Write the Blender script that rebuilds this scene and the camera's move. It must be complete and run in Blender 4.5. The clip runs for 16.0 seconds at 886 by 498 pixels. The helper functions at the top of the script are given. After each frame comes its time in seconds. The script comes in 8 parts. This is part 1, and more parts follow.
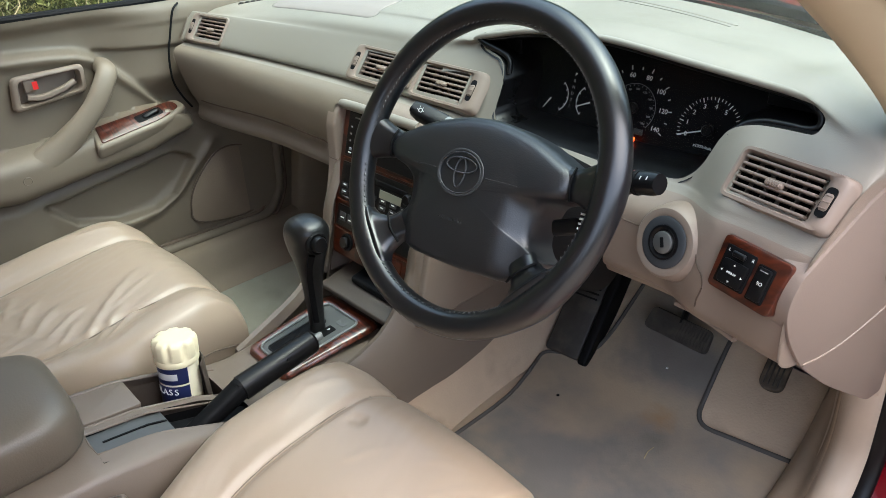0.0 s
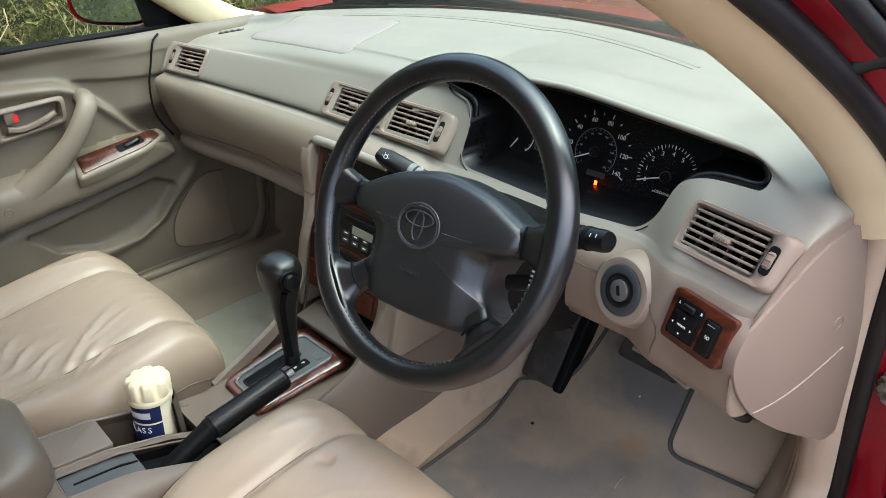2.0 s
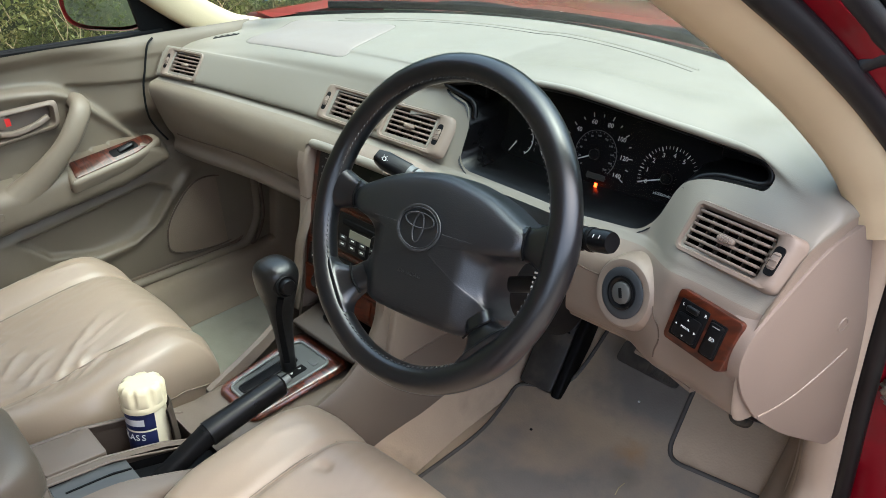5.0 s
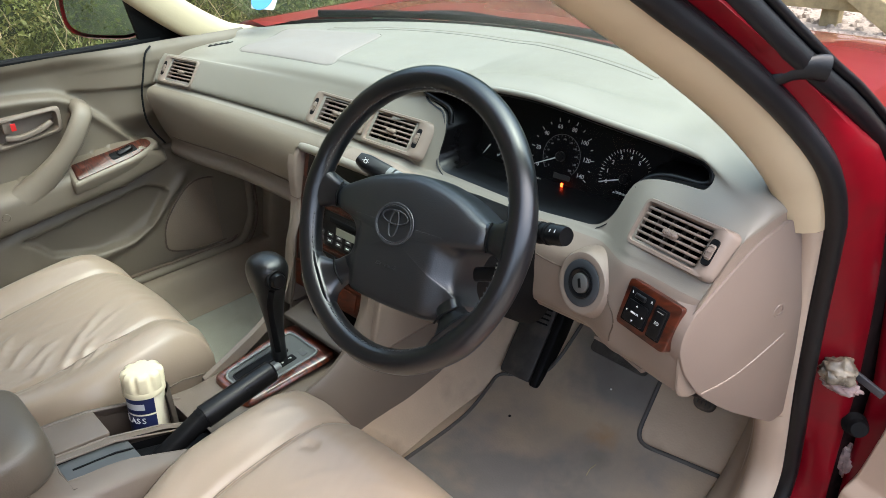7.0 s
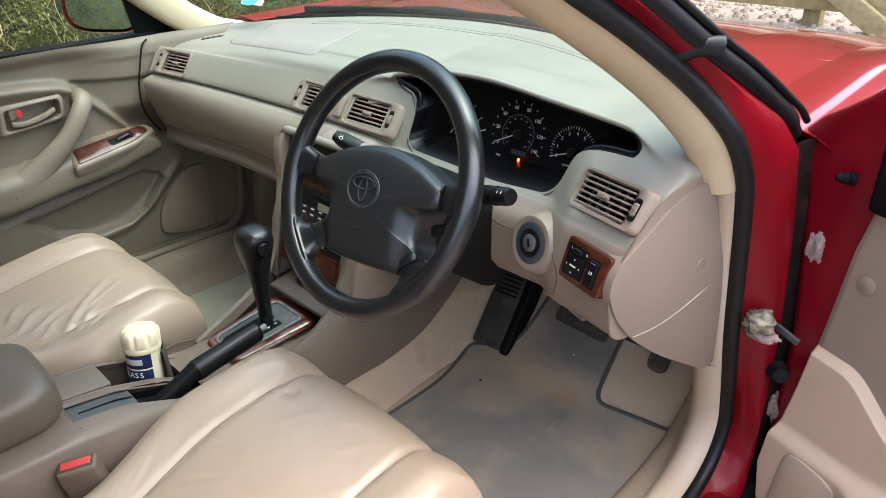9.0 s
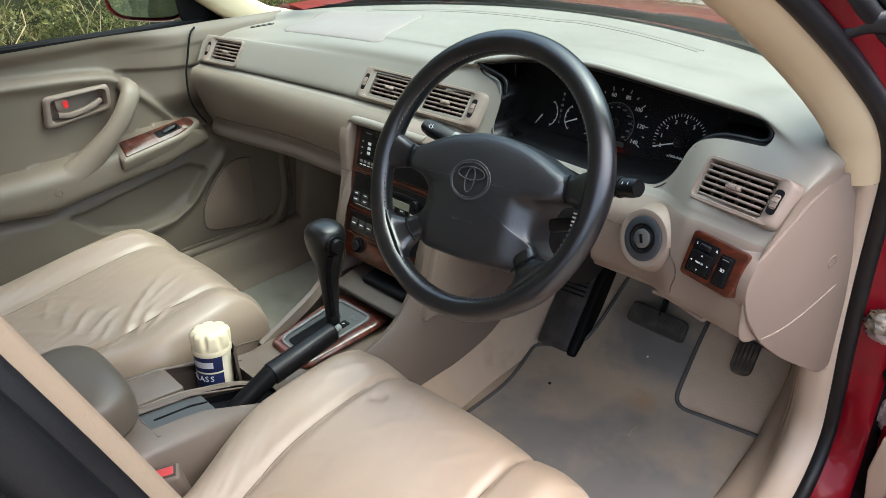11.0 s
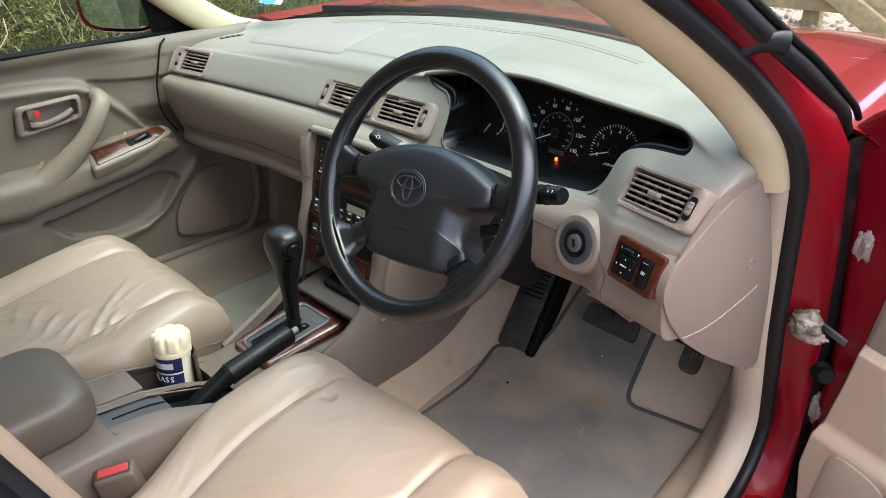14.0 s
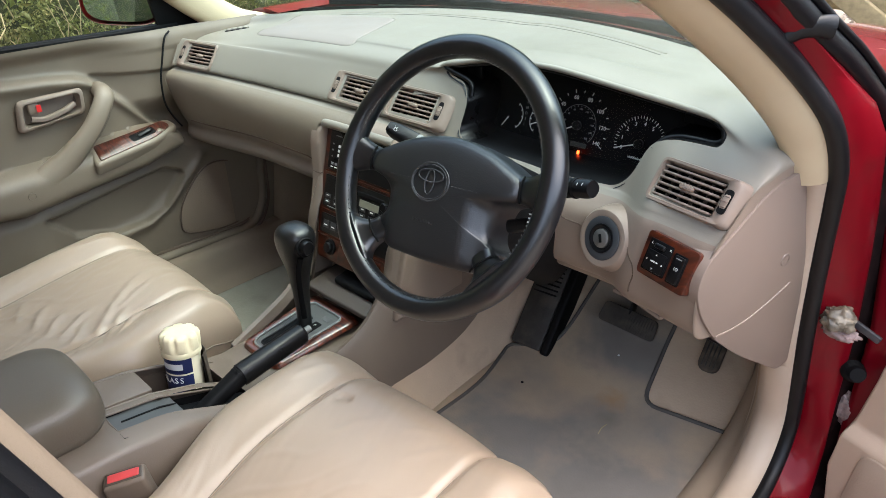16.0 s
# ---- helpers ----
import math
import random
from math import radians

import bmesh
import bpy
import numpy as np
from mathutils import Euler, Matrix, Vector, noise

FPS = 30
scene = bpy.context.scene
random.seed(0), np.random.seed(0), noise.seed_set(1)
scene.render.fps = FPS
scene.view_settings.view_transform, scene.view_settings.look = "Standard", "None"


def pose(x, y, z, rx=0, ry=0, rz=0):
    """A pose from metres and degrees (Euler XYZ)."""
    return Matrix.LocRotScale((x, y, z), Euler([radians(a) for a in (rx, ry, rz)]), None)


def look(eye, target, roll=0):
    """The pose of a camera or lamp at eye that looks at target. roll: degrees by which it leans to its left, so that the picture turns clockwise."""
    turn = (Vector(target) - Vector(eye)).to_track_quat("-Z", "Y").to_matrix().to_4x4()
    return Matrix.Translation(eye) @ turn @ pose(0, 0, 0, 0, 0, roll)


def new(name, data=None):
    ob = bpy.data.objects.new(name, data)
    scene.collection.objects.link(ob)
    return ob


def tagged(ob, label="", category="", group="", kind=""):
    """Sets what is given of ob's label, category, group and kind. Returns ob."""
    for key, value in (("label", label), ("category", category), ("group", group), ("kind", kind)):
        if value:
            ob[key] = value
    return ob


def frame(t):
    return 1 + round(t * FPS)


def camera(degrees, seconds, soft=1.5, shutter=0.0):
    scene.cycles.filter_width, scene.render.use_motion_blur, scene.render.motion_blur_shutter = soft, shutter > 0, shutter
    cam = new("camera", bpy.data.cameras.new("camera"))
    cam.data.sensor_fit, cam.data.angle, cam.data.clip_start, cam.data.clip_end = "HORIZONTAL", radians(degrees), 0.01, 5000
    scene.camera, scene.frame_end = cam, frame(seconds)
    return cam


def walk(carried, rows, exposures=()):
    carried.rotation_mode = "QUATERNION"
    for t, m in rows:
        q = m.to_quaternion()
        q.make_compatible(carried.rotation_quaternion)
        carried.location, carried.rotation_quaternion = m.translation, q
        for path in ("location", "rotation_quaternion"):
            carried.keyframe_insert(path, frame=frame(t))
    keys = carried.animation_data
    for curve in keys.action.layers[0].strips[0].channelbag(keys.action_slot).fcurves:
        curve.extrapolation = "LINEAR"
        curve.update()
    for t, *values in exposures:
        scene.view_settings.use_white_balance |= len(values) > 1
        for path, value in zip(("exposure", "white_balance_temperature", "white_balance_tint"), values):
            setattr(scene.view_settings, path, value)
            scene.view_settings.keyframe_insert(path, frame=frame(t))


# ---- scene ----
cam = camera(64.7, 16.0, 0.8)
METRES, EYE, TILT, LEAN, TURN = 0.776, 1.24, -29.383, 1.869, 45.862
ROWS = [
    (0.0, 0.0, 0.0, 0.0, 0.0, 0.0, -0.0),
    (0.5, 0.0107, -0.0049, 0.0099, -0.06, -0.01, 0.01),
    (1.0, 0.0224, -0.0111, 0.0189, -0.05, -0.01, 0.09),
    (1.5, 0.0468, -0.0148, 0.0603, -0.07, 0.06, 0.16),
    (2.0, 0.0582, -0.0236, 0.0735, -0.14, 0.12, 0.2),
    (2.5, 0.0568, -0.0205, 0.0938, -0.22, 0.4, 0.19),
    (3.0, 0.0661, -0.0039, 0.0838, -0.37, 0.73, 0.18),
    (3.5, 0.0649, -0.0014, 0.0676, -0.52, 0.76, 0.16),
    (4.0, 0.0508, -0.0025, 0.0607, -0.57, 0.77, 0.21),
    (6.5, 0.0548, -0.0384, 0.0794, -0.92, 0.88, 0.46),
    (7.0, 0.0832, -0.1145, 0.0514, -0.96, 0.89, 0.51),
    (7.5, 0.1435, -0.2215, 0.0041, -1.04, 0.98, 0.55),
    (8.0, 0.165, -0.2542, -0.0138, -1.14, 0.95, 0.58),
    (10.5, 0.0208, -0.2338, -0.0222, -1.45, 1.04, 0.59),
    (11.0, -0.053, -0.173, -0.0253, -1.49, 0.92, 0.57),
    (11.5, -0.0763, -0.1655, -0.02, -1.5, 0.96, 0.63),
    (12.0, -0.0785, -0.1703, -0.0227, -1.57, 0.95, 0.7),
    (12.5, -0.0725, -0.1915, -0.0155, -1.56, 1.07, 0.78),
    (13.0, -0.0101, -0.2251, -0.0236, -1.62, 1.13, 0.79),
    (13.5, 0.0322, -0.237, -0.0245, -1.7, 1.17, 0.86),
    (14.0, 0.0451, -0.24, -0.0236, -1.84, 1.14, 0.84),
    (14.5, 0.0418, -0.2395, -0.0306, -1.97, 1.12, 0.85),
    (15.0, 0.0195, -0.2081, -0.0209, -2.07, 1.1, 0.86),
    (15.5, -0.0, -0.1905, -0.0179, -2.14, 1.11, 0.9),
    (16.0, -0.0005, -0.1931, -0.0272, -2.16, 1.03, 0.97),
]
walk(cam, [(t, pose(0.863, 0, EYE, TILT, LEAN, TURN) @ pose(METRES * x, METRES * y, METRES * z, 90 + pitch, roll, yaw)) for t, x, y, z, yaw, pitch, roll in ROWS])

# ---- light: overcast daylight ----
world = bpy.data.worlds.new("overcast_sky")
scene.world = world
world.use_nodes = True
wn = world.node_tree.nodes
sky = wn.new("ShaderNodeTexSky")
sky.sky_type = "NISHITA"
sky.sun_disc = False
sky.sun_elevation = radians(68)
sky.sun_rotation = radians(60)
sky.air_density, sky.dust_density, sky.ozone_density = 1.0, 3.0, 1.0
wn["Background"].inputs["Strength"].default_value = 0.15
# cloud cover greys the sky
cloud = wn.new("ShaderNodeHueSaturation")
cloud.inputs["Saturation"].default_value = 0.68
world.node_tree.links.new(sky.outputs["Color"], cloud.inputs["Color"])
world.node_tree.links.new(cloud.outputs["Color"], wn["Background"].inputs["Color"])

sun_data = bpy.data.lights.new("sun", "SUN")
sun_data.energy, sun_data.angle, sun_data.color = 0.60, radians(80), (1.0, 0.955, 0.91)
sun = new("sun", sun_data)
sun.matrix_world = look((2.6, 1.6, 7.0), (0.2, 0.6, 0.6))
scene.view_settings.exposure = 2.50


# ---- materials ----
def pbr(name, color, rough=0.5, metal=0.0, var=0.08, var_scale=9.0, grain=0.0, grain_scale=900.0, spec=0.5, coat=0.0,
        stain=None, stain_amount=0.0, stain_scale=4.0, stain_from=0.52, stain_to=0.75, rough_var=0.08, emit=0.0, sheen=0.0, crease=0.0, crease_scale=30.0):
    """A surface with slow colour variation, stains, fine grain relief and uneven gloss."""
    m = bpy.data.materials.new(name)
    m.use_nodes = True
    nt = m.node_tree
    n, link = nt.nodes, nt.links.new
    b = n["Principled BSDF"]
    tc = n.new("ShaderNodeTexCoord")
    big = n.new("ShaderNodeTexNoise")
    big.inputs["Scale"].default_value, big.inputs["Detail"].default_value = var_scale, 6.0
    link(tc.outputs["Object"], big.inputs["Vector"])
    mix = n.new("ShaderNodeMix")
    mix.data_type = "RGBA"
    c = Vector(color[:3])
    lo, hi = c * (1 - var), c * (1 + var)
    mix.inputs[6].default_value = (*lo, 1)
    mix.inputs[7].default_value = (*hi, 1)
    ramp = n.new("ShaderNodeMapRange")
    ramp.inputs["From Min"].default_value, ramp.inputs["From Max"].default_value = 0.3, 0.7
    link(big.outputs["Fac"], ramp.inputs["Value"])
    link(ramp.outputs["Result"], mix.inputs[0])
    colour = mix.outputs[2]
    if stain_amount > 0:
        st = n.new("ShaderNodeTexNoise")
        st.inputs["Scale"].default_value, st.inputs["Detail"].default_value = stain_scale, 9.0
        link(tc.outputs["Object"], st.inputs["Vector"])
        sr = n.new("ShaderNodeMapRange")
        sr.inputs["From Min"].default_value, sr.inputs["From Max"].default_value = stain_from, stain_to
        sr.inputs["To Max"].default_value = stain_amount
        link(st.outputs["Fac"], sr.inputs["Value"])
        sm = n.new("ShaderNodeMix")
        sm.data_type = "RGBA"
        sm.inputs[7].default_value = (*stain, 1)
        link(sr.outputs["Result"], sm.inputs[0])
        link(colour, sm.inputs[6])
        colour = sm.outputs[2]
    link(colour, b.inputs["Base Color"])
    rr = n.new("ShaderNodeMapRange")
    rr.inputs["From Min"].default_value, rr.inputs["From Max"].default_value = 0.3, 0.7
    rr.inputs["To Min"].default_value, rr.inputs["To Max"].default_value = max(rough - rough_var, 0.02), min(rough + rough_var, 1)
    link(big.outputs["Fac"], rr.inputs["Value"])
    link(rr.outputs["Result"], b.inputs["Roughness"])
    b.inputs["Metallic"].default_value = metal
    b.inputs["Specular IOR Level"].default_value = spec
    b.inputs["Coat Weight"].default_value = coat
    b.inputs["Coat Roughness"].default_value = 0.06
    b.inputs["Sheen Weight"].default_value = sheen
    if grain > 0:
        fine = n.new("ShaderNodeTexNoise")
        fine.inputs["Scale"].default_value, fine.inputs["Detail"].default_value = grain_scale, 3.0
        link(tc.outputs["Object"], fine.inputs["Vector"])
        bump = n.new("ShaderNodeBump")
        bump.inputs["Strength"].default_value, bump.inputs["Distance"].default_value = grain, 0.0006
        height = fine.outputs["Fac"]
        if crease > 0:
            cn = n.new("ShaderNodeTexNoise")
            cn.inputs["Scale"].default_value, cn.inputs["Detail"].default_value, cn.inputs["Distortion"].default_value = crease_scale, 5.0, 1.5
            link(tc.outputs["Object"], cn.inputs["Vector"])
            sb, ab, ad = n.new("ShaderNodeMath"), n.new("ShaderNodeMath"), n.new("ShaderNodeMath")
            sb.operation, ab.operation, ad.operation = "SUBTRACT", "ABSOLUTE", "MULTIPLY_ADD"
            sb.inputs[1].default_value, ad.inputs[1].default_value = 0.5, crease
            link(cn.outputs["Fac"], sb.inputs[0])
            link(sb.outputs[0], ab.inputs[0])
            thin = n.new("ShaderNodeMapRange")
            thin.interpolation_type = "SMOOTHSTEP"
            thin.inputs["From Min"].default_value, thin.inputs["From Max"].default_value = 0.0, 0.035
            link(ab.outputs[0], thin.inputs["Value"])
            link(thin.outputs["Result"], ad.inputs[0])
            link(height, ad.inputs[2])
            height = ad.outputs[0]
        link(height, bump.inputs["Height"])
        link(bump.outputs["Normal"], b.inputs["Normal"])
    if emit > 0:
        b.inputs["Emission Color"].default_value = (*color[:3], 1)
        b.inputs["Emission Strength"].default_value = emit
    return m


def wood_mat(name, coat=0.25, dark=1.0):
    """Glossy red-brown burr veneer under clear lacquer."""
    m = pbr(name, (0.13, 0.03, 0.012), 0.36, spec=0.35, coat=coat, var=0.3, var_scale=18)
    n, link = m.node_tree.nodes, m.node_tree.links.new
    b = n["Principled BSDF"]
    tc = n.new("ShaderNodeTexCoord")
    mp = n.new("ShaderNodeMapping")
    mp.inputs["Scale"].default_value = (14, 60, 22)
    link(tc.outputs["Object"], mp.inputs["Vector"])
    wv = n.new("ShaderNodeTexNoise")
    wv.inputs["Scale"].default_value, wv.inputs["Detail"].default_value, wv.inputs["Distortion"].default_value = 1.6, 8, 1.2
    link(mp.outputs["Vector"], wv.inputs["Vector"])
    cr = n.new("ShaderNodeValToRGB")
    cr.color_ramp.elements[0].position, cr.color_ramp.elements[0].color = 0.34, (0.030 * dark, 0.008 * dark, 0.004 * dark, 1)
    cr.color_ramp.elements[1].position, cr.color_ramp.elements[1].color = 0.66, (0.15 * dark, 0.029 * dark, 0.010 * dark, 1)
    link(wv.outputs["Fac"], cr.inputs["Fac"])
    link(cr.outputs["Color"], b.inputs["Base Color"])
    return m


def glass_mat(name, tint=(1, 1, 1), rough=0.0, gloss=0.9):
    m = bpy.data.materials.new(name)
    m.use_nodes = True
    n, link = m.node_tree.nodes, m.node_tree.links.new
    for x in list(n):
        n.remove(x)
    out, tr, gl, mx, fr = (n.new(k) for k in ("ShaderNodeOutputMaterial", "ShaderNodeBsdfTransparent", "ShaderNodeBsdfGlossy", "ShaderNodeMixShader", "ShaderNodeLayerWeight"))
    tr.inputs["Color"].default_value = (*tint, 1)
    gl.inputs["Roughness"].default_value = rough
    fr.inputs["Blend"].default_value = 0.5
    pw, ml = n.new("ShaderNodeMath"), n.new("ShaderNodeMath")
    pw.operation, ml.operation = "POWER", "MULTIPLY_ADD"
    pw.inputs[1].default_value = 5.0
    ml.inputs[1].default_value, ml.inputs[2].default_value = gloss, 0.03 * gloss
    link(fr.outputs["Facing"], pw.inputs[0])
    link(pw.outputs[0], ml.inputs[0])
    link(ml.outputs[0], mx.inputs["Fac"])
    link(tr.outputs["BSDF"], mx.inputs[1])
    link(gl.outputs["BSDF"], mx.inputs[2])
    link(mx.outputs["Shader"], out.inputs["Surface"])
    return m


M_DASH = pbr("beige_soft_plastic", (0.210, 0.187, 0.152), 0.50, grain=0.35, grain_scale=700, var=0.04)
M_LOW = pbr("beige_hard_plastic", (0.205, 0.157, 0.123), 0.52, grain=0.3, grain_scale=800, var=0.04)
# also covers the passenger dash face, as a shaded stand-in for M_DASH
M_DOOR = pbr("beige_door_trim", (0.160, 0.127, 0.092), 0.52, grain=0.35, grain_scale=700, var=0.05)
M_TRIM = pbr("pale_beige_trim", (0.50, 0.41, 0.27), 0.6, grain=0.2, grain_scale=900, var=0.05, stain=(0.36, 0.25, 0.16), stain_amount=0.25, stain_scale=14)
M_LEATHER = pbr("beige_leather", (0.296, 0.226, 0.168), 0.34, grain=0.14, grain_scale=420, var=0.015, var_scale=7, rough_var=0.0)
M_SEAM = pbr("brown_thread", (0.10, 0.07, 0.05), 0.8)
M_CARPET = pbr("beige_carpet", (0.52, 0.395, 0.28), 0.95, grain=1.0, grain_scale=260, var=0.10, sheen=0.3, stain=(0.16, 0.115, 0.075), stain_amount=0.6, stain_scale=9, spec=0.1)
M_PCARPET = pbr("grey_green_carpet", (0.26, 0.25, 0.20), 0.95, grain=1.0, grain_scale=260, var=0.12, sheen=0.3, spec=0.1, stain=(0.11, 0.10, 0.08), stain_amount=0.5, stain_scale=8)
M_MAT = pbr("grey_mat_pile", (0.190, 0.170, 0.148), 0.95, grain=1.0, grain_scale=260, var=0.16, var_scale=6, sheen=0.3, spec=0.1, stain=(0.42, 0.31, 0.20), stain_amount=0.8, stain_scale=4.5, stain_from=0.44, stain_to=0.66)


def soak(m, spots):
    """Soaked stains with ragged edges: (x, y, radius, colour, amount) in the object's own plane."""
    n, link = m.node_tree.nodes, m.node_tree.links.new
    b = n["Principled BSDF"]
    colour = b.inputs["Base Color"].links[0].from_socket
    tc, flat, rag = n.new("ShaderNodeTexCoord"), n.new("ShaderNodeMapping"), n.new("ShaderNodeTexNoise")
    flat.inputs["Scale"].default_value = (1, 1, 0)
    link(tc.outputs["Object"], flat.inputs["Vector"])
    rag.inputs["Scale"].default_value, rag.inputs["Detail"].default_value = 38.0, 7.0
    link(tc.outputs["Object"], rag.inputs["Vector"])
    for x, y, r, c, amount in spots:
        dist, add, rng, mix = n.new("ShaderNodeVectorMath"), n.new("ShaderNodeMath"), n.new("ShaderNodeMapRange"), n.new("ShaderNodeMix")
        dist.operation, add.operation, mix.data_type = "DISTANCE", "MULTIPLY_ADD", "RGBA"
        dist.inputs[1].default_value = (x, y, 0)
        link(flat.outputs["Vector"], dist.inputs[0])
        link(rag.outputs["Fac"], add.inputs[0])
        add.inputs[1].default_value = r * 1.6
        link(dist.outputs["Value"], add.inputs[2])
        rng.inputs["From Min"].default_value, rng.inputs["From Max"].default_value = r * 0.7, r * 1.9
        rng.inputs["To Min"].default_value, rng.inputs["To Max"].default_value = amount, 0.0
        link(add.outputs[0], rng.inputs["Value"])
        link(rng.outputs["Result"], mix.inputs[0])
        link(colour, mix.inputs[6])
        mix.inputs[7].default_value = (*c, 1)
        colour = mix.outputs[2]
    link(colour, b.inputs["Base Color"])


soak(M_MAT, [(0.019, 0.023, 0.034, (0.34, 0.20, 0.095), 0.85), (0.06, -0.08, 0.09, (0.30, 0.25, 0.185), 0.55), (-0.09, 0.12, 0.07, (0.13, 0.115, 0.10), 0.5), (0.04, -0.03, 0.028, (0.10, 0.085, 0.065), 0.45)])
M_MATEDGE = pbr("dark_mat_binding", (0.075, 0.069, 0.062), 0.8, grain=0.6)
M_BLACK = pbr("black_plastic", (0.004, 0.004, 0.0045), 0.32, spec=0.28, grain=0.25)
M_MATTE = pbr("matt_black_plastic", (0.003, 0.003, 0.0034), 0.6, spec=0.15, grain=0.2)
M_WHEEL = pbr("black_wheel_leather", (0.0045, 0.0054, 0.0070), 0.29, spec=0.75, grain=0.12, grain_scale=600, var=0.05, rough_var=0.0)
M_HUB = pbr("charcoal_airbag_cover", (0.0070, 0.0086, 0.0112), 0.38, spec=0.9, grain=0.3, grain_scale=700, var=0.06, rough_var=0.04)
M_GREYLINE = pbr("moulded_grey_edge", (0.035, 0.036, 0.039), 0.4)
M_WOOD = wood_mat("red_brown_wood_veneer", 0.35, 0.62)
M_WOODGLOSS = wood_mat("dark_lacquered_wood", 0.9, 0.95)
M_RUBBER = pbr("black_rubber_seal", (0.004, 0.0045, 0.0055), 0.45, spec=0.3, var=0.2, grain=0.2)
M_RED = pbr("dark_red_car_paint", (0.19, 0.005, 0.006), 0.36, spec=0.2, coat=0.9, var=0.04, rough_var=0.03)
M_JAMB = pbr("dull_red_jamb_paint", (0.155, 0.002, 0.007), 0.38, spec=0.15, coat=0.15, var=0.1, stain=(0.06, 0.012, 0.012), stain_amount=0.4, stain_scale=16)
M_GREY = pbr("grey_plastic", (0.17, 0.175, 0.17), 0.5, grain=0.2)
M_SILVER = pbr("silver_print", (0.55, 0.55, 0.55), 0.4)
M_WHITE = pbr("white_print", (0.75, 0.75, 0.72), 0.6)
M_DIM = pbr("faint_grey_print", (0.20, 0.20, 0.20), 0.6)
M_CHROME = pbr("worn_metal", (0.45, 0.44, 0.42), 0.3, metal=1.0, var=0.15)
M_GREASE = pbr("dirty_grease", (0.155, 0.128, 0.092), 0.40, var=0.7, var_scale=60, stain=(0.42, 0.37, 0.29), stain_amount=0.9, stain_scale=42)
M_LAMP = pbr("red_warning_lamp", (1.0, 0.06, 0.01), 0.5, emit=2.2)
M_REDBUTTON = pbr("red_buckle_button", (0.55, 0.06, 0.06), 0.4)
M_CREAM = pbr("cream_bottle_cap", (0.70, 0.62, 0.42), 0.45, var=0.06)
M_NAVY = pbr("navy_label", (0.012, 0.018, 0.07), 0.4)
M_GLASS = glass_mat("clear_glass", (0.74, 0.91, 0.88), 0.0, 0.8)
M_SIDE = glass_mat("side_window_glass", (0.90, 0.96, 0.93), 0.0, 0.8)
M_LENS = glass_mat("gauge_lens", (0.96, 0.96, 0.96), 0.0, 0.25)
M_MIRROR = pbr("mirror_glass", (0.55, 0.62, 0.60), 0.02, metal=1.0, var=0.0, rough_var=0.0)
M_CEIL = pbr("pale_headlining", (0.55, 0.49, 0.40), 0.95, grain=0.4)
M_GRAVEL = pbr("pale_gravel", (0.27, 0.23, 0.19), 0.95, var=0.35, var_scale=30, grain=1.0, grain_scale=60, stain=(0.16, 0.13, 0.10), stain_amount=0.7, stain_scale=40)
M_POST = pbr("weathered_timber", (0.30, 0.24, 0.13), 0.85, var=0.25, var_scale=16, grain=0.8, grain_scale=90)
M_LEAF = pbr("hedge_leaf", (0.125, 0.150, 0.036), 0.6, var=0.6, var_scale=3.5, stain=(0.22, 0.19, 0.07), stain_amount=0.7, stain_scale=7, stain_from=0.5, stain_to=0.66)
M_DRY = pbr("dry_twig", (0.34, 0.28, 0.15), 0.8, var=0.3)


# ---- building helpers ----
def finish(bm, angle=38.0):
    bmesh.ops.remove_doubles(bm, verts=bm.verts, dist=1e-5)
    bmesh.ops.recalc_face_normals(bm, faces=bm.faces)
    limit = radians(angle)
    for fc in bm.faces:
        fc.smooth = True
    for e in bm.edges:
        if len(e.link_faces) == 2 and e.calc_face_angle(0.0) > limit:
            e.smooth = False


def part(name, bm, material, parent=None, label="", angle=38.0, done=False):
    """Links a bmesh in world coordinates as one mesh object, under a thing or a part."""
    if not done:
        finish(bm, angle)
    lo, hi = Vector((1e9,) * 3), Vector((-1e9,) * 3)
    for v in bm.verts:
        for k in range(3):
            lo[k], hi[k] = min(lo[k], v.co[k]), max(hi[k], v.co[k])
    mid = (lo + hi) / 2
    for v in bm.verts:
        v.co -= mid
    me = bpy.data.meshes.new(name)
    bm.to_mesh(me)
    bm.free()
    me.materials.append(material)
    ob = new(name, me)
    if parent is None:
        ob.location = mid
    else:
        base = Vector(parent["at"])
        ob.parent = parent
        ob.location = mid - base
    ob["at"] = tuple(mid)
    if label:
        ob["label"] = label
    return ob


def thing(name, at, label, category, group="", kind=""):
    ob = new(name)
    ob.location = at
    ob.empty_display_size = 0.02
    ob["at"] = tuple(at)
    return tagged(ob, label, category, group, kind)


def grid(rows, close_u=False, close_v=False, keep=None):
    """A sheet through rows of points; keep(i, j) says which cells stay."""
    bm = bmesh.new()
    vs = [[bm.verts.new(p) for p in r] for r in rows]
    nu, nv = len(rows), len(rows[0])
    for i in range(nu if close_u else nu - 1):
        for j in range(nv if close_v else nv - 1):
            if keep and not keep(i, j):
                continue
            a, b, c, d = vs[i][j], vs[(i + 1) % nu][j], vs[(i + 1) % nu][(j + 1) % nv], vs[i][(j + 1) % nv]
            try:
                bm.faces.new((a, b, c, d))
            except ValueError:
                pass
    return bm


def cap(bm, ring):
    bm.faces.new([bm.verts.new(p) for p in ring])


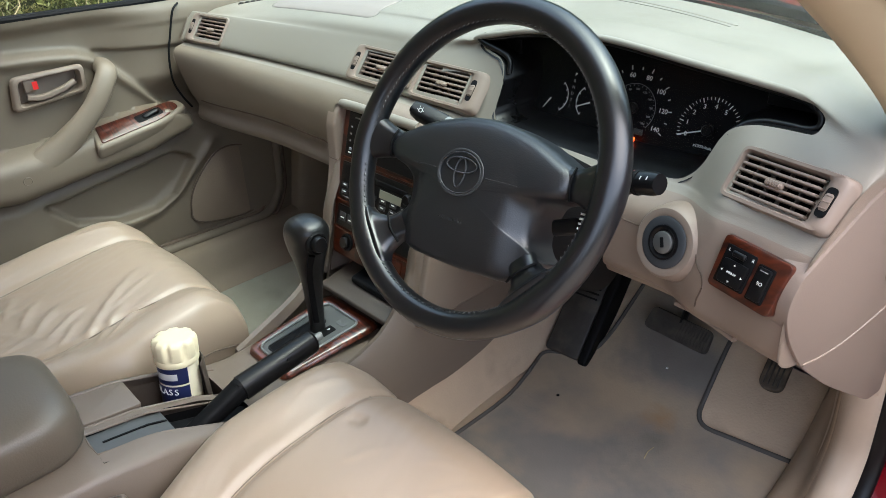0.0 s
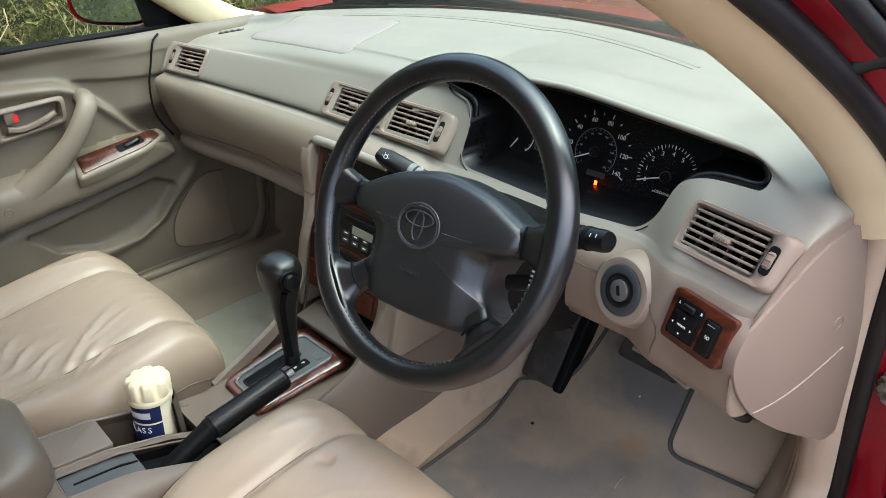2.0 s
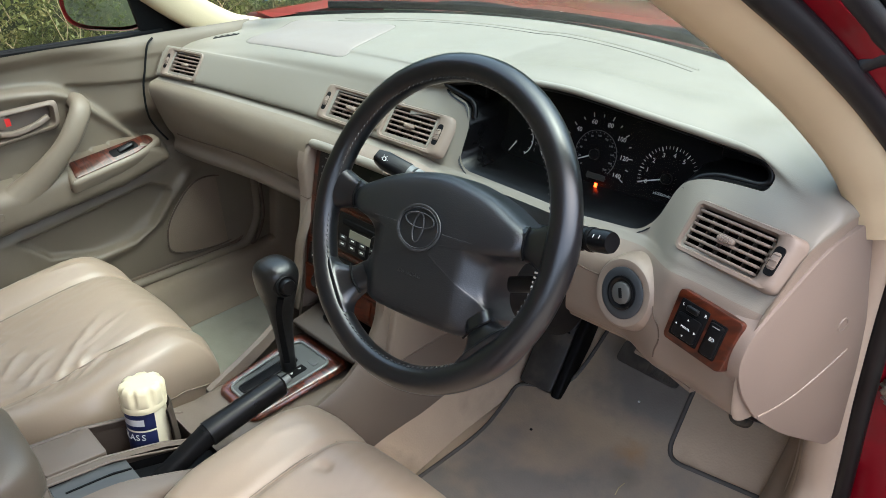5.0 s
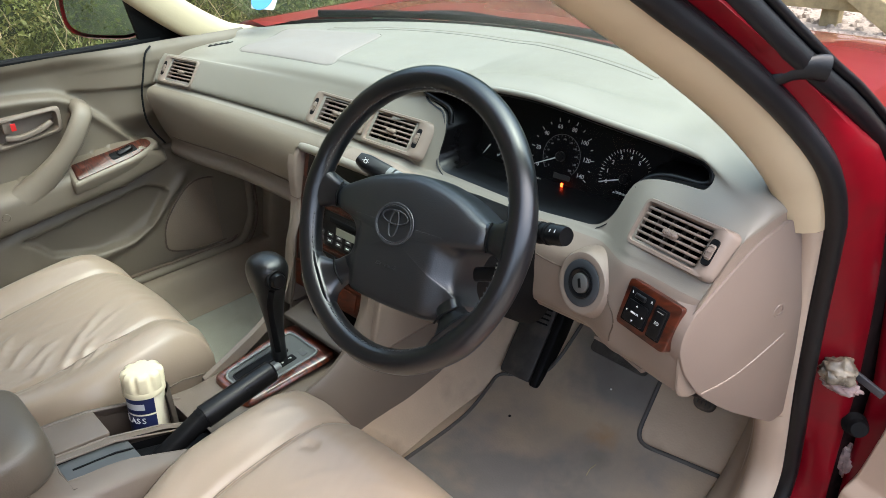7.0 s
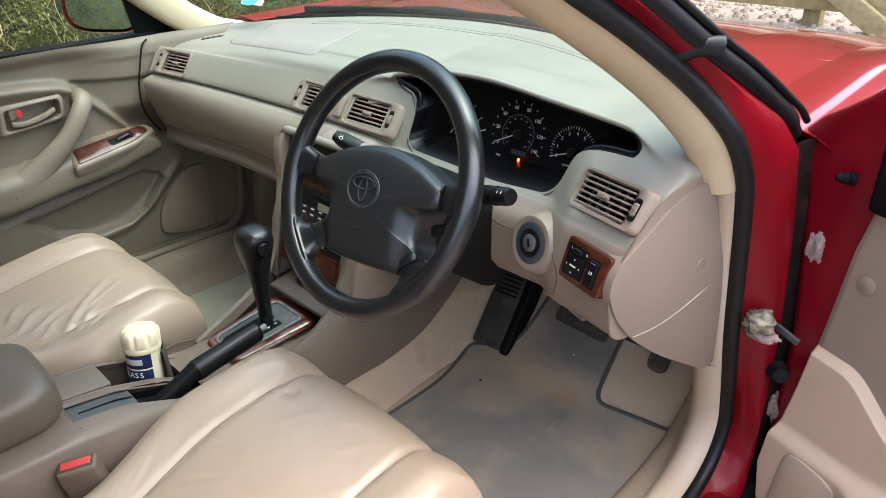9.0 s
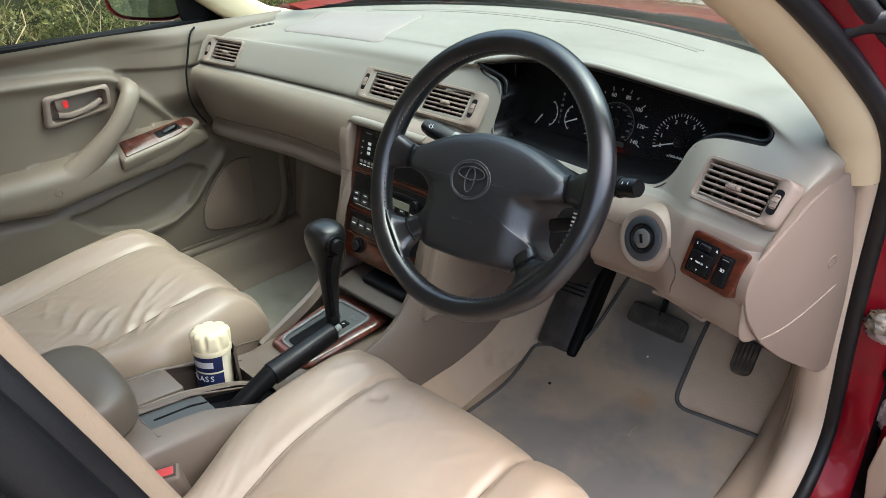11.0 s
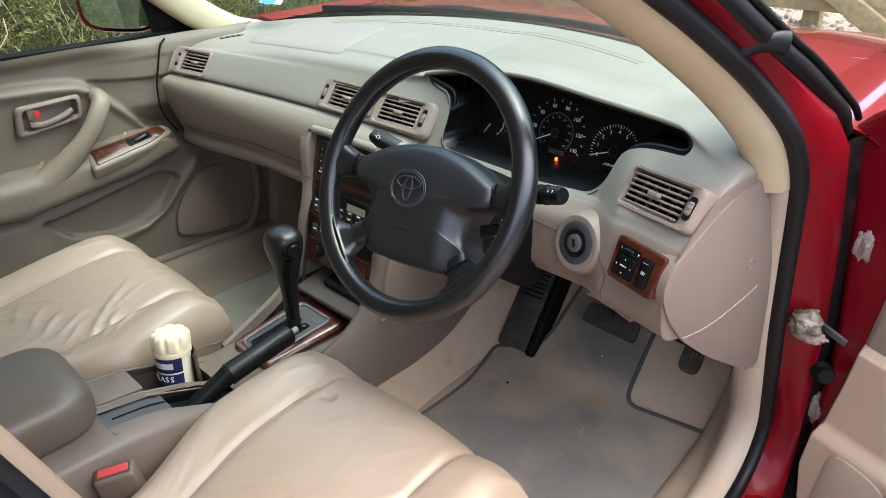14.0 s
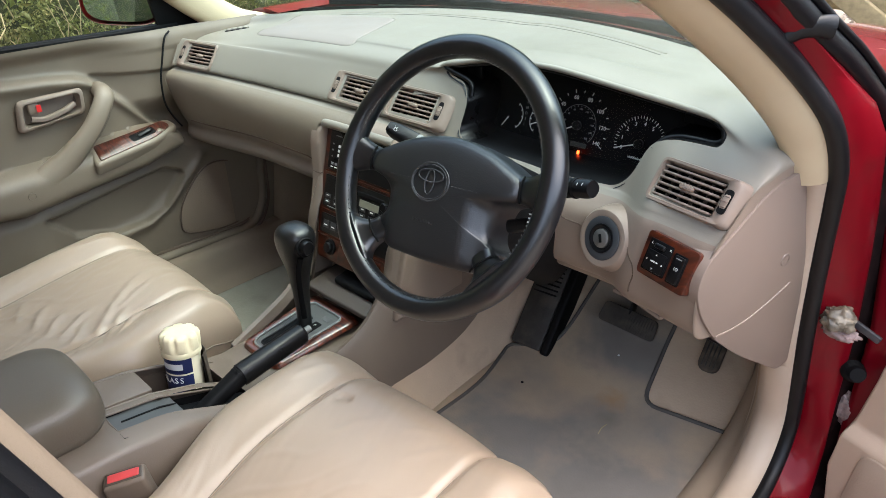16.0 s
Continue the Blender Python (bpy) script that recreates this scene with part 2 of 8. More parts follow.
def rbox(size, r=0.004, m=None, seg=3):
    """A block with rounded edges, centred, then moved by m."""
    bm = bmesh.new()
    bmesh.ops.create_cube(bm, size=1.0)
    for v in bm.verts:
        v.co = Vector((v.co.x * size[0], v.co.y * size[1], v.co.z * size[2]))
    bmesh.ops.bevel(bm, geom=list(bm.edges), offset=min(r, min(size) * 0.49), segments=seg, profile=0.5, affect="EDGES")
    if m is not None:
        bmesh.ops.transform(bm, matrix=m, verts=bm.verts)
    return bm


def join(*bms):
    out = bmesh.new()
    for b in bms:
        me = bpy.data.meshes.new("tmp")
        b.to_mesh(me)
        b.free()
        out.from_mesh(me)
        bpy.data.meshes.remove(me)
    return out


def lathe(profile, m=None, n=32, a0=0.0, a1=2 * math.pi):
    """Turns (radius, height) pairs about z."""
    full = abs(a1 - a0 - 2 * math.pi) < 1e-6
    steps = n if full else n + 1
    rows = []
    for i in range(steps):
        a = a0 + (a1 - a0) * i / n
        rows.append([Vector((r * math.cos(a), r * math.sin(a), z)) for r, z in profile])
    bm = grid(rows, close_u=full)
    if m is not None:
        bmesh.ops.transform(bm, matrix=m, verts=bm.verts)
    return bm


def smooth_path(pts, n, closed=False):
    """Catmull-Rom through points."""
    P = [Vector(p) for p in pts]
    k = len(P)
    out = []
    spans = k if closed else k - 1
    for i in range(spans):
        p0 = P[(i - 1) % k] if closed or i > 0 else P[0] * 2 - P[1]
        p1, p2 = P[i], P[(i + 1) % k]
        p3 = P[(i + 2) % k] if closed or i + 2 < k else P[-1] * 2 - P[-2]
        for j in range(n):
            t = j / n
            out.append(0.5 * (2 * p1 + (p2 - p0) * t + (2 * p0 - 5 * p1 + 4 * p2 - p3) * t * t + (3 * p1 - p0 - 3 * p2 + p3) * t ** 3))
    if not closed:
        out.append(P[-1].copy())
    return out


def sweep(path, section, closed=False, up=(0, 0, 1), caps=True, scale=None):
    """Carries a closed section of (side, up) pairs along a path. section may be a function of the share of the path gone."""
    path = [Vector(p) for p in path]
    n = len(path)
    rows = []
    up = Vector(up)
    for i, p in enumerate(path):
        a = path[(i - 1) % n] if closed or i > 0 else p
        b = path[(i + 1) % n] if closed or i < n - 1 else p
        t = (b - a).normalized()
        side = t.cross(up).normalized()
        nu = side.cross(t).normalized()
        sec = section(i / max(n - 1, 1)) if callable(section) else section
        rows.append([p + side * s + nu * u for s, u in sec])
    bm = grid(rows, close_u=closed, close_v=True)
    if caps and not closed:
        cap(bm, rows[0])
        cap(bm, rows[-1])
    return bm


def oval(a, b, n=14, p=2.0):
    out = []
    for i in range(n):
        t = 2 * math.pi * i / n
        c, s = math.cos(t), math.sin(t)
        out.append((a * math.copysign(abs(c) ** (2 / p), c), b * math.copysign(abs(s) ** (2 / p), s)))
    return out


def round_poly(pts, r, n=5):
    """A 2D polygon with rounded corners."""
    out = []
    k = len(pts)
    for i in range(k):
        p, a, b = Vector(pts[i]), Vector(pts[i - 1]), Vector(pts[(i + 1) % k])
        rr = r[i] if isinstance(r, (list, tuple)) else r
        da, db = (a - p), (b - p)
        rr = min(rr, da.length * 0.48, db.length * 0.48)
        s, e = p + da.normalized() * rr, p + db.normalized() * rr
        for j in range(n + 1):
            t = j / n
            out.append(s * (1 - t) ** 2 + p * 2 * t * (1 - t) + e * t * t)
    return out


def slab(outline, m, thick, bevel=0.002):
    """A plate from a 2D outline in the xy plane of m, its top at z=0, with a rounded upper edge."""
    rings = []
    for inset, z in ((0, -thick), (0, -bevel), (bevel * 0.3, -bevel * 0.3), (bevel, 0)):
        ring = []
        for i, p in enumerate(outline):
            p = Vector(p)
            a, b = Vector(outline[i - 1]), Vector(outline[(i + 1) % len(outline)])
            t = b - a
            nrm = Vector((t.y, -t.x))
            nrm = nrm.normalized() if nrm.length > 0 else nrm
            q = p - nrm * inset
            ring.append(m @ Vector((q.x, q.y, z)))
        rings.append(ring)
    bm = grid(rings, close_v=True)
    cap(bm, rings[-1])
    cap(bm, rings[0])
    return bm


def frame_ring(outer, inner, m, z_out, z_top, z_in):
    """A raised rim between two outlines of equally many points."""
    rows = [[m @ Vector((p[0], p[1], z_out)) for p in outer]]
    for t, z in ((0.12, z_top * 0.7 + z_out * 0.3), (0.3, z_top), (0.7, z_top), (0.9, z_top * 0.75 + z_in * 0.25)):
        rows.append([m @ Vector((a[0] * (1 - t) + b[0] * t, a[1] * (1 - t) + b[1] * t, z)) for a, b in zip(outer, inner)])
    rows.append([m @ Vector((p[0], p[1], z_in)) for p in inner])
    return grid(rows, close_v=True)


def basis(o, x, y):
    """A frame at o with x along x and y as near y as can be."""
    x = Vector(x).normalized()
    z = x.cross(Vector(y)).normalized()
    y = z.cross(x)
    return Matrix(((x.x, y.x, z.x, o[0]), (x.y, y.y, z.y, o[1]), (x.z, y.z, z.z, o[2]), (0, 0, 0, 1)))


def lettering(name, body, size, m, material, parent, label="", align="CENTER", depth=0.0003):
    cu = bpy.data.curves.new("letters", "FONT")
    cu.body, cu.size, cu.align_x, cu.align_y, cu.extrude = body, size, align, "CENTER", depth
    cu.resolution_u = 2
    ob = bpy.data.objects.new("letters", cu)
    scene.collection.objects.link(ob)
    dg = bpy.context.evaluated_depsgraph_get()
    dg.update()
    me = bpy.data.meshes.new_from_object(ob.evaluated_get(dg))
    bpy.data.objects.remove(ob)
    bpy.data.curves.remove(cu)
    bm = bmesh.new()
    bm.from_mesh(me)
    bpy.data.meshes.remove(me)
    bmesh.ops.transform(bm, matrix=m, verts=bm.verts)
    return part(name, bm, material, parent, label)


def lerp(a, b, t):
    return a + (b - a) * t


def step01(a, b, x):
    t = min(max((x - a) / (b - a), 0.0), 1.0)
    return t * t * (3 - 2 * t)


def curve_at(table, x):
    """Straight lines between the (x, value) pairs of a table."""
    if x <= table[0][0]:
        return table[0][1]
    for (a, va), (b, vb) in zip(table, table[1:]):
        if x <= b:
            return lerp(va, vb, (x - a) / (b - a))
    return table[-1][1]

# ---- dashboard ----
def screen_base(x):
    return 1.245 - 0.45 * x * x


def dash_controls(x):
    """The dash's outline in a cut across the car at x, as (y, z) from the windscreen down to the footwell."""
    zb = 1.0 - 0.03 * (x / 0.72) ** 2
    zt = 1.0 - 0.036 * (x / 0.65) ** 2
    sh = 0.03 - 0.095 * x * x
    y0 = screen_base(x)
    d = 0.022 * step01(-0.3, -0.7, x)
    left = [(y0, zb), (y0 - 0.10, zb + 0.005), (min(0.92, y0 - 0.13), zt + 0.002), (0.845, zt), (0.80 + sh, zt - 0.006), (0.766 + sh, zt - 0.017),
            (0.752 + sh, 0.5 * (zt - 0.03) + 0.481), (0.741 + sh, 0.951), (0.704 + sh, 0.903), (0.708 + sh, 0.892), (0.674 + sh * 0.8, 0.883),
            (0.664 + sh * 0.4, 0.852), (0.677, 0.806 - d), (0.693, 0.772 - d), (0.712, 0.724 - d), (0.98, 0.655)]
    if x <= 0.02:
        return left
    br = curve_at([(0.10, 0.991), (0.15, 1.008), (0.20, 1.019), (0.26, 1.026), (0.32, 1.0285), (0.38, 1.0265), (0.46, 1.018), (0.55, 1.009), (0.61, 1.002), (0.64, 0.994)], x)
    mid = [(y0, zb), (y0 - 0.10, zb + 0.010), (0.92, 0.5 * (1.006 + br)), (0.865, br + 0.004), (0.815, br + 0.005), (0.790, br), (0.794, br - 0.010), (0.782, 0.965),
           (0.748, 0.893), (0.738, 0.880), (0.724, 0.868), (0.704, 0.845), (0.700, 0.800), (0.706, 0.757), (0.76, 0.745), (0.98, 0.740)]
    right = [(y0, zb), (y0 - 0.08, zb + 0.008), (0.90, 1.004), (0.845, 1.011), (0.812, 1.0105), (0.789, 1.005), (0.792, 0.994), (0.752, 0.954),
             (0.702, 0.901), (0.692, 0.887), (0.683, 0.873), (0.676, 0.845), (0.670, 0.800), (0.680, 0.752), (0.74, 0.742), (0.98, 0.735)]
    end = [(y0 + 0.004, 0.968), (0.95, 0.975), (0.87, 0.982), (0.825, 0.986), (0.788, 0.984), (0.768, 0.978), (0.754, 0.966), (0.725, 0.946),
           (0.688, 0.902), (0.677, 0.887), (0.667, 0.873), (0.656, 0.845), (0.650, 0.800), (0.662, 0.752), (0.73, 0.742), (0.98, 0.735)]
    last = [(y0 + 0.004, 0.956), (0.93, 0.962), (0.86, 0.964), (0.82, 0.964), (0.79, 0.962), (0.765, 0.957), (0.748, 0.950), (0.715, 0.938),
            (0.680, 0.900), (0.668, 0.886), (0.660, 0.872), (0.650, 0.845), (0.645, 0.800), (0.660, 0.750), (0.73, 0.742), (0.98, 0.735)]
    part_mid = mid[:8] + left[8:]
    stops = [(0.02, left), (0.105, part_mid), (0.17, mid), (0.50, mid), (0.58, right), (0.685, end), (0.74, last)]
    for (a, A), (b, B) in zip(stops, stops[1:]):
        if x <= b:
            t = (x - a) / (b - a)
            t = t * t * (3 - 2 * t)
            return [(lerp(p[0], q[0], t), lerp(p[1], q[1], t)) for p, q in zip(A, B)]
    return last


def dash_profile(x):
    return [(p.x, p.y) for p in smooth_path(dash_controls(x), 6)]


def dash_end(y):
    return 0.675 + (min(y, 0.84) - 0.64) * 0.277


def soft_clamp(x, lim, k=0.014):
    s, a = math.copysign(1, x), abs(x)
    h = max(k - abs(a - lim), 0) / k
    return s * (min(a, lim) - h * h * k * 0.25)


def face_y(x, z):
    """The depth of the dash's face at x and height z."""
    pr = dash_profile(x)[24:]
    for (ya, za), (yb, zb) in zip(pr, pr[1:]):
        if za >= z >= zb:
            return lerp(ya, yb, (za - z) / max(za - zb, 1e-6))
    return pr[20][0]


def face_frame(x, z):
    """A frame on the dash's face: x along it, y up it, z out of it."""
    o = Vector((x, face_y(x, z), z))
    dx = Vector((0.02, face_y(x + 0.01, z) - face_y(x - 0.01, z), 0))
    dz = Vector((0, face_y(x, z + 0.01) - face_y(x, z - 0.01), 0.02))
    return basis(o, dx, dz)


CLUSTER = [(0.118, 0.990), (0.20, 1.010), (0.35, 1.019), (0.50, 1.009), (0.575, 1.001), (0.612, 0.996), (0.631, 0.985), (0.629, 0.970), (0.560, 0.967), (0.530, 0.954),
           (0.514, 0.905), (0.495, 0.886), (0.40, 0.881), (0.20, 0.887), (0.181, 0.900), (0.183, 0.945), (0.170, 0.974), (0.128, 0.983)]
CLUSTER_R = [0.006, 0.03, 0.03, 0.03, 0.02, 0.012, 0.010, 0.008, 0.02, 0.02, 0.02, 0.018, 0.03, 0.02, 0.02, 0.02, 0.012, 0.006]
VENTS = [(-0.615, 0.094, -1), (-0.078, 0.100, -1), (0.070, 0.104, 1), (0.6135, 0.096, 1)]
VENT_Z = 0.926


def inside(poly, x, z):
    hit = False
    for i in range(len(poly)):
        (xa, za), (xb, zb) = poly[i - 1], poly[i]
        if (za > z) != (zb > z) and x < (xb - xa) * (z - za) / (zb - za) + xa:
            hit = not hit
    return hit


cluster_outline = [(p.x, p.y) for p in round_poly(CLUSTER, CLUSTER_R, 5)]


def build_dashboard():
    dash = thing("dashboard", (0.0, 0.85, 0.74), "beige moulded car dashboard with wood inserts and black gauges", "dashboard")
    xs = [-0.744 + 0.006 * i for i in range(249)]
    rows = []
    for x in xs:
        rows.append([Vector((soft_clamp(x, dash_end(y) + (0.013 if x < 0 else 0.0)), y, z)) for y, z in dash_profile(x)])

    def keep(i, j):
        if j < 26:
            return True
        p = (rows[i][j] + rows[i + 1][j] + rows[i][j + 1] + rows[i + 1][j + 1]) / 4
        for cx, w, s in VENTS:
            if abs(p.x - cx) < w / 2 - 0.003 and abs(p.z - VENT_Z) < (0.0190 if cx > 0.5 else 0.0190):
                return False
        if abs(p.x) < 0.124 and p.z < 0.868:
            return False
        return (i, j) not in gone
    # draw the cells round the gauge opening out to its smooth outline
    gone = set()
    for i in range(len(xs) - 1):
        for j in range(26 if xs[i] > 0.575 else 33, 61):
            p = (rows[i][j] + rows[i + 1][j] + rows[i][j + 1] + rows[i + 1][j + 1]) / 4
            if inside(cluster_outline, p.x, p.z):
                gone.add((i, j))
    touched = {(i + a, j + b) for i, j in gone for a in (0, 1) for b in (0, 1)}
    for i, j in touched:
        around = [(i - a, j - b) in gone for a in (0, 1) for b in (0, 1)]
        if all(around):
            continue
        v = rows[i][j]
        best = None
        for k in range(len(cluster_outline)):
            a, b = Vector(cluster_outline[k - 1]), Vector(cluster_outline[k])
            d = b - a
            t = min(max((Vector((v.x, v.z)) - a).dot(d) / max(d.length_squared, 1e-9), 0), 1)
            q = a + d * t
            dist = (Vector((v.x, v.z)) - q).length
            if best is None or dist < best[0]:
                best = (dist, q)
        q = best[1]
        if best[0] > 0.010:
            continue
        rows[i][j] = Vector((q.x, face_y(q.x, q.y), q.y))
    # glovebox lid and passenger face: shade below the dash fold put into darker browns
    part("glovebox_lid", grid(rows, keep=lambda i, j: j >= 75 and xs[i] < 0 and keep(i, j)), M_GLOVE, dash, "glovebox lid below the passenger dash, shade put into its brown", 50)
    part("passenger_face", grid(rows, keep=lambda i, j: 57 <= j < 75 and xs[i] < 0 and keep(i, j)), M_DOOR, dash, "rounded passenger dash face, shade put into its darker beige", 50)
    # same plastic as the pad; its warmer, dimmer light is put into M_LOW's brown
    bm = grid(rows, keep=lambda i, j: j >= 57 and xs[i] >= 0 and keep(i, j))
    cap(bm, rows[0][:])
    cap(bm, rows[-1][::-1])
    part("lower_dash", bm, M_LOW, dash, "lower dash panel, warm dim light put into its brown-beige", 50)
    bm = grid(rows, keep=lambda i, j: j < 57 and keep(i, j))
    part("dash_pad", bm, M_DASH, dash, "beige grained dash moulding", 50)

    # black surround that leads in to the gauges
    ring0, ring1, ring2, ring3 = [], [], [], []
    cx, cz = 0.36, 0.945
    n = len(cluster_outline)
    for i, (x, z) in enumerate(cluster_outline):
        (xa, za), (xb, zb) = cluster_outline[i - 1], cluster_outline[(i + 1) % n]
        t = Vector((xb - xa, zb - za)).normalized()
        out = Vector((-t.y, t.x))
        y = face_y(x, z)
        f = step01(0.2, -0.6, out.y) * (1 if x < 0.505 else 0)
        ring0.append(Vector((x + out.x * 0.005 * f, y + lerp(0.010, 0.0005, f), z + out.y * 0.005 * f)))
        ring1.append(Vector((x + out.x * 0.0035 * f, y + lerp(0.006, -0.0035, f), z + out.y * 0.005 * f)))
        ring2.append(Vector((x, y + 0.002, z)))
        ins = lerp(0.012, 0.001, step01(-0.3, -0.8, out.y))
        ring3.append(Vector((x - out.x * ins, 0.842 + (z - 0.9) * 0.25, z - out.y * ins)))
    hood = part("gauge_surround", grid([ring0, ring1, ring2, ring3], close_v=True), M_BLACK, dash, "black plastic gauge surround", 60)
    face = [Vector((p.x, 0.8385 + (p.z - 0.9) * 0.287, p.z)) for p in ring3]
    bm = bmesh.new()
    cap(bm, [Vector((0.10, 0.8385 + (0.87 - 0.9) * 0.287, 0.87)), Vector((0.64, 0.8385 + (0.87 - 0.9) * 0.287, 0.87)),
             Vector((0.64, 0.8385 + (0.975 - 0.9) * 0.287, 0.975)), Vector((0.54, 0.8385 + (1.002 - 0.9) * 0.287, 1.002)), Vector((0.36, 0.8385 + (1.018 - 0.9) * 0.287, 1.018)), Vector((0.10, 0.8385 + (0.985 - 0.9) * 0.287, 0.985))])
    gauges = part("gauge_panel", bm, M_MATTE, dash, "black gauge panel with white markings")
    build_gauges(gauges)
    # wing inserts beside the gauges
    for x0, x1 in ((0.548, 0.618), (0.140, 0.172)):
        part("pocket_back", rbox((x1 - x0, 0.006, 0.022), 0.002, pose((x0 + x1) / 2, 0.826, 0.984)), M_BLACK, hood)
    # clear lens in front of the gauges, leaning towards the driver
    lens = []
    for i in range(17):
        x = lerp(0.192, 0.508, i / 16)
        lens.append([Vector((x, 0.776 + 0.04 * k / 6 + 0.004 * math.sin(math.pi * k / 6), 0.887 + 0.118 * k / 6)) for k in range(7)])
    ob = part("lens", grid(lens), M_LENS, dash, "clear curved gauge lens")
    ob.visible_shadow = False

    for cx, w, s in VENTS:
        build_vent(dash, cx, w, s)

    # small blank plate between the centre vents
    fm = basis((-0.004, face_y(-0.004, 0.924), 0.924), (1, 0, 0), (0, face_y(0, 0.934) - face_y(0, 0.914), 0.02))
    part("blank_plate", slab(round_poly([(-0.010, -0.021), (0.010, -0.021), (0.010, 0.021), (-0.010, 0.021)], 0.004, 4), fm @ Matrix.Translation((0, 0, 0.006)), 0.008, 0.002), M_VENT, dash, "small blank beige plate")

    # seam along the top of the glovebox lid, turning down beside the stack
    path = [Vector((x, rows[int(round((x + 0.744) / 0.006))][75].y - 0.0006, rows[int(round((x + 0.744) / 0.006))][75].z)) for x in [lerp(-0.662, -0.178, i / 24) for i in range(25)]]
    path += [path[-1] + Vector((0.014, 0.004, -0.006)), path[-1] + Vector((0.022, 0.010, -0.018)), path[-1] + Vector((0.025, 0.030, -0.034))]
    part("glovebox_seam", sweep(path, oval(0.0014, 0.0016, 6)), M_SEAM, dash, "dark seam of the glovebox lid")
    part("glovebox_latch", slab(round_poly([(-0.022, -0.005), (0.022, -0.005), (0.020, 0.005), (-0.020, 0.005)], 0.004, 4), basis((-0.335, 0.700, 0.745), (1, 0, 0), (0, -0.4, 0.92)) @ Matrix.Translation((0, 0, 0.003)), 0.008, 0.001), M_GLOVE, dash, "small glovebox latch")
    # rolled lip of the gauge hood
    lip = smooth_path([(0.098, 0.797, 0.990), (0.118, 0.791, 1.001), (0.16, 0.790, 1.011), (0.21, 0.790, 1.0215), (0.26, 0.790, 1.0265), (0.32, 0.790, 1.029), (0.37, 0.790, 1.0275), (0.46, 0.790, 1.0185), (0.55, 0.790, 1.0095), (0.595, 0.790, 1.004), (0.616, 0.789, 0.9985), (0.6305, 0.787, 0.988), (0.633, 0.783, 0.975), (0.625, 0.779, 0.9635), (0.600, 0.777, 0.9615)], 6)
    part("hood_lip", sweep([p + Vector((0, 0.001, -0.0035)) for p in lip], lambda t: oval(lerp(0.005, 0.0026, step01(0.72, 0.95, t)), lerp(0.0042, 0.0026, step01(0.72, 0.95, t)), 12, 2.3)), M_DASH, dash, "rolled beige lip of the gauge hood", 60)
    inner_lip = [p + Vector((0, 0.006, -0.0085)) for p in lip if p.x < 0.596]
    part("hood_lining", sweep(inner_lip, oval(0.005, 0.0045, 12, 2.3)), M_BLACK, dash, "black lining under the hood lip", 60)
    for pts in (((0.585, 0.795, 0.9975), (0.604, 0.791, 0.9945), (0.617, 0.788, 0.989), (0.6235, 0.785, 0.981), (0.6225, 0.782, 0.9725), (0.612, 0.780, 0.9685), (0.59, 0.780, 0.9685), (0.565, 0.779, 0.967), (0.546, 0.774, 0.960), (0.536, 0.765, 0.946)),
                ((0.185, 0.782, 0.955), (0.182, 0.787, 0.970), (0.172, 0.790, 0.978), (0.150, 0.791, 0.984), (0.126, 0.791, 0.990), (0.116, 0.792, 0.996), (0.128, 0.793, 1.001))):
        part("wing_rim", sweep(smooth_path(pts, 5), oval(0.0042, 0.0042, 12)), M_BLACK, dash, "black rim of the gauge opening", 60)

    # seams: passenger airbag lid, glovebox lid, trim joints
    lid = round_poly([(-0.512, 0.805), (-0.163, 0.812), (-0.262, 1.035), (-0.575, 0.985)], 0.03, 6)
    lid = [Vector(a).lerp(Vector(b), k / 12) for a, b in zip(lid, lid[1:] + lid[:1]) for k in range(12 if (Vector(b) - Vector(a)).length > 0.05 else 1)]
    path = []
    for p in lid:
        pr = dash_profile(p.x)[:30]
        z = next((lerp(a[1], b[1], (p.y - a[0]) / (b[0] - a[0] - 1e-9)) for a, b in zip(pr, pr[1:]) if a[0] >= p.y >= b[0]), 0.98)
        path.append(Vector((p.x, p.y, z)))
    panel = [[q.lerp(sum(path, Vector()) / len(path), t) + Vector((0, 0, 0.0022 if t > 0.02 else 0.0)) for q in path] for t in (0.0, 0.012, 0.024)]
    cen = sum(path, Vector()) / len(path)
    rows2 = []
    for t in (0.0, 0.012, 0.03, 0.15, 0.3, 0.45, 0.6, 0.75, 0.87, 0.97):
        r = []
        for q in path:
            v = q.lerp(cen, t)
            pr = dash_profile(v.x)[:34]
            z = next((lerp(a[1], b[1], (v.y - a[0]) / (b[0] - a[0] - 1e-9)) for a, b in zip(pr, pr[1:]) if a[0] >= v.y >= b[0]), v.z)
            r.append(Vector((v.x, v.y, z + (-0.002, 0.0004, 0.0014)[(t > 0) + (t > 0.02)])))
        rows2.append(r)
    bm = grid(rows2, close_v=True)
    cap(bm, rows2[-1])
    part("airbag_lid", bm, M_AIRBAG, dash, "smooth pale airbag lid", 60)
    part("lid_seam", sweep([p + Vector((0, 0, 0.0004)) for p in rows2[0]], oval(0.0011, 0.0022, 6), closed=True), M_DASHLINE, dash, "fine seam round the airbag lid")
    # defroster slot strip along the windscreen, and side demist grilles
    def top_z(x, y):
        pr = dash_profile(x)[:34]
        return next((lerp(a[1], b[1], (y - a[0]) / (b[0] - a[0] - 1e-9)) for a, b in zip(pr, pr[1:]) if a[0] >= y >= b[0]), 0.99)
    path = [Vector((x, 1.118 - 0.5 * x * x, top_z(x, 1.118 - 0.5 * x * x))) for x in [-0.45 + 0.03 * i for i in range(29)]]
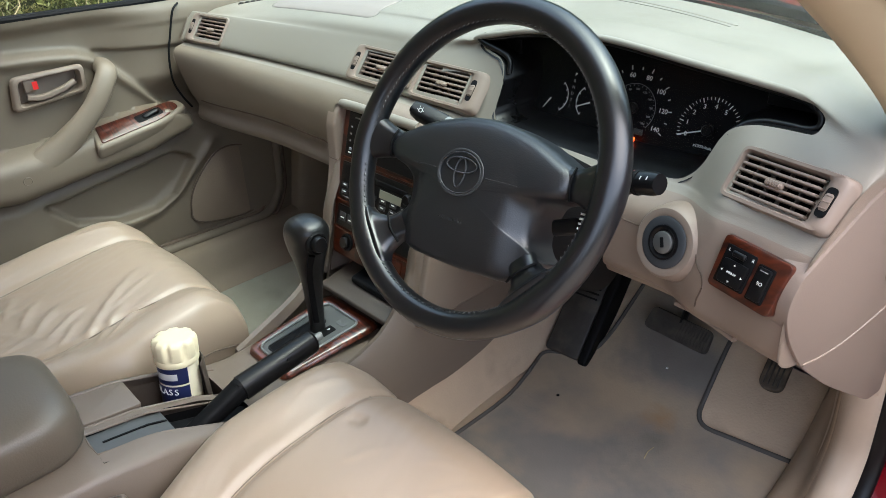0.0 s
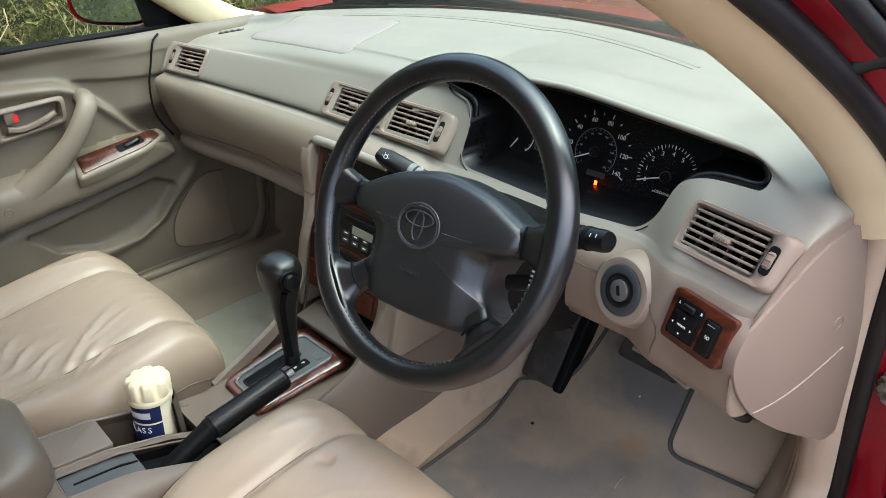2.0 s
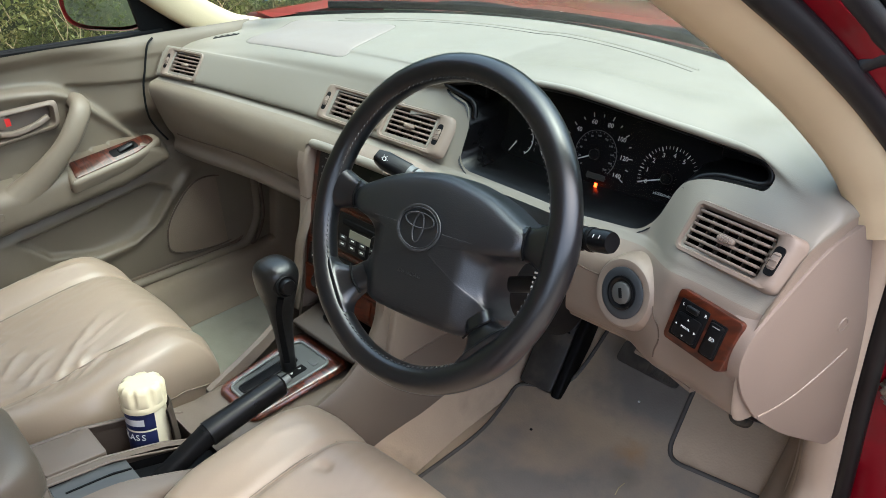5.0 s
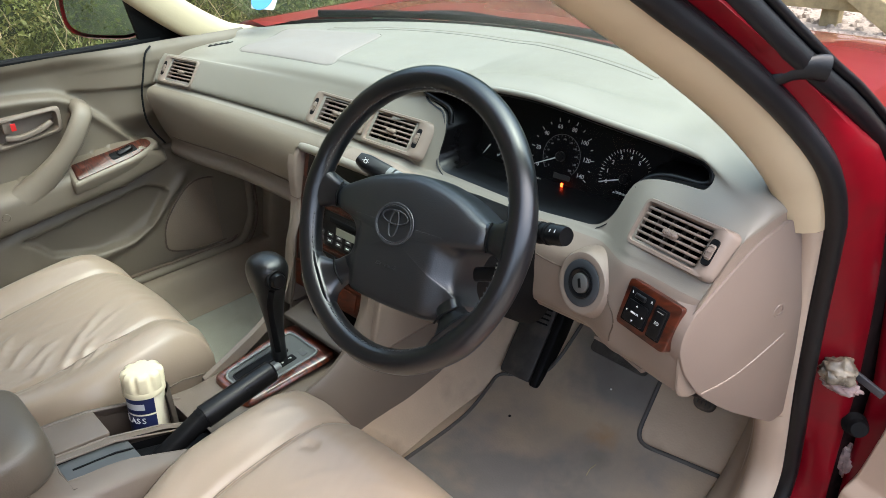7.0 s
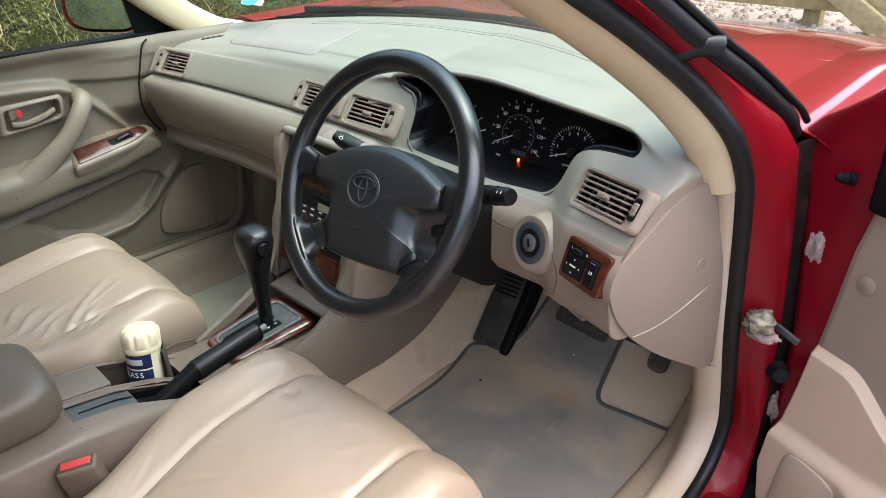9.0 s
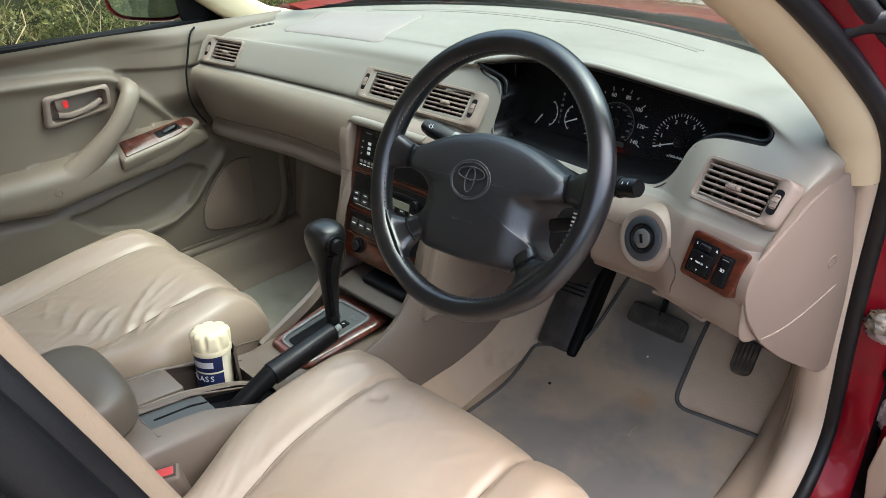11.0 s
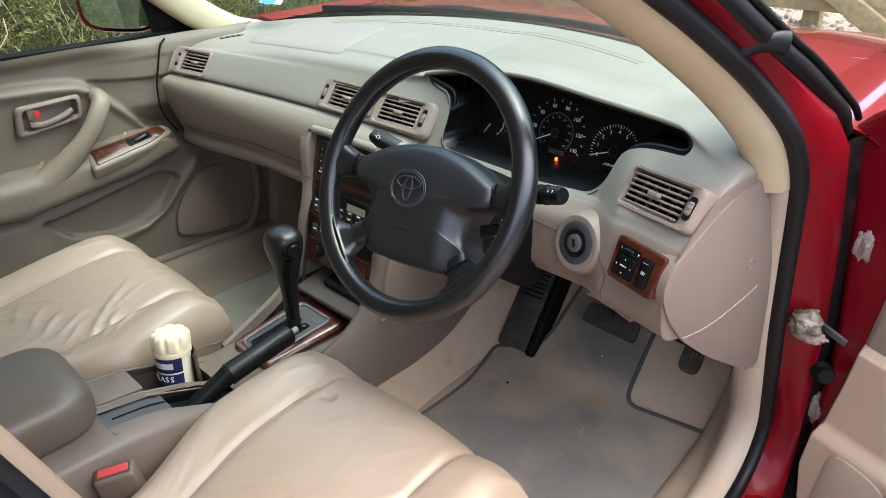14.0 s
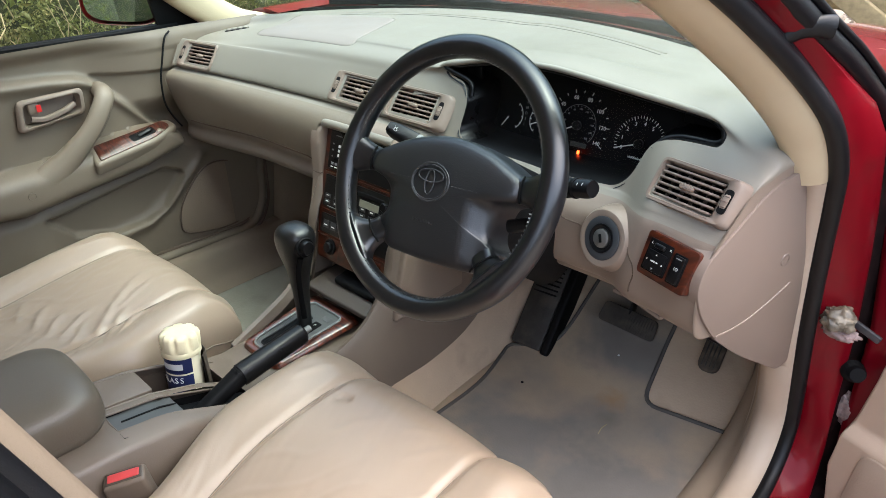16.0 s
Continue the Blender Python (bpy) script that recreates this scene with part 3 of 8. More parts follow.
    part("defroster_slot", sweep(path, [(-0.0013, -0.003), (0.0013, -0.003), (0.0013, 0.0006), (-0.0013, 0.0006)]), M_DASHLINE, dash, "faint crease along the defroster")
    path = [p + Vector((0, 0.020, 0)) for p in path]
    path = [Vector((p.x, p.y, top_z(p.x, p.y))) for p in path]
    part("slot_ridge", sweep(path, oval(0.003, 0.0016, 8)), M_DASH, dash)
    for sx in (-1, 1):
        if sx > 0:
            continue
        g = [Vector((sx * lerp(0.655, 0.615, t), lerp(0.815, 0.855, t), 0)) for t in (0, 0.25, 0.5, 0.75, 1)]
        g = [Vector((p.x, p.y, top_z(p.x, p.y) + 0.0006)) for p in g]
        part("demist_grille", sweep(g, oval(0.009, 0.0012, 10, 3)), M_MATTE, dash, "small dark demister grille")
        for k in range(4):
            t = (k + 0.5) / 4
            q = g[0].lerp(g[4], t) + Vector((0, 0, 0.002))
            part("grille_bar", rbox((0.020, 0.003, 0.002), 0.0008, Matrix.Translation(q)), M_DASH, dash)
    return dash


def build_vent(dash, cx, w, side):
    """A louvred air vent with a thumbwheel on its outer side."""
    m = face_frame(cx, VENT_Z)
    if abs(cx) < 0.2:
        m = basis(m.translation, (1, 0.0, 0), m.col[1].to_3d())
    h = 0.050
    if cx > 0.5:
        m = basis((0.6135, 0.7085, 0.930), (1, -0.26, 0.03), (-0.05, 0.60, 0.80)) @ Matrix.Translation((0, 0, -0.0035))
        h = 0.048
    ext = 0.028 if cx < 0.5 else 0.022
    rim = 0.009 if cx < 0.5 else 0.007
    xa, xb = -w / 2 - rim - (ext if side < 0 else 0), w / 2 + rim + (ext if side > 0 else 0)
    outer = round_poly([(xa, -h / 2 - 0.009), (xb, -h / 2 - 0.009), (xb, h / 2 + 0.009), (xa, h / 2 + 0.009)], 0.012, 6)
    inner = round_poly([(-w / 2, -h / 2), (w / 2, -h / 2), (w / 2, h / 2), (-w / 2, h / 2)], 0.005, 6)
    vent = part("vent", frame_ring(outer, inner, m, -0.009 if cx < 0.5 else -0.016, 0.0035 if cx < 0.5 else 0.0015, -0.012), M_VENT, dash, "beige louvred air vent", 50)
    well = [[m @ Vector((p[0], p[1], z)) for p in inner] for z in (-0.011, -0.05)]
    bm = grid(well, close_v=True)
    cap(bm, well[-1])
    part("duct", bm, M_MATTE, vent)
    n = 6
    for k in range(n):
        y = lerp(-h / 2, h / 2, (k + 0.5) / n)
        mm = m @ pose(0, y, -0.0075, 3 if cx > 0.5 else 8, 0, 0)
        part("slat", rbox((w - 0.002, 0.0034, 0.013), 0.0014, mm, 2), M_VENT, vent)
    for k in range(5):
        x = lerp(-w / 2, w / 2, (k + 0.5) / 5)
        part("vane", rbox((0.0022, h - 0.003, 0.012), 0.0008, m @ pose(x, 0, -0.024, 0, 14, 0), 1), M_VENT, vent)
    part("slider", join(rbox((0.022, 0.0075, 0.009), 0.0036, m @ Matrix.Translation((0, 0, -0.0015)), 3),
                        *[rbox((0.0012, 0.0060, 0.0020), 0.0005, m @ Matrix.Translation((-0.0075 + 0.003 * k, 0, 0.0030)), 1) for k in range(6)]), M_VENT, vent, "ribbed vent slider")
    wx = side * (w / 2 + (0.0165 if cx < 0.5 else 0.0135))
    # thumbwheel in a slot
    slot = round_poly([(wx - 0.0055, -h / 2 + 0.008), (wx + 0.0055, -h / 2 + 0.008), (wx + 0.0055, h / 2 - 0.008), (wx - 0.0055, h / 2 - 0.008)], 0.005, 4)
    bm = grid([[m @ Vector((p.x, p.y, 0.0038)) for p in slot], [m @ Vector((p.x, p.y, -0.002)) for p in slot]], close_v=True)
    cap(bm, [m @ Vector((p.x, p.y, 0.0037)) for p in slot])
    part("wheel_slot", bm, M_MATTE, vent)
    mm = m @ pose(wx, 0, -0.0175, 0, 90, 0)
    bms = [lathe([(0.0, -0.0046), (0.0225, -0.0046), (0.0232, -0.003), (0.0232, 0.003), (0.0225, 0.0046), (0.0, 0.0046)], mm, 28)]
    for k in range(22):
        bms.append(rbox((0.0012, 0.0088, 0.0012), 0.0004, mm @ Matrix.Rotation(2 * math.pi * k / 22, 4, "Z") @ Matrix.Translation((0.0236, 0, 0)) @ Matrix.Rotation(radians(90), 4, "X"), 1))
    part("thumbwheel", join(*bms), M_VENT, vent, "ribbed beige thumbwheel")


def build_gauges(panel):
    o = Vector((0.36, 0.8365, 0.92))
    m = basis(o, (1, 0, 0), (0, 0.287, 0.958))
    # speedometer: dial centre and tick marks
    sc, tcx = (0.004, 0.006), (0.117, 0.0)

    def tick(c, r0, r1, a, wd, mat):
        d = Vector((math.cos(a), math.sin(a)))
        mid = Vector(c) + d * (r0 + r1) / 2
        part("tick", rbox((r1 - r0, wd, 0.0006), 0.0001, m @ Matrix.Translation((mid.x, mid.y, 0.0006)) @ Matrix.Rotation(a, 4, "Z"), 1), mat, panel)

    def number(txt, c, r, a, size, mat=None):
        d = Vector((math.cos(a), math.sin(a)))
        lettering("number", txt, size, m @ Matrix.Translation((c[0] + d.x * r, c[1] + d.y * r, 0.0005)), mat or M_WHITE, panel)
    for k in range(15):
        a = radians(lerp(208, -28, k / 14))
        tick(sc, 0.0520, 0.056 if k % 2 else 0.058, a, 0.0011, M_WHITE)
        if k % 2 == 0:
            number(str(k * 10), sc, 0.0450, a, 0.0092)
    for k in range(23):
        a = radians(lerp(222, -42, k / 22))
        tick(sc, 0.030, 0.032, a, 0.0007, M_DIM)
    ringpts = [m @ Vector((sc[0] + 0.0335 * math.cos(radians(a)), sc[1] + 0.0335 * math.sin(radians(a)), 0.0006)) for a in range(222, -43, -6)]
    part("scale_arc", sweep(ringpts, [(-0.0003, -0.0002), (0.0003, -0.0002), (0.0003, 0.0002), (-0.0003, 0.0002)], up=m.col[2].to_3d()), M_DIM, panel)
    for k in range(11):
        number(str(k * 20), sc, 0.0262, radians(lerp(222, -42, k / 10)), 0.0042, M_DIM)
    lettering("letters", "MPH", 0.0045, m @ Matrix.Translation((sc[0] - 0.033, sc[1] - 0.043, 0.0005)), M_WHITE, panel)
    # tachometer
    for k in range(29):
        a = radians(lerp(200, 30, k / 24))
        if k <= 26:
            tick(tcx, 0.0365 if k % 4 == 0 else 0.0385, 0.0425, a, 0.0013 if k % 4 == 0 else 0.0007, M_WHITE)
    for k in range(6):
        number(str(k), tcx, 0.031, radians(lerp(200, 30, k / 6)), 0.0085)
    lettering("letters", "x1000r/min", 0.0055, m @ Matrix.Translation((0.115, -0.022, 0.0005)), M_WHITE, panel)
    # needles at rest
    for c, a, r in ((sc, 206, 0.05), (tcx, 199, 0.041)):
        d = Vector((math.cos(radians(a)), math.sin(radians(a))))
        p0, p1 = Vector(c) - d * 0.006, Vector(c) + d * r
        path = [m @ Vector((lerp(p0.x, p1.x, t), lerp(p0.y, p1.y, t), 0.005)) for t in (0, 0.3, 1)]
        part("needle", sweep(path, lambda t: oval(lerp(0.0014, 0.0006, t), 0.0006, 6), up=m.col[2].to_3d()), M_WHITE, panel, "white gauge needle")
        part("needle_hub", lathe([(0.0, 0.008), (0.006, 0.0078), (0.0075, 0.006), (0.0075, 0.0)], m @ Matrix.Translation((*c, 0)), 20), M_BLACK, panel)
    # fuel and temperature gauges, gear letters
    for c, a0, a1, na in (((-0.066, -0.001), 232, 128, 204), ((-0.130, -0.001), 56, -56, 236)):
        arc = [m @ Vector((c[0] + 0.024 * math.cos(radians(lerp(a0, a1, i / 12))), c[1] + 0.024 * math.sin(radians(lerp(a0, a1, i / 12))), 0.0006)) for i in range(13)]
        part("scale_arc", sweep(arc, [(-0.0005, -0.0002), (0.0005, -0.0002), (0.0005, 0.0002), (-0.0005, 0.0002)], up=m.col[2].to_3d()), M_WHITE, panel)
        for i in range(5):
            tick(c, 0.021, 0.025, radians(lerp(a0, a1, i / 4)), 0.001, M_WHITE)
        d = Vector((math.cos(radians(na)), math.sin(radians(na))))
        path = [m @ Vector((c[0] + d.x * t, c[1] + d.y * t, 0.004)) for t in ((-0.002, 0.010, 0.023) if na < 220 else (0.006, 0.014, 0.026))]
        part("needle", sweep(path, lambda t: oval(lerp(0.0013, 0.0006, t), 0.0005, 6), up=m.col[2].to_3d()), M_WHITE, panel, "white gauge needle")
    for k, ch in enumerate("PRND2L"):
        lettering("letters", ch, 0.0065, m @ Matrix.Translation((-0.100, 0.034 - 0.0092 * k, 0.0005)), M_WHITE if k == 0 else M_DIM, panel)
    part("odometer", rbox((0.030, 0.008, 0.001), 0.0003, m @ Matrix.Translation((0.012, -0.024, 0.0))), M_BUTTON0, panel, "dim odometer window")
    part("warning_lamp", rbox((0.0045, 0.0062, 0.001), 0.0004, m @ Matrix.Translation((0.016, -0.0355, 0.0010))), M_LAMP, panel, "lit red warning lamp")


M_BUTTON0 = pbr("dim_window", (0.03, 0.03, 0.028), 0.4)
M_VENT = pbr("brown_beige_vent_plastic", (0.205, 0.154, 0.120), 0.5, grain=0.2)
M_DASHLINE = pbr("shaded_beige_joint", (0.10, 0.088, 0.072), 0.7)
# the lid's shade is put into this darker brown
M_GLOVE = pbr("shaded_glovebox_plastic", (0.150, 0.118, 0.090), 0.55, grain=0.3, grain_scale=700, var=0.05)
M_AIRBAG = pbr("pale_smooth_airbag_lid", (0.215, 0.180, 0.158), 0.6, grain=0.25, grain_scale=700, var=0.04)
build_dashboard()

# ---- steering wheel and column ----
WHEEL_C = Vector((0.357, 0.520, 0.936))
WA = radians(28.3)
WHEEL_M = Matrix.Translation(WHEEL_C) @ basis((0, 0, 0), (1, 0, 0), (0, math.sin(WA), math.cos(WA))) @ Matrix.Rotation(radians(4.6), 4, "Z")


def build_wheel():
    m = WHEEL_M
    wheel = thing("steering_wheel", WHEEL_C, "black leather four-spoke steering wheel with airbag hub and stitched rim", "steering wheel")
    R, r = 0.1765, 0.0158
    n = 120
    rows = []
    for i in range(n):
        a = 2 * math.pi * i / n
        deg = math.degrees(a) % 360
        swell = 0.0015 * max(math.exp(-((deg - c) / 9) ** 2) for c in (4, 176, 222, 318, -42, 364))
        c = Vector((math.cos(a), math.sin(a), 0))
        rows.append([m @ (c * (R + (r + swell) * math.cos(b)) + Vector((0, 0, (r + swell) * 1.04 * math.sin(b)))) for b in [2 * math.pi * j / 18 for j in range(18)]])
    part("rim", grid(rows, True, True), M_WHEEL, wheel, "worn black leather rim")
    # stitching round the inner side of the rim
    bms = []
    for i in range(150):
        a = 2 * math.pi * i / 150
        deg = math.degrees(a)
        if any(abs((deg - c + 180) % 360 - 180) < 9 for c in (0, 180, 222, 318)):
            continue
        b = radians(150)
        p = Vector(((R + r * 1.01 * math.cos(b)) * math.cos(a), (R + r * 1.01 * math.cos(b)) * math.sin(a), r * 1.05 * math.sin(b)))
        bms.append(rbox((0.0016, 0.0042, 0.0014), 0.0005, m @ Matrix.Translation(p) @ Matrix.Rotation(a + 0.5, 4, "Z"), 1))
    tagged(part("stitching", join(*bms), M_STITCH, wheel, "grey stitching on the rim"), kind="stuff")

    # airbag cover: a cushion with a rounded shield outline
    half = [(0.034, 0.055), (0.075, 0.045), (0.110, 0.030), (0.130, 0.019), (0.136, 0.004), (0.127, -0.009), (0.106, -0.017), (0.095, -0.034), (0.093, -0.058), (0.101, -0.072), (0.111, -0.080), (0.105, -0.090), (0.092, -0.103), (0.082, -0.111), (0.050, -0.1135)]
    base = [(0.0, 0.058)] + half + [(0.0, -0.115)] + [(-x, y) for x, y in half[::-1]]
    outline = smooth_path([(x, y, 0) for x, y in base], 4, True)
    rows = []
    cen = Vector((0, -0.025, 0))
    for t, z in ((1.0, -0.046), (1.0, -0.016), (0.985, -0.006), (0.95, 0.0005), (0.88, 0.0035), (0.80, 0.005), (0.74, 0.006), (0.66, 0.007), (0.58, 0.0078), (0.5, 0.0085), (0.25, 0.010), (0.05, 0.0105)):
        row = []
        for p in outline:
            q = cen + (p - cen) * t
            fall = 0.011 * step01(0.058, 0.090, abs(q.x)) * step01(-0.005, -0.030, q.y)
            row.append(m @ (q + Vector((0, 0, z - fall - 0.10 * min((p.y + 0.02) ** 2 * 6, 0.05) * t))))
        rows.append(row)
    bm = grid(rows, close_v=True)
    cap(bm, rows[-1])
    hub = part("airbag_cover", bm, M_HUB, wheel, "charcoal padded airbag cover")

    # spokes
    def spoke(a, r0, r1, w0, w1, z0, z1):
        d = Vector((math.cos(radians(a)), math.sin(radians(a)), 0))
        path = [m @ (d * lerp(r0, r1, t) + Vector((0, 0, lerp(z0, z1, t) - 0.006 * math.sin(math.pi * t)))) for t in [k / 8 for k in range(9)]]
        return sweep(path, lambda t: oval(lerp(w0, w1, t) - 0.006 * math.sin(math.pi * min(t * 1.1, 1)), lerp(0.014, 0.0135, t), 16, 2.6), up=m.col[2].to_3d())
    for sx in (1, -1):
        low = smooth_path([(0.074, -0.096, -0.008), (0.087, -0.1065, -0.002), (0.0915, -0.116, 0.003), (0.0925, -0.126, 0.008), (0.088, -0.136, 0.0115), (0.083, -0.149, 0.010)], 4)
        high = smooth_path([(0.100, -0.070, -0.008), (0.1125, -0.0805, -0.002), (0.124, -0.082, 0.003), (0.134, -0.0815, 0.008), (0.1425, -0.076, 0.0115), (0.1555, -0.070, 0.010)], 4)
        rows = []
        for p, q in zip(low, high):
            row = [p.lerp(q, 0.5 + 0.5 * v) + Vector((0, 0, -0.007 * abs(v) ** 4)) for v in [k / 6 - 1 for k in range(13)]]
            row += [p.lerp(q, v) + Vector((0, 0, -0.020)) for v in (0.96, 0.7, 0.3, 0.04)]
            rows.append([m @ Vector((sx * v.x, v.y, v.z)) for v in row])
        part("spoke", grid(rows, close_v=True), M_WHEEL, wheel, "flared black leather-covered spoke", 75)
        cut = smooth_path([(0.0845, -0.1085, -0.005), (0.094, -0.0985, 0.0), (0.102, -0.0905, 0.0), (0.1140, -0.0795, -0.005)], 5)
        part("joint", sweep([m @ Vector((sx * p.x, p.y, p.z)) for p in cut], oval(0.0014, 0.0014, 8), up=m.col[2].to_3d()), M_MATTE, wheel)
    for a, w0, w1, r0 in ((3, 0.019, 0.030, 0.106), (177, 0.019, 0.030, 0.106)):
        part("spoke", spoke(a, r0, 0.172, w0, w1, -0.013, -0.001), M_WHEEL, wheel, "black leather-covered spoke")
    # gloss-worn joint lines between spokes and cover
    for a, rj, wj in ((3, 0.132, 0.017), (177, 0.132, 0.017)):
        d = Vector((math.cos(radians(a)), math.sin(radians(a)), 0))
        s = Vector((-d.y, d.x, 0))
        path = [m @ (d * rj + s * u + Vector((0, 0, 0.002 - 22 * u * u))) for u in [lerp(-wj, wj, k / 8) for k in range(9)]]
        part("joint", sweep(path, oval(0.0012, 0.0012, 8), up=m.col[2].to_3d()), M_MATTE, wheel)
    # dark back shell between hub and column
    part("back_shell", lathe([(0.055, -0.085), (0.066, -0.05), (0.070, -0.022), (0.0, -0.022)], m @ Matrix.Translation((0, -0.03, 0)), 36), M_MATTE, wheel, "black rear cover")

    # emblem: plain raised rings
    em = m @ Matrix.Translation((-0.004, -0.009, 0.0098))

    def ring(a, b, ox, oy, w, z):
        pts = [em @ Vector((ox + a * math.cos(t), oy + b * math.sin(t), z)) for t in [2 * math.pi * k / 40 for k in range(40)]]
        return sweep(pts, oval(w, 0.0012, 8), closed=True, up=em.col[2].to_3d())
    emblem = part("emblem", join(ring(0.0325, 0.0255, 0, 0, 0.0016, 0.001), ring(0.0300, 0.0230, 0, 0, 0.0007, 0.001)), M_GREYLINE, wheel, "plain oval embossed emblem rings")
    part("emblem_shape", join(ring(0.022, 0.0085, 0, 0.0085, 0.0009, 0.001), ring(0.0075, 0.0165, 0, 0.0, 0.0009, 0.001)), M_GREYLINE, emblem)
    for x0, x1 in ((-0.080, -0.040), (0.032, 0.074)):
        path = [m @ Vector((x, -0.009, 0.0095 - 0.42 * x * x)) for x in [lerp(x0, x1, k / 6) for k in range(7)]]
        part("moulded_line", sweep(path, oval(0.0008, 0.0008, 6), up=m.col[2].to_3d()), M_GREYLINE, wheel, "moulded line across the cover")
    lettering("letters", "SRS AIRBAG", 0.0068, m @ pose(-0.004, -0.062, 0.0072, -4, 0, 0), M_DIMBLACK, wheel, "faint embossed lettering", depth=0.0006)

    # cruise stalk behind the lower right of the rim
    base_p = m @ Vector((0.110, -0.040, -0.03))
    tip = m @ Vector((0.158, -0.026, -0.026))
    part("cruise_stalk", sweep([base_p, base_p.lerp(tip, 0.5), tip], lambda t: oval(0.009, 0.008, 12, 2.6), up=m.col[2].to_3d()), M_BLACK, wheel, "short black stalk switch with white print")
    for k in range(4):
        q = m @ (Vector((0.150, -0.019 - 0.005 * k, -0.0165)))
        part("print_bar", rbox((0.016, 0.0022, 0.0006), 0.0002, Matrix.Translation(q) @ m.to_3x3().to_4x4(), 1), M_WHITE, wheel)
    return wheel


def build_column():
    m = WHEEL_M @ Matrix.Rotation(radians(-4.6), 4, "Z")
    col = thing("steering_column", (0.357, 0.66, 0.83), "black steering column shroud with two stalk switches", "steering column")
    rows = []
    for z, w, h, oy in ((-0.062, 0.058, 0.056, -0.012), (-0.075, 0.065, 0.066, -0.016), (-0.13, 0.068, 0.074, -0.022), (-0.22, 0.068, 0.078, -0.032), (-0.30, 0.066, 0.082, -0.042)):
        rows.append([m @ Vector((a, b + oy, z)) for a, b in oval(w, h, 32, 3.2)])
    bm = grid(rows, close_v=True)
    cap(bm, rows[0])
    part("shroud", bm, M_MATTE, col, "black column shroud", 50)

    def stalk(a, b, tip_r, name, label):
        a, b = Vector(a), Vector(b)
        part(name, sweep([a.lerp(b, t) for t in (0, 0.2, 0.55, 0.62, 0.66, 0.95, 1.0)], lambda t: oval(*((0.008, 0.007) if t < 0.55 else (tip_r * (0.88 if t > 0.97 else 1), tip_r * (0.85 if t > 0.97 else 0.95))), 18, 2.3), up=(0, -0.5, 0.86)), M_BLACK, col, label)
    stalk((0.41, 0.625, 0.905), (0.545, 0.600, 0.944), 0.0122, "stalk", "black stalk with a round knob end")
    # knurled rings and print on that stalk
    a, b = Vector((0.41, 0.625, 0.905)), Vector((0.545, 0.600, 0.944))
    for t in (0.62, 0.70, 0.80):
        q = a.lerp(b, t)
        mm = Matrix.Translation(q) @ (b - a).to_track_quat("Z", "Y").to_matrix().to_4x4()
        part("collar", lathe([(0.008, -0.003), (0.0128, -0.003), (0.0136, -0.0015), (0.0136, 0.0015), (0.0128, 0.003), (0.008, 0.003)], mm, 24), M_MATTE, col)
    for t in (0.86, 0.92):
        q = a.lerp(b, t) + Vector((-0.001, -0.0088, 0.0088))
        part("print_bar", rbox((0.001, 0.0006, 0.004), 0.0003, Matrix.Translation(q) @ Matrix.Rotation(radians(-45), 4, "X")), M_SILVER, col)
    # flat paddle stalk on the other side, half hidden behind the rim
    c, d = Vector((0.30, 0.630, 0.905)), Vector((0.172, 0.602, 0.944))
    part("stalk", sweep([c.lerp(d, t) for t in (0, 0.4, 0.55, 0.62, 0.9, 1.0)], lambda t: oval(0.007 if t < 0.5 else (0.013 if t < 0.98 else 0.009), 0.006 if t < 0.5 else 0.009, 18, 3.4), up=(0, -0.5, 0.86)), M_BLACK, col, "black stalk with a flat paddle end")
    for t in (0.50, 0.58):
        q = c.lerp(d, t)
        mm = Matrix.Translation(q) @ (d - c).to_track_quat("Z", "Y").to_matrix().to_4x4()
        part("collar", lathe([(0.006, -0.004), (0.0125, -0.004), (0.0125, 0.004), (0.006, 0.004)], mm, 20), M_GREY, col, "grey collar")
    q = c.lerp(d, 0.86) + Vector((0, -0.0075, 0.0075))
    mm = basis(q, (1, 0.2, -0.3), (0, 0.5, 0.86))
    part("symbol", lathe([(0.0022, 0.0), (0.0032, 0.0), (0.0032, 0.0006), (0.0022, 0.0006)], mm, 16), M_WHITE, col)
    for k in range(6):
        aa = 2 * math.pi * k / 6
        part("symbol_ray", rbox((0.0014, 0.0006, 0.0005), 0.0001, mm @ Matrix.Rotation(aa, 4, "Z") @ Matrix.Translation((0.0049, 0, 0.0003)), 1), M_WHITE, col)
    return col


M_STITCH = pbr("grey_thread", (0.05, 0.05, 0.05), 0.7)
M_DIMBLACK = pbr("embossed_grey", (0.016, 0.016, 0.017), 0.5)
build_wheel()
build_column()

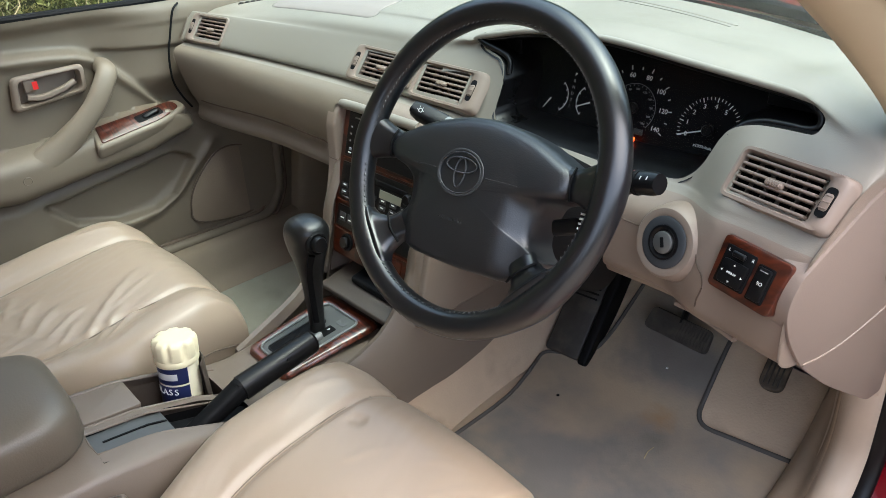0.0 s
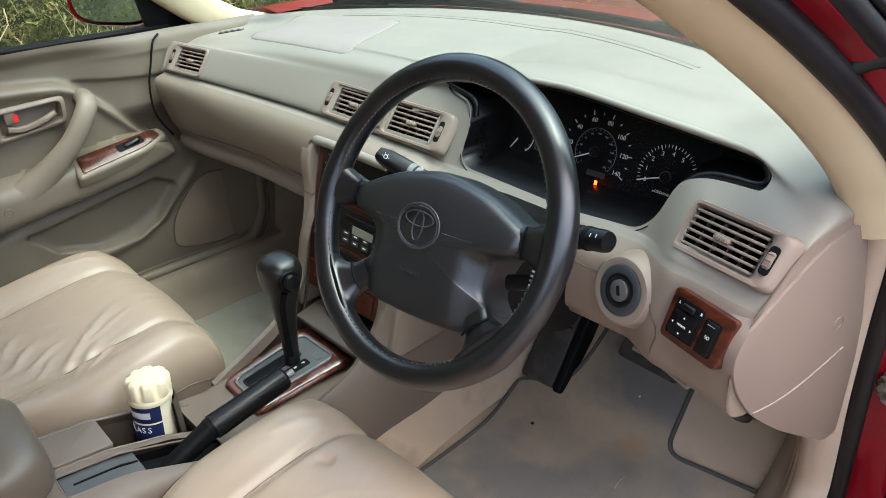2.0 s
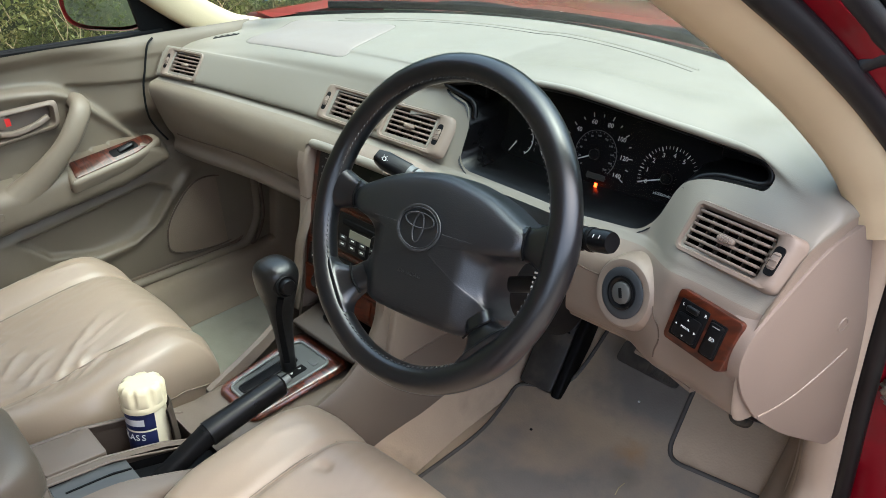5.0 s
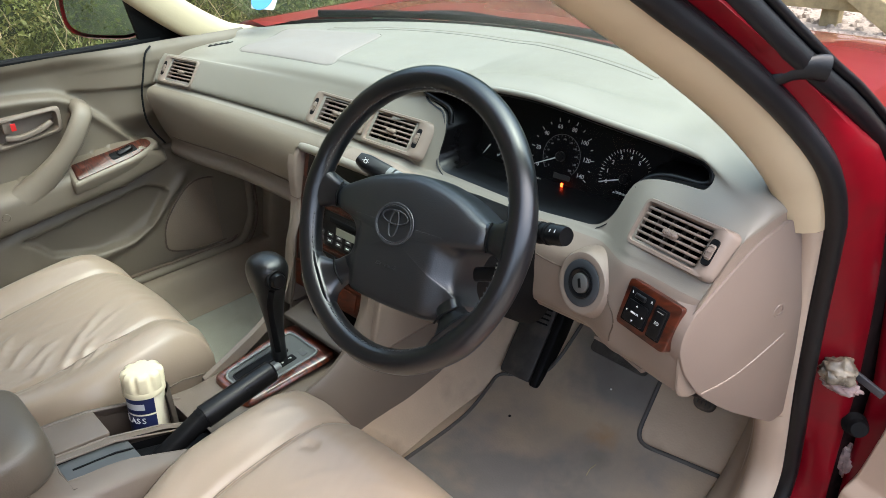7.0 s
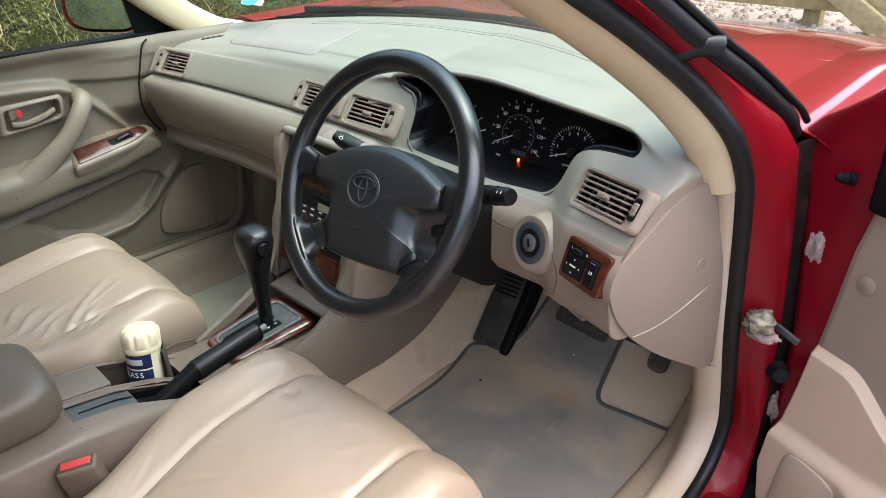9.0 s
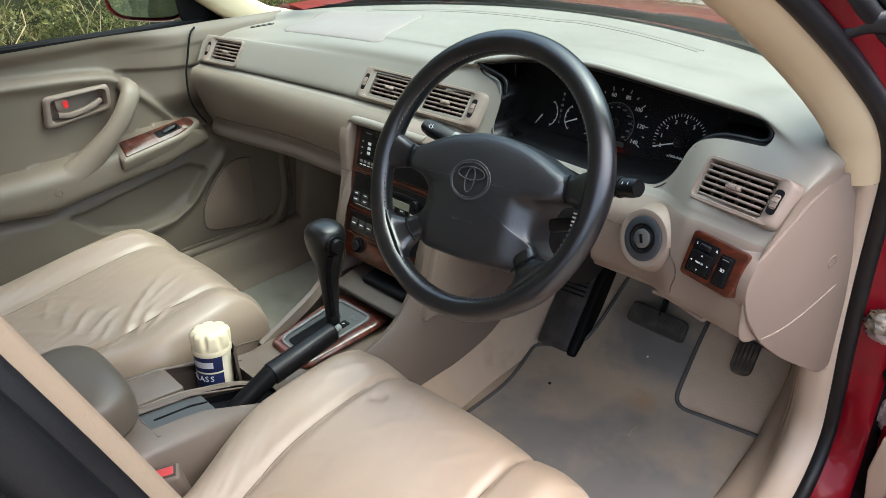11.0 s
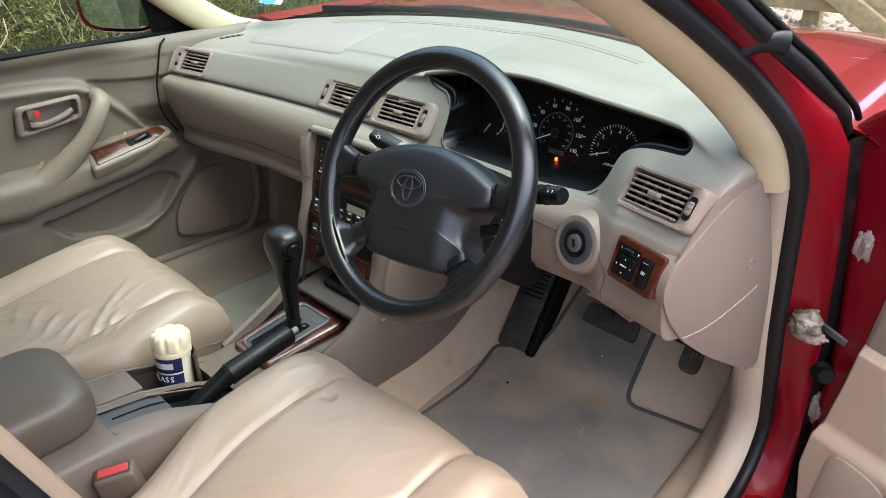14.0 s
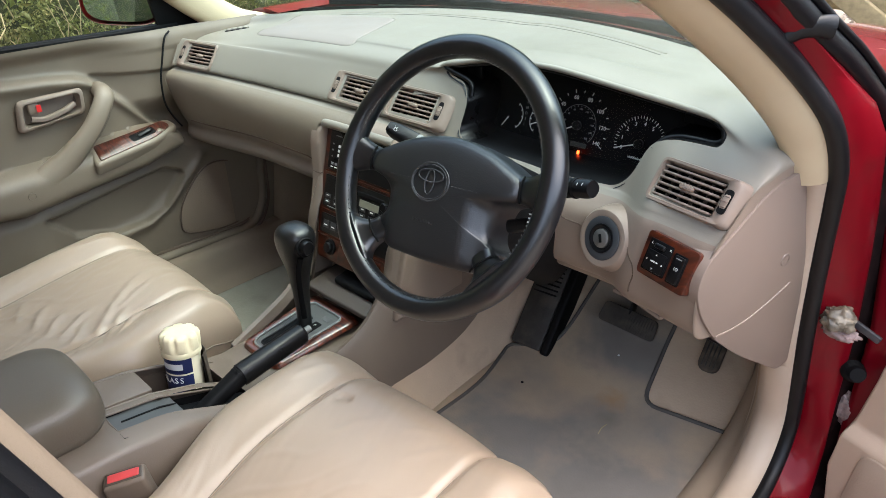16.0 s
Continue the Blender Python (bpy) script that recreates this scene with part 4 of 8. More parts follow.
# ---- driver's lower panel: ignition, switches, end cap ----
def build_ignition():
    m = basis((0.516, 0.685, 0.832), (1, -0.22, 0), (0, 0.30, 1))
    ig = thing("ignition_lock", (0.516, 0.694, 0.834), "round grey ignition lock in a beige bezel", "ignition switch")
    part("bezel", lathe([(0.052, -0.034), (0.0465, -0.012), (0.0440, -0.002), (0.0405, 0.0025), (0.0345, 0.0035), (0.031, 0.002), (0.031, -0.012)], m, 48), M_LOW, ig, "beige raised bezel")
    part("ring", lathe([(0.0315, -0.004), (0.0315, 0.003), (0.029, 0.0045), (0.020, 0.0035), (0.017, -0.001), (0.0, -0.001)], m, 40), M_RING, ig, "dark grey plastic ring")
    part("collar", lathe([(0.021, 0.001), (0.021, 0.0048), (0.0185, 0.0052), (0.0145, 0.003), (0.0135, 0.0)], m, 36), M_BLACK, ig, "black collar")
    part("cylinder", lathe([(0.0135, -0.001), (0.0135, 0.0052), (0.0120, 0.0062), (0.0, 0.0062)], m, 32), M_SILVER2, ig, "worn metal lock cylinder")
    part("keyhole", rbox((0.0052, 0.0125, 0.002), 0.0012, m @ pose(0, 0, 0.0058, 0, 0, 25)), M_MATTE, ig)


def build_switches():
    m = basis((0.629, 0.6585, 0.8455), (0.080, -0.0255, -0.012), (0.02, 0.40, 1)) @ Matrix.Rotation(radians(8), 4, "Z")
    sw = thing("switch_panel", (0.629, 0.664, 0.8455), "wood-veneer switch panel with mirror and fog lamp switches", "switch panel")
    out = round_poly([(-0.041, -0.030), (0.038, -0.031), (0.041, 0.029), (-0.043, 0.030)], 0.007, 5)
    part("plate", slab(out, m @ Matrix.Translation((0, 0, 0.004)), 0.016, 0.002), M_WOOD, sw, "glossy red-brown wood plate")
    m = m @ Matrix.Translation((-0.003, -0.001, 0.0013)) @ Matrix.Scale(0.76, 4)
    part("pocket", slab(round_poly([(-0.042, -0.028), (0.008, -0.028), (0.008, 0.029), (-0.042, 0.029)], 0.003, 3), m @ Matrix.Translation((0, 0, 0.0046)), 0.004, 0.0005), M_MATTE, sw)
    part("mirror_button", slab(round_poly([(-0.037, -0.025), (0.004, -0.025), (0.004, 0.010), (-0.037, 0.010)], 0.005, 4), m @ Matrix.Translation((0, 0, 0.0085)), 0.006, 0.0015), M_BLACK, sw, "square black mirror adjuster")
    lettering("letters", "MIRROR", 0.0043, m @ Matrix.Translation((-0.0165, -0.0075, 0.0086)), M_WHITE, sw)
    for x, y, a in ((-0.0165, 0.005, 0), (-0.0165, -0.020, 180), (-0.033, -0.0075, 90), (0.0, -0.0075, -90)):
        bm = slab([(-0.0017, -0.0012), (0.0017, -0.0012), (0.0, 0.0018)], m @ pose(x, y, 0.0089, 0, 0, a), 0.0006, 0.0001)
        part("arrow", bm, M_WHITE, sw)
    part("selector", rbox((0.022, 0.009, 0.006), 0.003, m @ pose(-0.017, 0.020, 0.0075, 0, 0, 0)), M_BLACK, sw, "left-right mirror selector")
    lettering("letters", "L", 0.0062, m @ Matrix.Translation((-0.036, 0.0215, 0.0048)), M_WHITE, sw)
    lettering("letters", "R", 0.0062, m @ Matrix.Translation((0.0035, 0.0215, 0.0048)), M_WHITE, sw)
    part("fog_pocket", slab(round_poly([(0.013, -0.029), (0.040, -0.029), (0.040, 0.024), (0.013, 0.024)], 0.003, 3), m @ Matrix.Translation((0, 0, 0.0046)), 0.004, 0.0005), M_MATTE, sw)
    part("fog_button", slab(round_poly([(0.016, -0.026), (0.037, -0.026), (0.037, 0.021), (0.016, 0.021)], 0.003, 4), m @ Matrix.Translation((0, 0, 0.0085)), 0.006, 0.0012), M_BLACK, sw, "black fog lamp button")
    part("print_bar", rbox((0.013, 0.0014, 0.0005), 0.0002, m @ Matrix.Translation((0.0265, 0.0165, 0.0087)), 1), M_DIM, sw)
    for k in range(3):
        part("symbol", rbox((0.003, 0.0007, 0.0005), 0.0002, m @ pose(0.0245, -0.001 + 0.002 * (k - 1), 0.0087, 0, 0, -12), 1), M_WHITE, sw)
    part("symbol", lathe([(0.0018, 0.0), (0.0025, 0.0), (0.0025, 0.0005), (0.0018, 0.0005)], m @ Matrix.Translation((0.0290, -0.001, 0.0086)), 14), M_WHITE, sw)


def build_end_panel():
    """The dash's outboard end cap, facing the open door."""
    m = basis((0.6765, 0.64, 0.80), (0.277, 1, 0), (0, 0, 1))
    ep = thing("dash_end_panel", (0.71, 0.75, 0.62), "pinkish-beige dash end panel with a screw hole", "trim panel")
    out = round_poly([(0.010, 0.062), (0.000, 0.030), (0.014, -0.010), (0.050, -0.060), (0.110, -0.112), (0.215, -0.182), (0.240, -0.176), (0.232, -0.06), (0.216, 0.04), (0.185, 0.156), (0.110, 0.138), (0.050, 0.092)], [0.02, 0.02, 0.03, 0.02, 0.03, 0.01, 0.008, 0.02, 0.02, 0.008, 0.03, 0.02], 5)
    part("panel", slab(out, m @ Matrix.Translation((0, 0, 0.0022)), 0.03, 0.0014), M_END, ep)
    path = [m @ Vector((x, y, 0.0022)) for x, y in ((0.052, -0.058), (0.085, -0.058), (0.120, -0.052), (0.160, -0.038), (0.196, -0.022))]
    part("moulded_ridge", sweep(smooth_path(path, 4), oval(0.0022, 0.0014, 8), up=m.col[2].to_3d()), M_END, ep, "moulded ridge")
    q = m @ Matrix.Translation((0.172, 0.022, 0.0022))
    part("screw_hole", lathe([(0.0095, 0.0), (0.0085, 0.0012), (0.007, 0.001), (0.0065, -0.004), (0.0, -0.004)], q, 20), M_END, ep)
    part("screw", lathe([(0.0, -0.0015), (0.002, -0.0018), (0.002, -0.004)], q @ Matrix.Translation((-0.004, -0.003, 0)), 10), M_MATTE, ep)


def build_knee_panel():
    """Lower dash: rolls under below the ignition and meets the end cap."""
    kp = thing("knee_panel", (0.5, 0.76, 0.70), "beige lower dash panel below the steering column", "trim panel")
    rows = []
    for i in range(29):
        x = lerp(0.20, 0.70, i / 28)
        k = step01(0.50, 0.70, x)
        kk = step01(0.16, 0.30, x)
        yb = lerp(0.712, 0.672, k)
        pts = [(yb - 0.004, 0.800), (yb - 0.005, 0.775), (yb, 0.752), (yb + 0.014, 0.737), (yb + 0.05, lerp(0.730, 0.71, k)), (yb + 0.13, lerp(0.715, 0.655, k)), (yb + 0.22, lerp(0.70, 0.60, k))]
        rows.append([Vector((min(x, dash_end(p.x) - 0.004), p.x, p.y)) for p in smooth_path(pts, 4)])
    part("panel", grid(rows), M_LOW, kp, "", 60)
    # pull tab and lip of the lower cover
    path = [Vector((x, 0.703 - 0.03 * step01(0.54, 0.66, x), 0.748)) for x in (0.535, 0.56, 0.59, 0.622)]
    part("lip", sweep(path, oval(0.008, 0.004, 12, 3), up=(0, 0, 1)), M_LOW, kp, "pale lip of the lower cover")
    # seam beside the ignition
    path = []
    for x, z in ((0.556, 0.842), (0.562, 0.826), (0.572, 0.815), (0.575, 0.800), (0.571, 0.783), (0.570, 0.772)):
        path.append(Vector((x, face_y(x, z) - 0.0005, z)))
    part("seam", sweep(smooth_path(path, 4), oval(0.0009, 0.0009, 6)), M_SEAM, kp)
    path = []
    for x, z in ((0.415, 0.838), (0.440, 0.834), (0.470, 0.832)):
        path.append(Vector((x, face_y(x, z) - 0.0005, z)))
    part("seam", sweep(path, oval(0.0009, 0.0009, 6)), M_SEAM, kp)


M_RING = pbr("dark_blue_grey_plastic", (0.035, 0.038, 0.042), 0.45, grain=0.2)
M_SILVER2 = pbr("dull_lock_metal", (0.16, 0.157, 0.15), 0.42, metal=0.6, var=0.1)
M_END = pbr("pinkish_beige_plastic", (0.192, 0.146, 0.118), 0.46, grain=0.35, grain_scale=700, var=0.04)
build_ignition()
build_switches()
build_end_panel()
build_knee_panel()


# ---- centre stack ----
STACK_M = basis((0.0, 0.634, 0.644), (1, 0, 0), (0, 0.30, 1))


def build_stack():
    m = STACK_M
    st = thing("centre_stack", (0.0, 0.66, 0.60), "centre stack with wood-veneer surround, heater controls and radio", "centre console")
    # beige side cheeks running down to the tunnel
    for sx in (-1, 1):
        rows = []
        for k in range(13):
            t = k / 12
            v = lerp(0.245, -0.10, t)
            hw = lerp(0.122, 0.104, step01(0, 0.8, t))
            a = m @ Vector((sx * hw, v, 0.0))
            b = m @ Vector((sx * (hw + 0.012), v, -0.004))
            c = Vector((sx * (hw + 0.020), b.y + 0.03, b.z))
            d = Vector((sx * (hw + 0.024), 0.95, b.z))
            rows.append([a, b, c, d])
        part("side_cheek", grid(rows), M_LOW, st, "beige side cheek", 60)
    for sx in (-1, 1):
        out = [(0.694, 0.874), (0.676, 0.856), (0.669, 0.835), (0.667, 0.810), (0.667, 0.776), (0.662, 0.745), (0.650, 0.700), (0.636, 0.650), (0.622, 0.600), (0.611, 0.555), (0.80, 0.555), (0.80, 0.874)]
        out = round_poly(out, 0.006, 3)
        x0 = -0.119 if sx < 0 else 0.142
        part("side_frame", slab(out, basis((x0, 0, 0), (0, 1, 0), (0, 0, 1)), 0.023, 0.005), M_LOW, st, "beige upright beside the wood surround", 60)
        part("frame_joint", sweep([Vector((x0 + 0.001, 0.700, 0.7715)), Vector((x0 + 0.001, 0.6670, 0.7715)), Vector((x0 - 0.012, 0.6660, 0.7715)), Vector((x0 - 0.023, 0.6670, 0.7715))], oval(0.0009, 0.0009, 6)), M_SEAM, st)
    # rolled edge of the dash round the stack's opening
    roll = [Vector((-0.125, 0.700, 0.866)), Vector((-0.113, face_y(-0.11, 0.866) + 0.009, 0.8700))]
    roll += [Vector((x, face_y(x, 0.868) + 0.008, 0.8710)) for x in (-0.08, -0.04, 0.0, 0.04, 0.08)]
    part("dash_edge", sweep(smooth_path(roll, 5), oval(0.0085, 0.0085, 14)), M_DASH, st, "rolled beige edge of the dash", 60)
    out = round_poly([(-0.118, 0.232), (-0.112, 0.05), (-0.100, -0.035), (0.100, -0.035), (0.112, 0.05), (0.118, 0.232)][::-1], 0.008, 4)
    out = [p for p in out][::-1]
    wood = part("wood_surround", slab(out, m @ Matrix.Translation((0, 0, 0.002)), 0.02, 0.003), M_WOOD, st, "glossy red-brown wood surround")

    def unit(name, x0, y0, x1, y1, label, mat=None):
        ob = round_poly([(x0, y0), (x1, y0), (x1, y1), (x0, y1)], 0.003, 3)
        return part(name, slab(ob, m @ Matrix.Translation((0, 0, 0.0055)), 0.006, 0.001), mat or M_BLACK, st, label)

    def bar(x, y, w, h, mat, p, z=0.0062, name="print_bar"):
        part(name, rbox((w, h, 0.0008), 0.0003, m @ Matrix.Translation((x, y, z)), 1), mat, p)
    # heater control unit
    u = unit("heater_unit", -0.100, 0.149, 0.100, 0.224, "black heater control unit with small buttons")
    for k in range(3):
        bar(-0.068, 0.196 - 0.009 * k, 0.009, 0.0055, M_WHITE, u, name="indicator")
        bar(-0.088, 0.198 - 0.012 * k, 0.004, 0.003, M_DIM, u)
    part("slot", rbox((0.030, 0.007, 0.003), 0.001, m @ Matrix.Translation((-0.066, 0.170, 0.0050))), M_MATTE, u)
    for k in range(5):
        bar(-0.085 + 0.011 * k, 0.160, 0.007, 0.005, M_DIM, u, name="button")
        bar(-0.085 + 0.011 * k, 0.1535, 0.008, 0.002, M_WHITE, u)
    bar(-0.074, 0.215, 0.018, 0.002, M_DIM, u)
    # radio
    u = unit("radio", -0.100, 0.072, 0.100, 0.136, "black car radio cassette with grey buttons")
    part("slot", rbox((0.090, 0.010, 0.004), 0.002, m @ Matrix.Translation((0.030, 0.122, 0.0050))), M_MATTE, u)
    for r in range(2):
        for k in range(7):
            bar(-0.085 + 0.026 * k, 0.095 - 0.012 * r, 0.017, 0.008, M_BUTTON, u, name="button")
            bar(-0.085 + 0.026 * k, 0.0955 - 0.012 * r, 0.008, 0.0022, M_WHITE, u, 0.0068)
    part("knob", lathe([(0.009, 0.0), (0.009, 0.008), (0.007, 0.010), (0.0, 0.010)], m @ Matrix.Translation((0.080, 0.116, 0.005)), 20), M_BLACK, u)
    part("display", rbox((0.055, 0.014, 0.001), 0.0005, m @ Matrix.Translation((0.035, 0.106, 0.0060)), 1), M_LCD, u, "pale green-grey display")
    bar(-0.06, 0.0745, 0.05, 0.0015, M_DIM, u)
    # lower unit: clock and switches
    u = unit("lower_panel", -0.098, 0.020, 0.098, 0.058, "black lower switch unit with clock")
    part("display", rbox((0.034, 0.018, 0.001), 0.0005, m @ Matrix.Translation((0.025, 0.036, 0.0060)), 1), M_LCD, u, "pale clock display")
    for k in range(4):
        bar(-0.080 + 0.022 * k, 0.038, 0.017, 0.016, M_BUTTON, u, name="button")
        bar(-0.080 + 0.022 * k, 0.036, 0.010, 0.002, M_WHITE, u, 0.0068)
    # lacquer ridges between the units
    for v in (0.1425, 0.065, 0.014):
        path = [m @ Vector((x, v, 0.003)) for x in (-0.104, 0.0, 0.104)]
        part("ridge", sweep(path, oval(0.002, 0.0015, 8), up=m.col[2].to_3d()), M_WOOD, wood)
    # lighter and ashtray flap
    part("lighter", lathe([(0.016, 0.0), (0.016, 0.005), (0.013, 0.006), (0.011, 0.002), (0.011, 0.010), (0.009, 0.012), (0.0, 0.012)], m @ Matrix.Translation((-0.062, -0.006, 0.001)), 28), M_BLACK, st, "black cigarette lighter")
    part("ashtray_front", slab(round_poly([(-0.035, -0.028), (0.085, -0.028), (0.085, 0.008), (-0.035, 0.008)], 0.005, 4), m @ Matrix.Translation((0, 0, 0.0055)), 0.004, 0.0012), M_WOOD, st, "wood ashtray front")


M_BUTTON = pbr("dark_grey_button", (0.035, 0.035, 0.036), 0.5)
M_LCD = pbr("grey_green_lcd", (0.20, 0.20, 0.15), 0.4)
build_stack()


# ---- tunnel console with gear lever and handbrake ----
def build_console():
    co = thing("tunnel_console", (0.03, 0.3, 0.40), "beige moulded tunnel console with wood gear surround", "centre console")
    # front section: cheek-sided ramp under the stack, gear gate, rear box
    stations = [  # y, half width left, right, top z left, right
        (0.70, 0.118, 0.118, 0.520), (0.60, 0.112, 0.112, 0.514), (0.57, 0.108, 0.108, 0.513), (0.50, 0.100, 0.102, 0.511), (0.41, 0.094, 0.100, 0.510), (0.37, 0.090, 0.105, 0.512),
        (0.33, 0.074, 0.115, 0.530), (0.27, 0.066, 0.128, 0.562), (0.19, 0.064, 0.134, 0.590), (0.10, 0.064, 0.134, 0.604), (0.0, 0.066, 0.132, 0.606), (-0.35, 0.09, 0.12, 0.60)]
    rows = []
    for y, wl, wr, z in stations:
        pts = [(-wl - 0.012, 0.30), (-wl - 0.006, z - 0.06), (-wl, z - 0.012), (-wl + 0.010, z - 0.001), (-wl + 0.03, z), (0.0, z), (wr - 0.03, z), (wr - 0.010, z - 0.001), (wr, z - 0.012), (wr + 0.008, z - 0.07), (wr + 0.018, 0.30)]
        rows.append([Vector((x, y, zz)) for x, zz in pts])
    dense = []
    for a, b in zip(rows, rows[1:]):
        for k in range(4):
            dense.append([p.lerp(q, k / 4) for p, q in zip(a, b)])
    dense.append(rows[-1])
    bx0, bx1, by0, by1 = -0.048, 0.028, 0.105, 0.318
    hx0, hx1 = 0.043, 0.111

    def slot_edge(y):
        return lerp(0.091, hx1, step01(0.16, 0.29, y))

    # finer sheet with the bin and handbrake wells left open
    ys = sorted({p[0].y for p in dense} | {0.105, 0.318, 0.118, 0.330}, reverse=True)
    def section(y):
        for a, b in zip(stations, stations[1:]):
            if a[0] >= y >= b[0]:
                t = (a[0] - y) / (a[0] - b[0])
                return tuple(lerp(p, q, t) for p, q in zip(a, b))
        return stations[-1]
    rows = []
    for y in ys:
        _, wl, wr, z = section(y)
        pts = [(-wl - 0.012, 0.30), (-wl - 0.006, z - 0.06), (-wl, z - 0.012), (-wl + 0.005, z - 0.002), (-wl + 0.012, z), (bx0, z), (bx1, z), (bx1 + 0.006, z), (hx0, z), (min(slot_edge(y), wr - 0.014), z), (wr - 0.008, z - 0.002), (wr, z - 0.012), (wr + 0.008, z - 0.07), (wr + 0.018, 0.30)]
        rows.append([Vector((x, y, zz)) for x, zz in pts])

    def keep(i, j):
        y = (ys[i] + ys[i + 1]) / 2
        if j == 5 and by0 < y < by1:
            return False
        if j == 8 and 0.118 < y < 0.330:
            return False
        return True
    part("body", grid(rows, keep=keep), M_CONSOLE, co, "beige grained console moulding", 50)
    # side walls that climb from the gear gate to the stack
    for sx in (-1, 1):
        rows = []
        for y, x, zt, xb, zb in ((0.40, 0.098, 0.510, 0.116, 0.36), (0.43, 0.102, 0.519, 0.122, 0.36), (0.478, 0.108, 0.533, 0.134, 0.40), (0.547, 0.114, 0.560, 0.140, 0.44), (0.590, 0.118, 0.602, 0.142, 0.45), (0.620, 0.120, 0.655, 0.142, 0.45), (0.640, 0.121, 0.72, 0.142, 0.45), (0.70, 0.126, 0.80, 0.142, 0.45), (0.80, 0.132, 0.80, 0.143, 0.47), (0.90, 0.138, 0.80, 0.144, 0.53), (0.96, 0.140, 0.80, 0.145, 0.58)):
            rows.append([Vector((sx * (x - 0.016), y, zt - 0.020)), Vector((sx * (x - 0.009), y, zt - 0.003)), Vector((sx * x, y, zt)), Vector((sx * (x + 0.006), y, zt - 0.010)), Vector((sx * lerp(x + 0.006, xb, 0.5), y, lerp(zt, zb, 0.5))), Vector((sx * xb, y, zb)), Vector((sx * xb, y, zb - 0.03))])
        dense = [[q for q in smooth_path([r[k] for r in rows], 4)] for k in range(7)]
        part("side_wall", grid(dense), M_CONSOLE, co, "brown-beige console side wall", 50)
    # wells, the shade of their depth put into dark linings
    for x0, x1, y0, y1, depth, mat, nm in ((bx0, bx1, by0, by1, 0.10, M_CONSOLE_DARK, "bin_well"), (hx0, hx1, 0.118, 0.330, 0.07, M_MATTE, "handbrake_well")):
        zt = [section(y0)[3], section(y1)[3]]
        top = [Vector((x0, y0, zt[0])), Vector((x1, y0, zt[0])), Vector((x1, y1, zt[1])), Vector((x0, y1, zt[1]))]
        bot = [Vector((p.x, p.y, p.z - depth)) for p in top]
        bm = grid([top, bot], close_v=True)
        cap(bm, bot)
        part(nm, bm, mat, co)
    # slanted grey slot plate over the handbrake well's rear
    path = [Vector((0.067, y, section(y)[3] - 0.006)) for y in (0.119, 0.15, 0.18, 0.215)]
    part("slot_plate", sweep(path, [(-0.0245, -0.003), (0.0290, -0.003), (0.0290, 0.001), (-0.0245, 0.001)]), M_PLATE, co, "grey slotted plate")
    rim = [Vector((x, y, section(y)[3] - 0.0008)) for x, y in ((0.043, 0.33), (0.043, 0.20), (0.043, 0.118), (0.067, 0.116), (0.091, 0.118), (slot_edge(0.20), 0.20), (0.108, 0.29))]
    part("well_rim", sweep(rim, oval(0.0018, 0.0016, 8)), M_CONSOLE, co)
    path = [Vector((0.066, y, section(y)[3] - 0.0045)) for y in (0.132, 0.16, 0.19, 0.214)]
    part("slot", sweep(path, [(-0.0014, -0.001), (0.0014, -0.001), (0.0014, 0.0008), (-0.0014, 0.0008)]), M_MATTE, co)
    # gear gate: wood frame and dark plate
    km = basis((-0.014, 0.412, 0.5145), (1, 0, 0), (0, 1, 0.085))
    outer = round_poly([(-0.060, -0.004), (0.056, -0.004), (0.072, 0.186), (-0.076, 0.186)], 0.016, 6)
    inner = round_poly([(-0.046, 0.012), (0.036, 0.012), (0.042, 0.164), (-0.052, 0.164)], [0.02, 0.02, 0.014, 0.014], 6)
    part("gear_surround", frame_ring(outer, inner, km, -0.002, 0.007, 0.003), M_WOODGLOSS, co, "glossy dark red wood gear surround", 60)
    part("plate_rim", sweep([km @ Vector((p.x, p.y, 0.0062)) for p in inner], oval(0.0022, 0.0020, 8), closed=True, up=km.col[2].to_3d()), M_GREY, co, "grey rim of the gear plate")
    part("gear_plate", slab(round_poly([(-0.047, 0.011), (0.037, 0.011), (0.043, 0.165), (-0.053, 0.165)], [0.02, 0.02, 0.014, 0.014], 5), km @ Matrix.Translation((0, 0, 0.0042)), 0.006, 0.001), M_GEARPLATE, co, "grey gear plate")
    slot = round_poly([(-0.032, 0.022), (-0.010, 0.022), (-0.008, 0.130), (-0.034, 0.130)], 0.007, 4)
    part("gear_slot", slab(slot, km @ Matrix.Translation((0, 0, 0.0050)), 0.003, 0.0004), M_MATTE, co, "black brush-lined gear slot")
    part("slot_rim", sweep([km @ Vector((p.x, p.y, 0.0052)) for p in slot], oval(0.0018, 0.0016, 8), closed=True, up=km.col[2].to_3d()), M_BLACK, co)
    part("letter_strip", slab(round_poly([(0.003, 0.028), (0.021, 0.028), (0.023, 0.128), (0.004, 0.128)], 0.004, 4), km @ Matrix.Translation((0, 0, 0.0052)), 0.003, 0.0005), M_MATTE, co, "black strip with gear letters")
    part("lock_cover", slab(round_poly([(0.006, 0.138), (0.026, 0.138), (0.027, 0.150), (0.006, 0.150)], 0.003, 4), km @ Matrix.Translation((0, 0, 0.0056)), 0.002, 0.0006), M_GEARPLATE, co, "small shift lock cover")
    for k, ch in enumerate("PRND2L"):
        lettering("letters", ch, 0.0085, km @ Matrix.Translation((0.0125, 0.118 - 0.0165 * k, 0.0053)), M_WHITE, co)
    # padded armrest lid behind the bin
    rows = []
    n = 48
    for i in range(33):
        t = (i / 32) ** 2
        y = lerp(0.120, -0.33, t)
